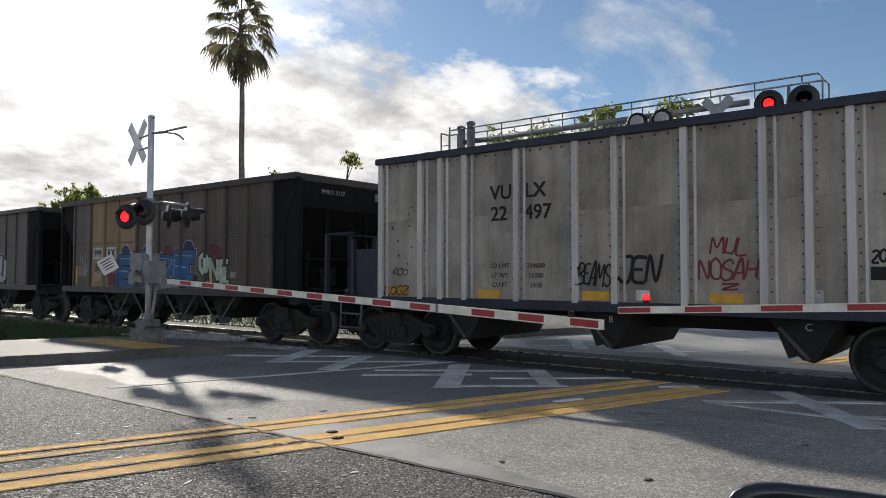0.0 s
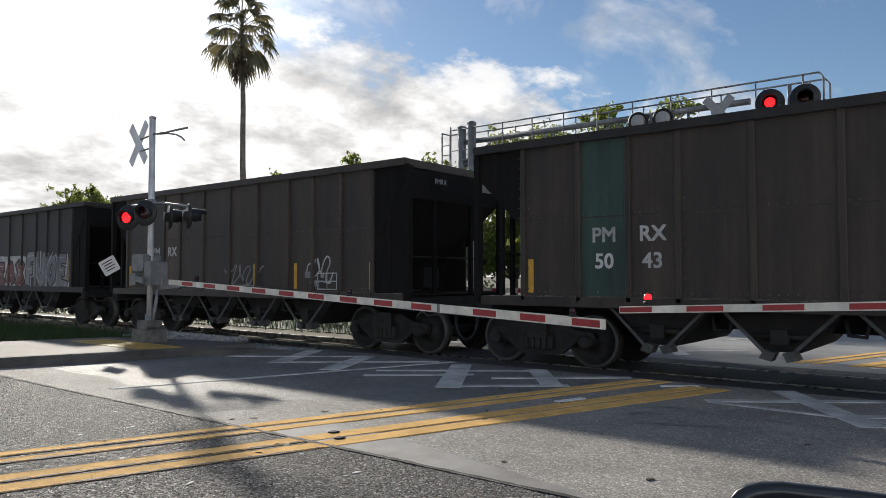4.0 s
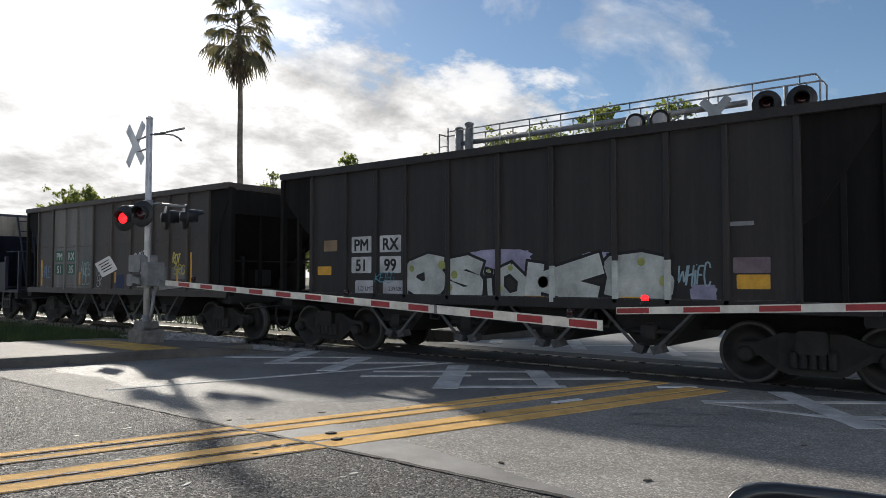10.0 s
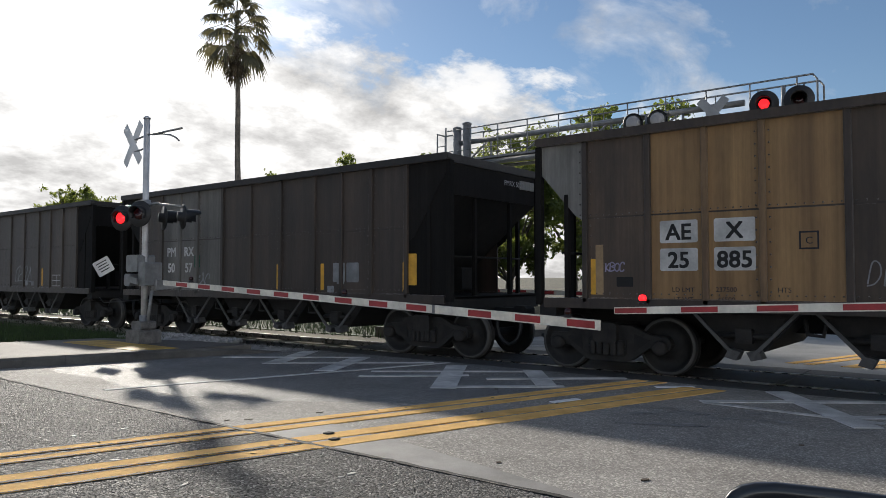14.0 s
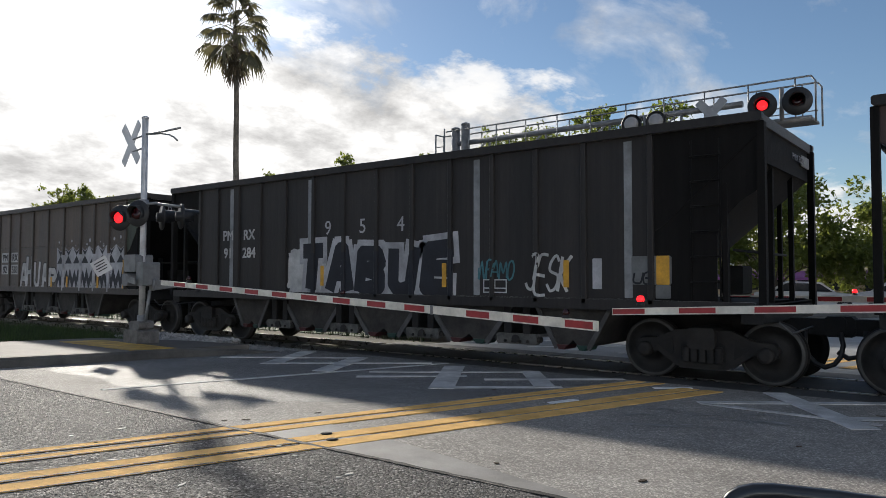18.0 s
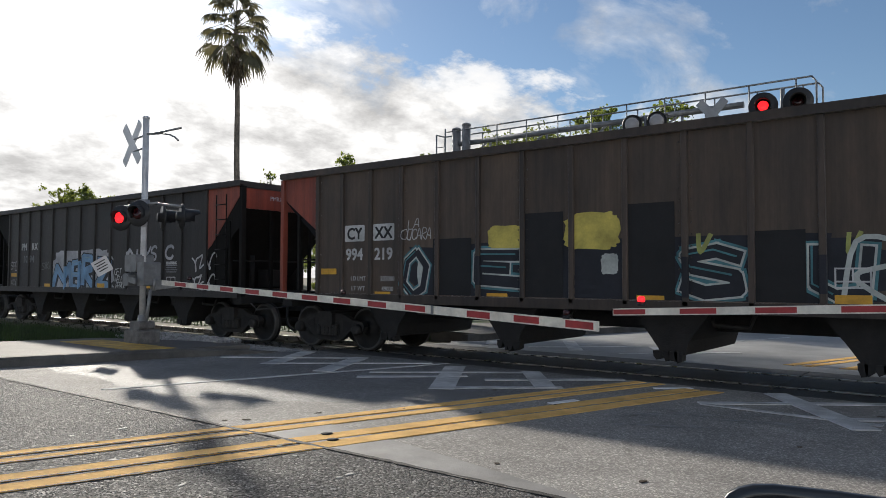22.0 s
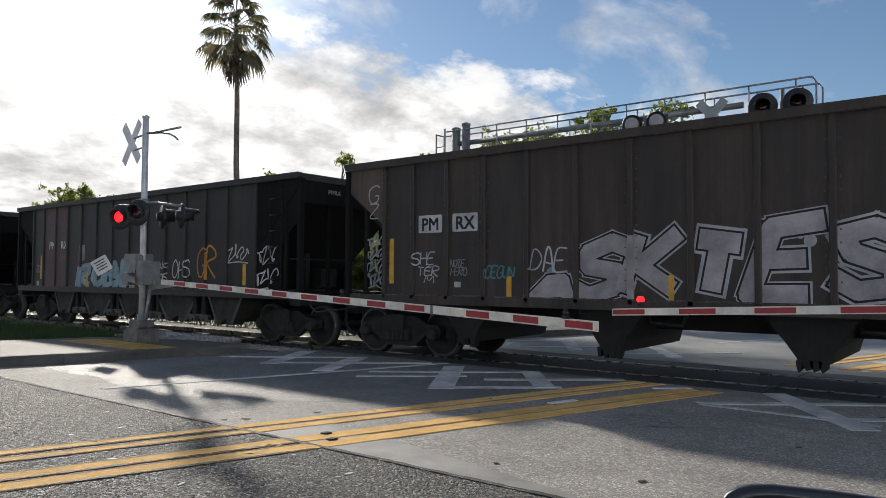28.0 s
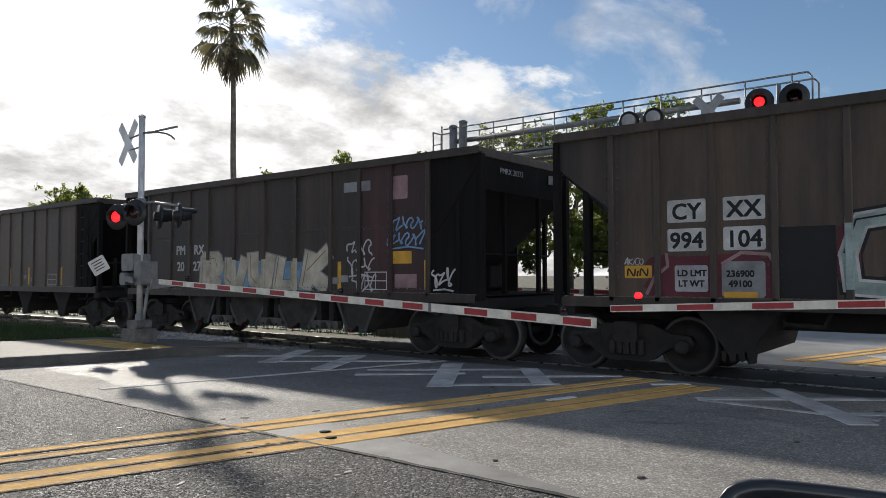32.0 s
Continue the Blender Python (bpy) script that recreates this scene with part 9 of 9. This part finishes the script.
        slabs(c, "graffiti_buff", [box_of(1.75, 2.4, 1.12, 2.1), box_of(3.3, 3.9, 1.12, 2.05)], "black", 0.0105)
        tab(c, 5.55, 1.62, 0.5, 0.26, "refl", "reflector"), tab(c, 4.4, 1.6, 0.4, 0.16, "refl", "reflector", -0.012)
        cloud(c, -5.49, -3.59, 1.17, 1.85, "maroon", 341), cloud(c, -2.91, -2.62, 1.44, 2.2, "maroon", 342)
        slabs(c, "graffiti_buff", [box_of(-3.62, -2.91, 1.2, 2.19)], "black", 0.0105)
        tab(c, -4.78, 1.5, 0.48, 0.38, "silver"), tab(c, -4.06, 1.49, 0.58, 0.5, "grey"), words(c, "LD LMT", -4.77, 1.58, 0.09, "black", 0.003), words(c, "LT WT", -4.78, 1.43, 0.09, "black", 0.003), words(c, "236900", -4.1, 1.57, 0.09, "black", 0.003), words(c, "49100", -4.1, 1.43, 0.09, "black", 0.003)
        letters(c, (("C", -2.88, -2.05, 1.28, 2.41), ("S", -2.05, -1.34, 1.29, 2.36), ("E", -1.34, -0.74, 1.3, 2.32)), "celadon", "white", L, fat=0.34, edge=0.035, inner="black", halo="black", wob=1.5)
        ribbon_line(c, [(-5.45, 1.26), (-5.32, 1.52), (-5.12, 1.68), (-5.14, 1.87)], "pink", 0.05), ribbon_line(c, [(-4.35, 1.7), (-4.08, 1.86), (-3.72, 1.83), (-3.58, 1.55)], "pink", 0.05)
        tab(c, -5.58, 1.6, 0.43, 0.19, "refl", "reflector"), scrawl(c, "NIN", -5.75, -5.42, 1.53, 1.66, "black", 0.025), tab(c, -4.1, 1.27, 0.45, 0.09, "refl", "reflector", -0.006), scrawl(c, "AKICO", -5.79, -5.49, 1.71, 1.8, "silver", 0.016)
    if k == 35:
        cloud(c, -2.6, 1.8, 1.12, 1.9, "sky", 351)
        sprayed(c, "RUULK", -2.5, 2.2, 1.14, 2.15, "cream", "grey", L, 36, 0.03, "tan", 0.42)
        tag(c, 3.0, 1.95, 0.7, 0.75, "white", 352, 2), tag(c, 4.2, 2.4, 0.9, 0.6, "sky", 353, 2), tag(c, 3.1, 1.4, 0.6, 0.4, "white", 354), tag(c, 5.1, 1.5, 0.5, 0.4, "white", 355)
        for x, z, w, h, ink in ((4.0, 3.25, 0.5, 0.45, "pink"), (2.9, 3.35, 0.75, 0.2, "grey"), (4.1, 1.9, 0.5, 0.24, "refl"), (4.2, 1.45, 0.55, 0.26, "pink")):
            tab(c, x, z, w, h, ink, "patch")

# kind, body length, trailing end at the start, base, odd panels, end colour, top rail, underside, label
FLEET = [
    ("alu", 9.42, -9.90, "navy", "light grey aluminium hopper car with navy top rail"),
    ("hop", 11.35, -23.70, "brown", {1: "tan", 2: "tan", 3: "tan"}, "black", "dark", "chute", "brown hopper car with blue graffiti and tan panels"),
    ("hop", 11.42, -36.81, "brown", {1: "tan", 2: "tan", 3: "tan"}, "black", "dark", "chute", "brown hopper car with black and white graffiti"),
    ("hop", 11.47, -49.93, "brown", {1: "tan", 2: "tan", 3: "tan"}, "black", "dark", "chute", "dusty brown hopper car with three tan panels"),
    ("hop", 11.6, -63.40, "dark", {1: "green"}, "black", "black", "chute", "dark brown hopper car with a green panel"),
    ("hop", 11.4, -76.45, "dark", {2: "brown"}, "black", "dark", "chute", "dark brown hopper car"),
    ("hop", 11.4, -89.49, "black", {}, "black", "black", "chute", "black hopper car with red and grey graffiti"),
    ("hop", 11.35, -102.65, "dark", {1: "green", 2: "green", 3: "green"}, "black", "black", "chute", "dark hopper car with green panels and blue graffiti"),
    ("hop", 11.55, -116.0, "dust", {1: "tan", 2: "tan", 3: "tan"}, "black", "dark", "chute", "dusty brown hopper car with tan panels"),
    ("hop", 11.6, -129.25, "black", {1: "slate", 2: "slate", 3: "slate"}, "black", "black", "chute", "black hopper car with mauve graffiti"),
    ("alu", 9.42, -141.25, "alu", "light grey aluminium hopper car with grey end platforms"),
    ("hop", 11.6, -155.41, "black", {}, "black", "black", "chute", "black hopper car with pale green graffiti"),
    ("hop", 11.35, -168.70, "dark", {1: "slate", 2: "slate", 3: "slate"}, "black", "dark", "chute", "dark hopper car with three grey panels and small tags"),
    ("alu", 9.42, -180.83, "navy", "light grey aluminium hopper car with navy ends"),
    ("hop", 11.44, -195.03, "dust", {0: "maroon", 9: "sand"}, "black", "dark", "chute", "dusty tan-brown hopper car with small tags"),
    ("hop", 11.36, -208.31, "brown", {1: "tan", 2: "tan", 3: "tan"}, ("grey", "black"), "dark", "chute", "brown hopper car with three tan panels"),
    ("hop", 11.6, -221.80, "dark", {1: "slate", 2: "slate", 3: "slate"}, "black", "black", "chute", "dark hopper car with three grey panels"),
    ("hop", 11.5, -235.1, "dark", {}, "black", "black", "chute", "dark brown hopper car"),
    ("hop", 11.5, -248.37, "brown", {1: "tan", 2: "tan", 3: "tan"}, "black", "dark", "chute", "brown hopper car with tan panels and large outlined graffiti"),
    ("hop", 14.07, -264.23, "black", {}, ("rust", "black"), "black", "long", "long black hopper car with white graffiti"),
    ("hop", 14.4, -279.98, "black", {}, "black", "black", "air", "long black hopper car with dark outlined graffiti"),
    ("hop", 11.67, -292.96, "brown", {}, ("brown", "olive"), "dark", "air", "brown hopper car with white spiked graffiti"),
    ("hop", 11.9, -306.48, "dark", {8: "maroon", 9: "maroon"}, ("dark", "maroon"), "dark", "air", "dark hopper car with tall blue graffiti letters"),
    ("hop", 13.75, -321.94, "black", {}, "black", "black", "long", "long black hopper car with white outlined letters"),
    ("hop", 14.27, -337.67, "brown", {}, ("red", "dark"), "dark", "long", "long brown hopper car with an orange-red end"),
    ("hop", 14.08, -353.25, "black", {}, ("black", "red"), "black", "long", "long black hopper car with blue graffiti and a red end"),
    ("hop", 14.0, -368.80, "brown", {}, ("brown", "gold"), "dark", "long", "long brown hopper car with pale graffiti and a gold end"),
    ("hop", 13.94, -384.47, "black", {1: "maroon", 2: "maroon"}, "black", "black", "air", "long black hopper car with grey graffiti"),
    ("hop", 14.0, -399.95, "rust", {}, "black", "dark", "long", "long rusty maroon hopper car with grey-green graffiti"),
    ("hop", 14.1, -415.58, "brown", {}, ("red", "dark"), "dark", "long", "long brown hopper car with an orange-red end"),
    ("hop", 14.02, -431.10, "dark", {}, ("brown", "gold"), "dark", "long", "long dark brown hopper car with pale graffiti and a gold end"),
    ("hop", 14.3, -446.89, "black", {1: "maroon", 2: "maroon"}, "black", "black", "air", "long black hopper car with light blue graffiti"),
    ("hop", 11.5, -460.19, "brown", {}, ("brown", "olive"), "dark", "air", "brown hopper car with silver graffiti"),
    ("hop", 14.23, -476.07, "black", {1: "maroon", 2: "maroon"}, "black", "black", "air", "long black hopper car with white outlined graffiti"),
    ("hop", 13.9, -491.68, "brown", {}, ("dark", "red"), "dark", "long", "long brown hopper car with teal graffiti and a red end"),
    ("hop", 11.9, -505.1, "dark", {8: "maroon", 9: "maroon"}, "black", "dark", "air", "dark hopper car with faded white graffiti"),
    ("hop", 14.1, -520.8, "brown", {}, "black", "dark", "long", "long brown hopper car"),
]
CARS = []


def train():
    for k, row in enumerate(FLEET):
        c = thing("hopper_car", row[-1], "hopper car", group="hopper cars of the train")
        if row[0] == "alu":
            aluminium_hopper(c, row[3])
        else:
            _, L, _, base, odd, end, chord, low, _ = row
            hopper(c, L, base, odd, end, chord, low)
        dress(k, c, row[1])
        CARS.append((c, row[2] + row[1] / 2, row[1]))


def motions():
    for c, x, _ in CARS:
        walk(c, [(t, Matrix.Translation((x + run(t), TRACK_Y, 0.0))) for t in range(33)])
    # the signal lights change sides every 0.6375 s
    for ob, first, second, rests in FLASHES:
        rows = [(0.0, first)]
        for n in range(50):
            a, b = (first, second) if n % 2 == 0 else (second, first)
            t = 0.375 + 0.6375 * n
            rows += [(t - 0.025, a), (t + 0.01, b)]
        rows.append((32.0, rows[-1][1]))
        for t0, t1 in rests:
            # unlit for a while: the light draws back into its lamp
            inside = [m for t, m in rows if t <= t0][-1] @ Matrix.Translation((0, 0.1, 0))
            before, after = [r for r in rows if r[0] < t0 - 0.03], [r for r in rows if r[0] > t1 + 0.03]
            rows = before + [(t0 - 0.025, before[-1][1]), (t0 + 0.01, inside), (t1 - 0.025, inside), (t1 + 0.01, after[0][1])] + after
        walk(ob, rows)


ground()
paint()
ballast_and_grass()
road_litter()
crossing_signal()
cantilever()
far_side()
own_car()
train()
motions()
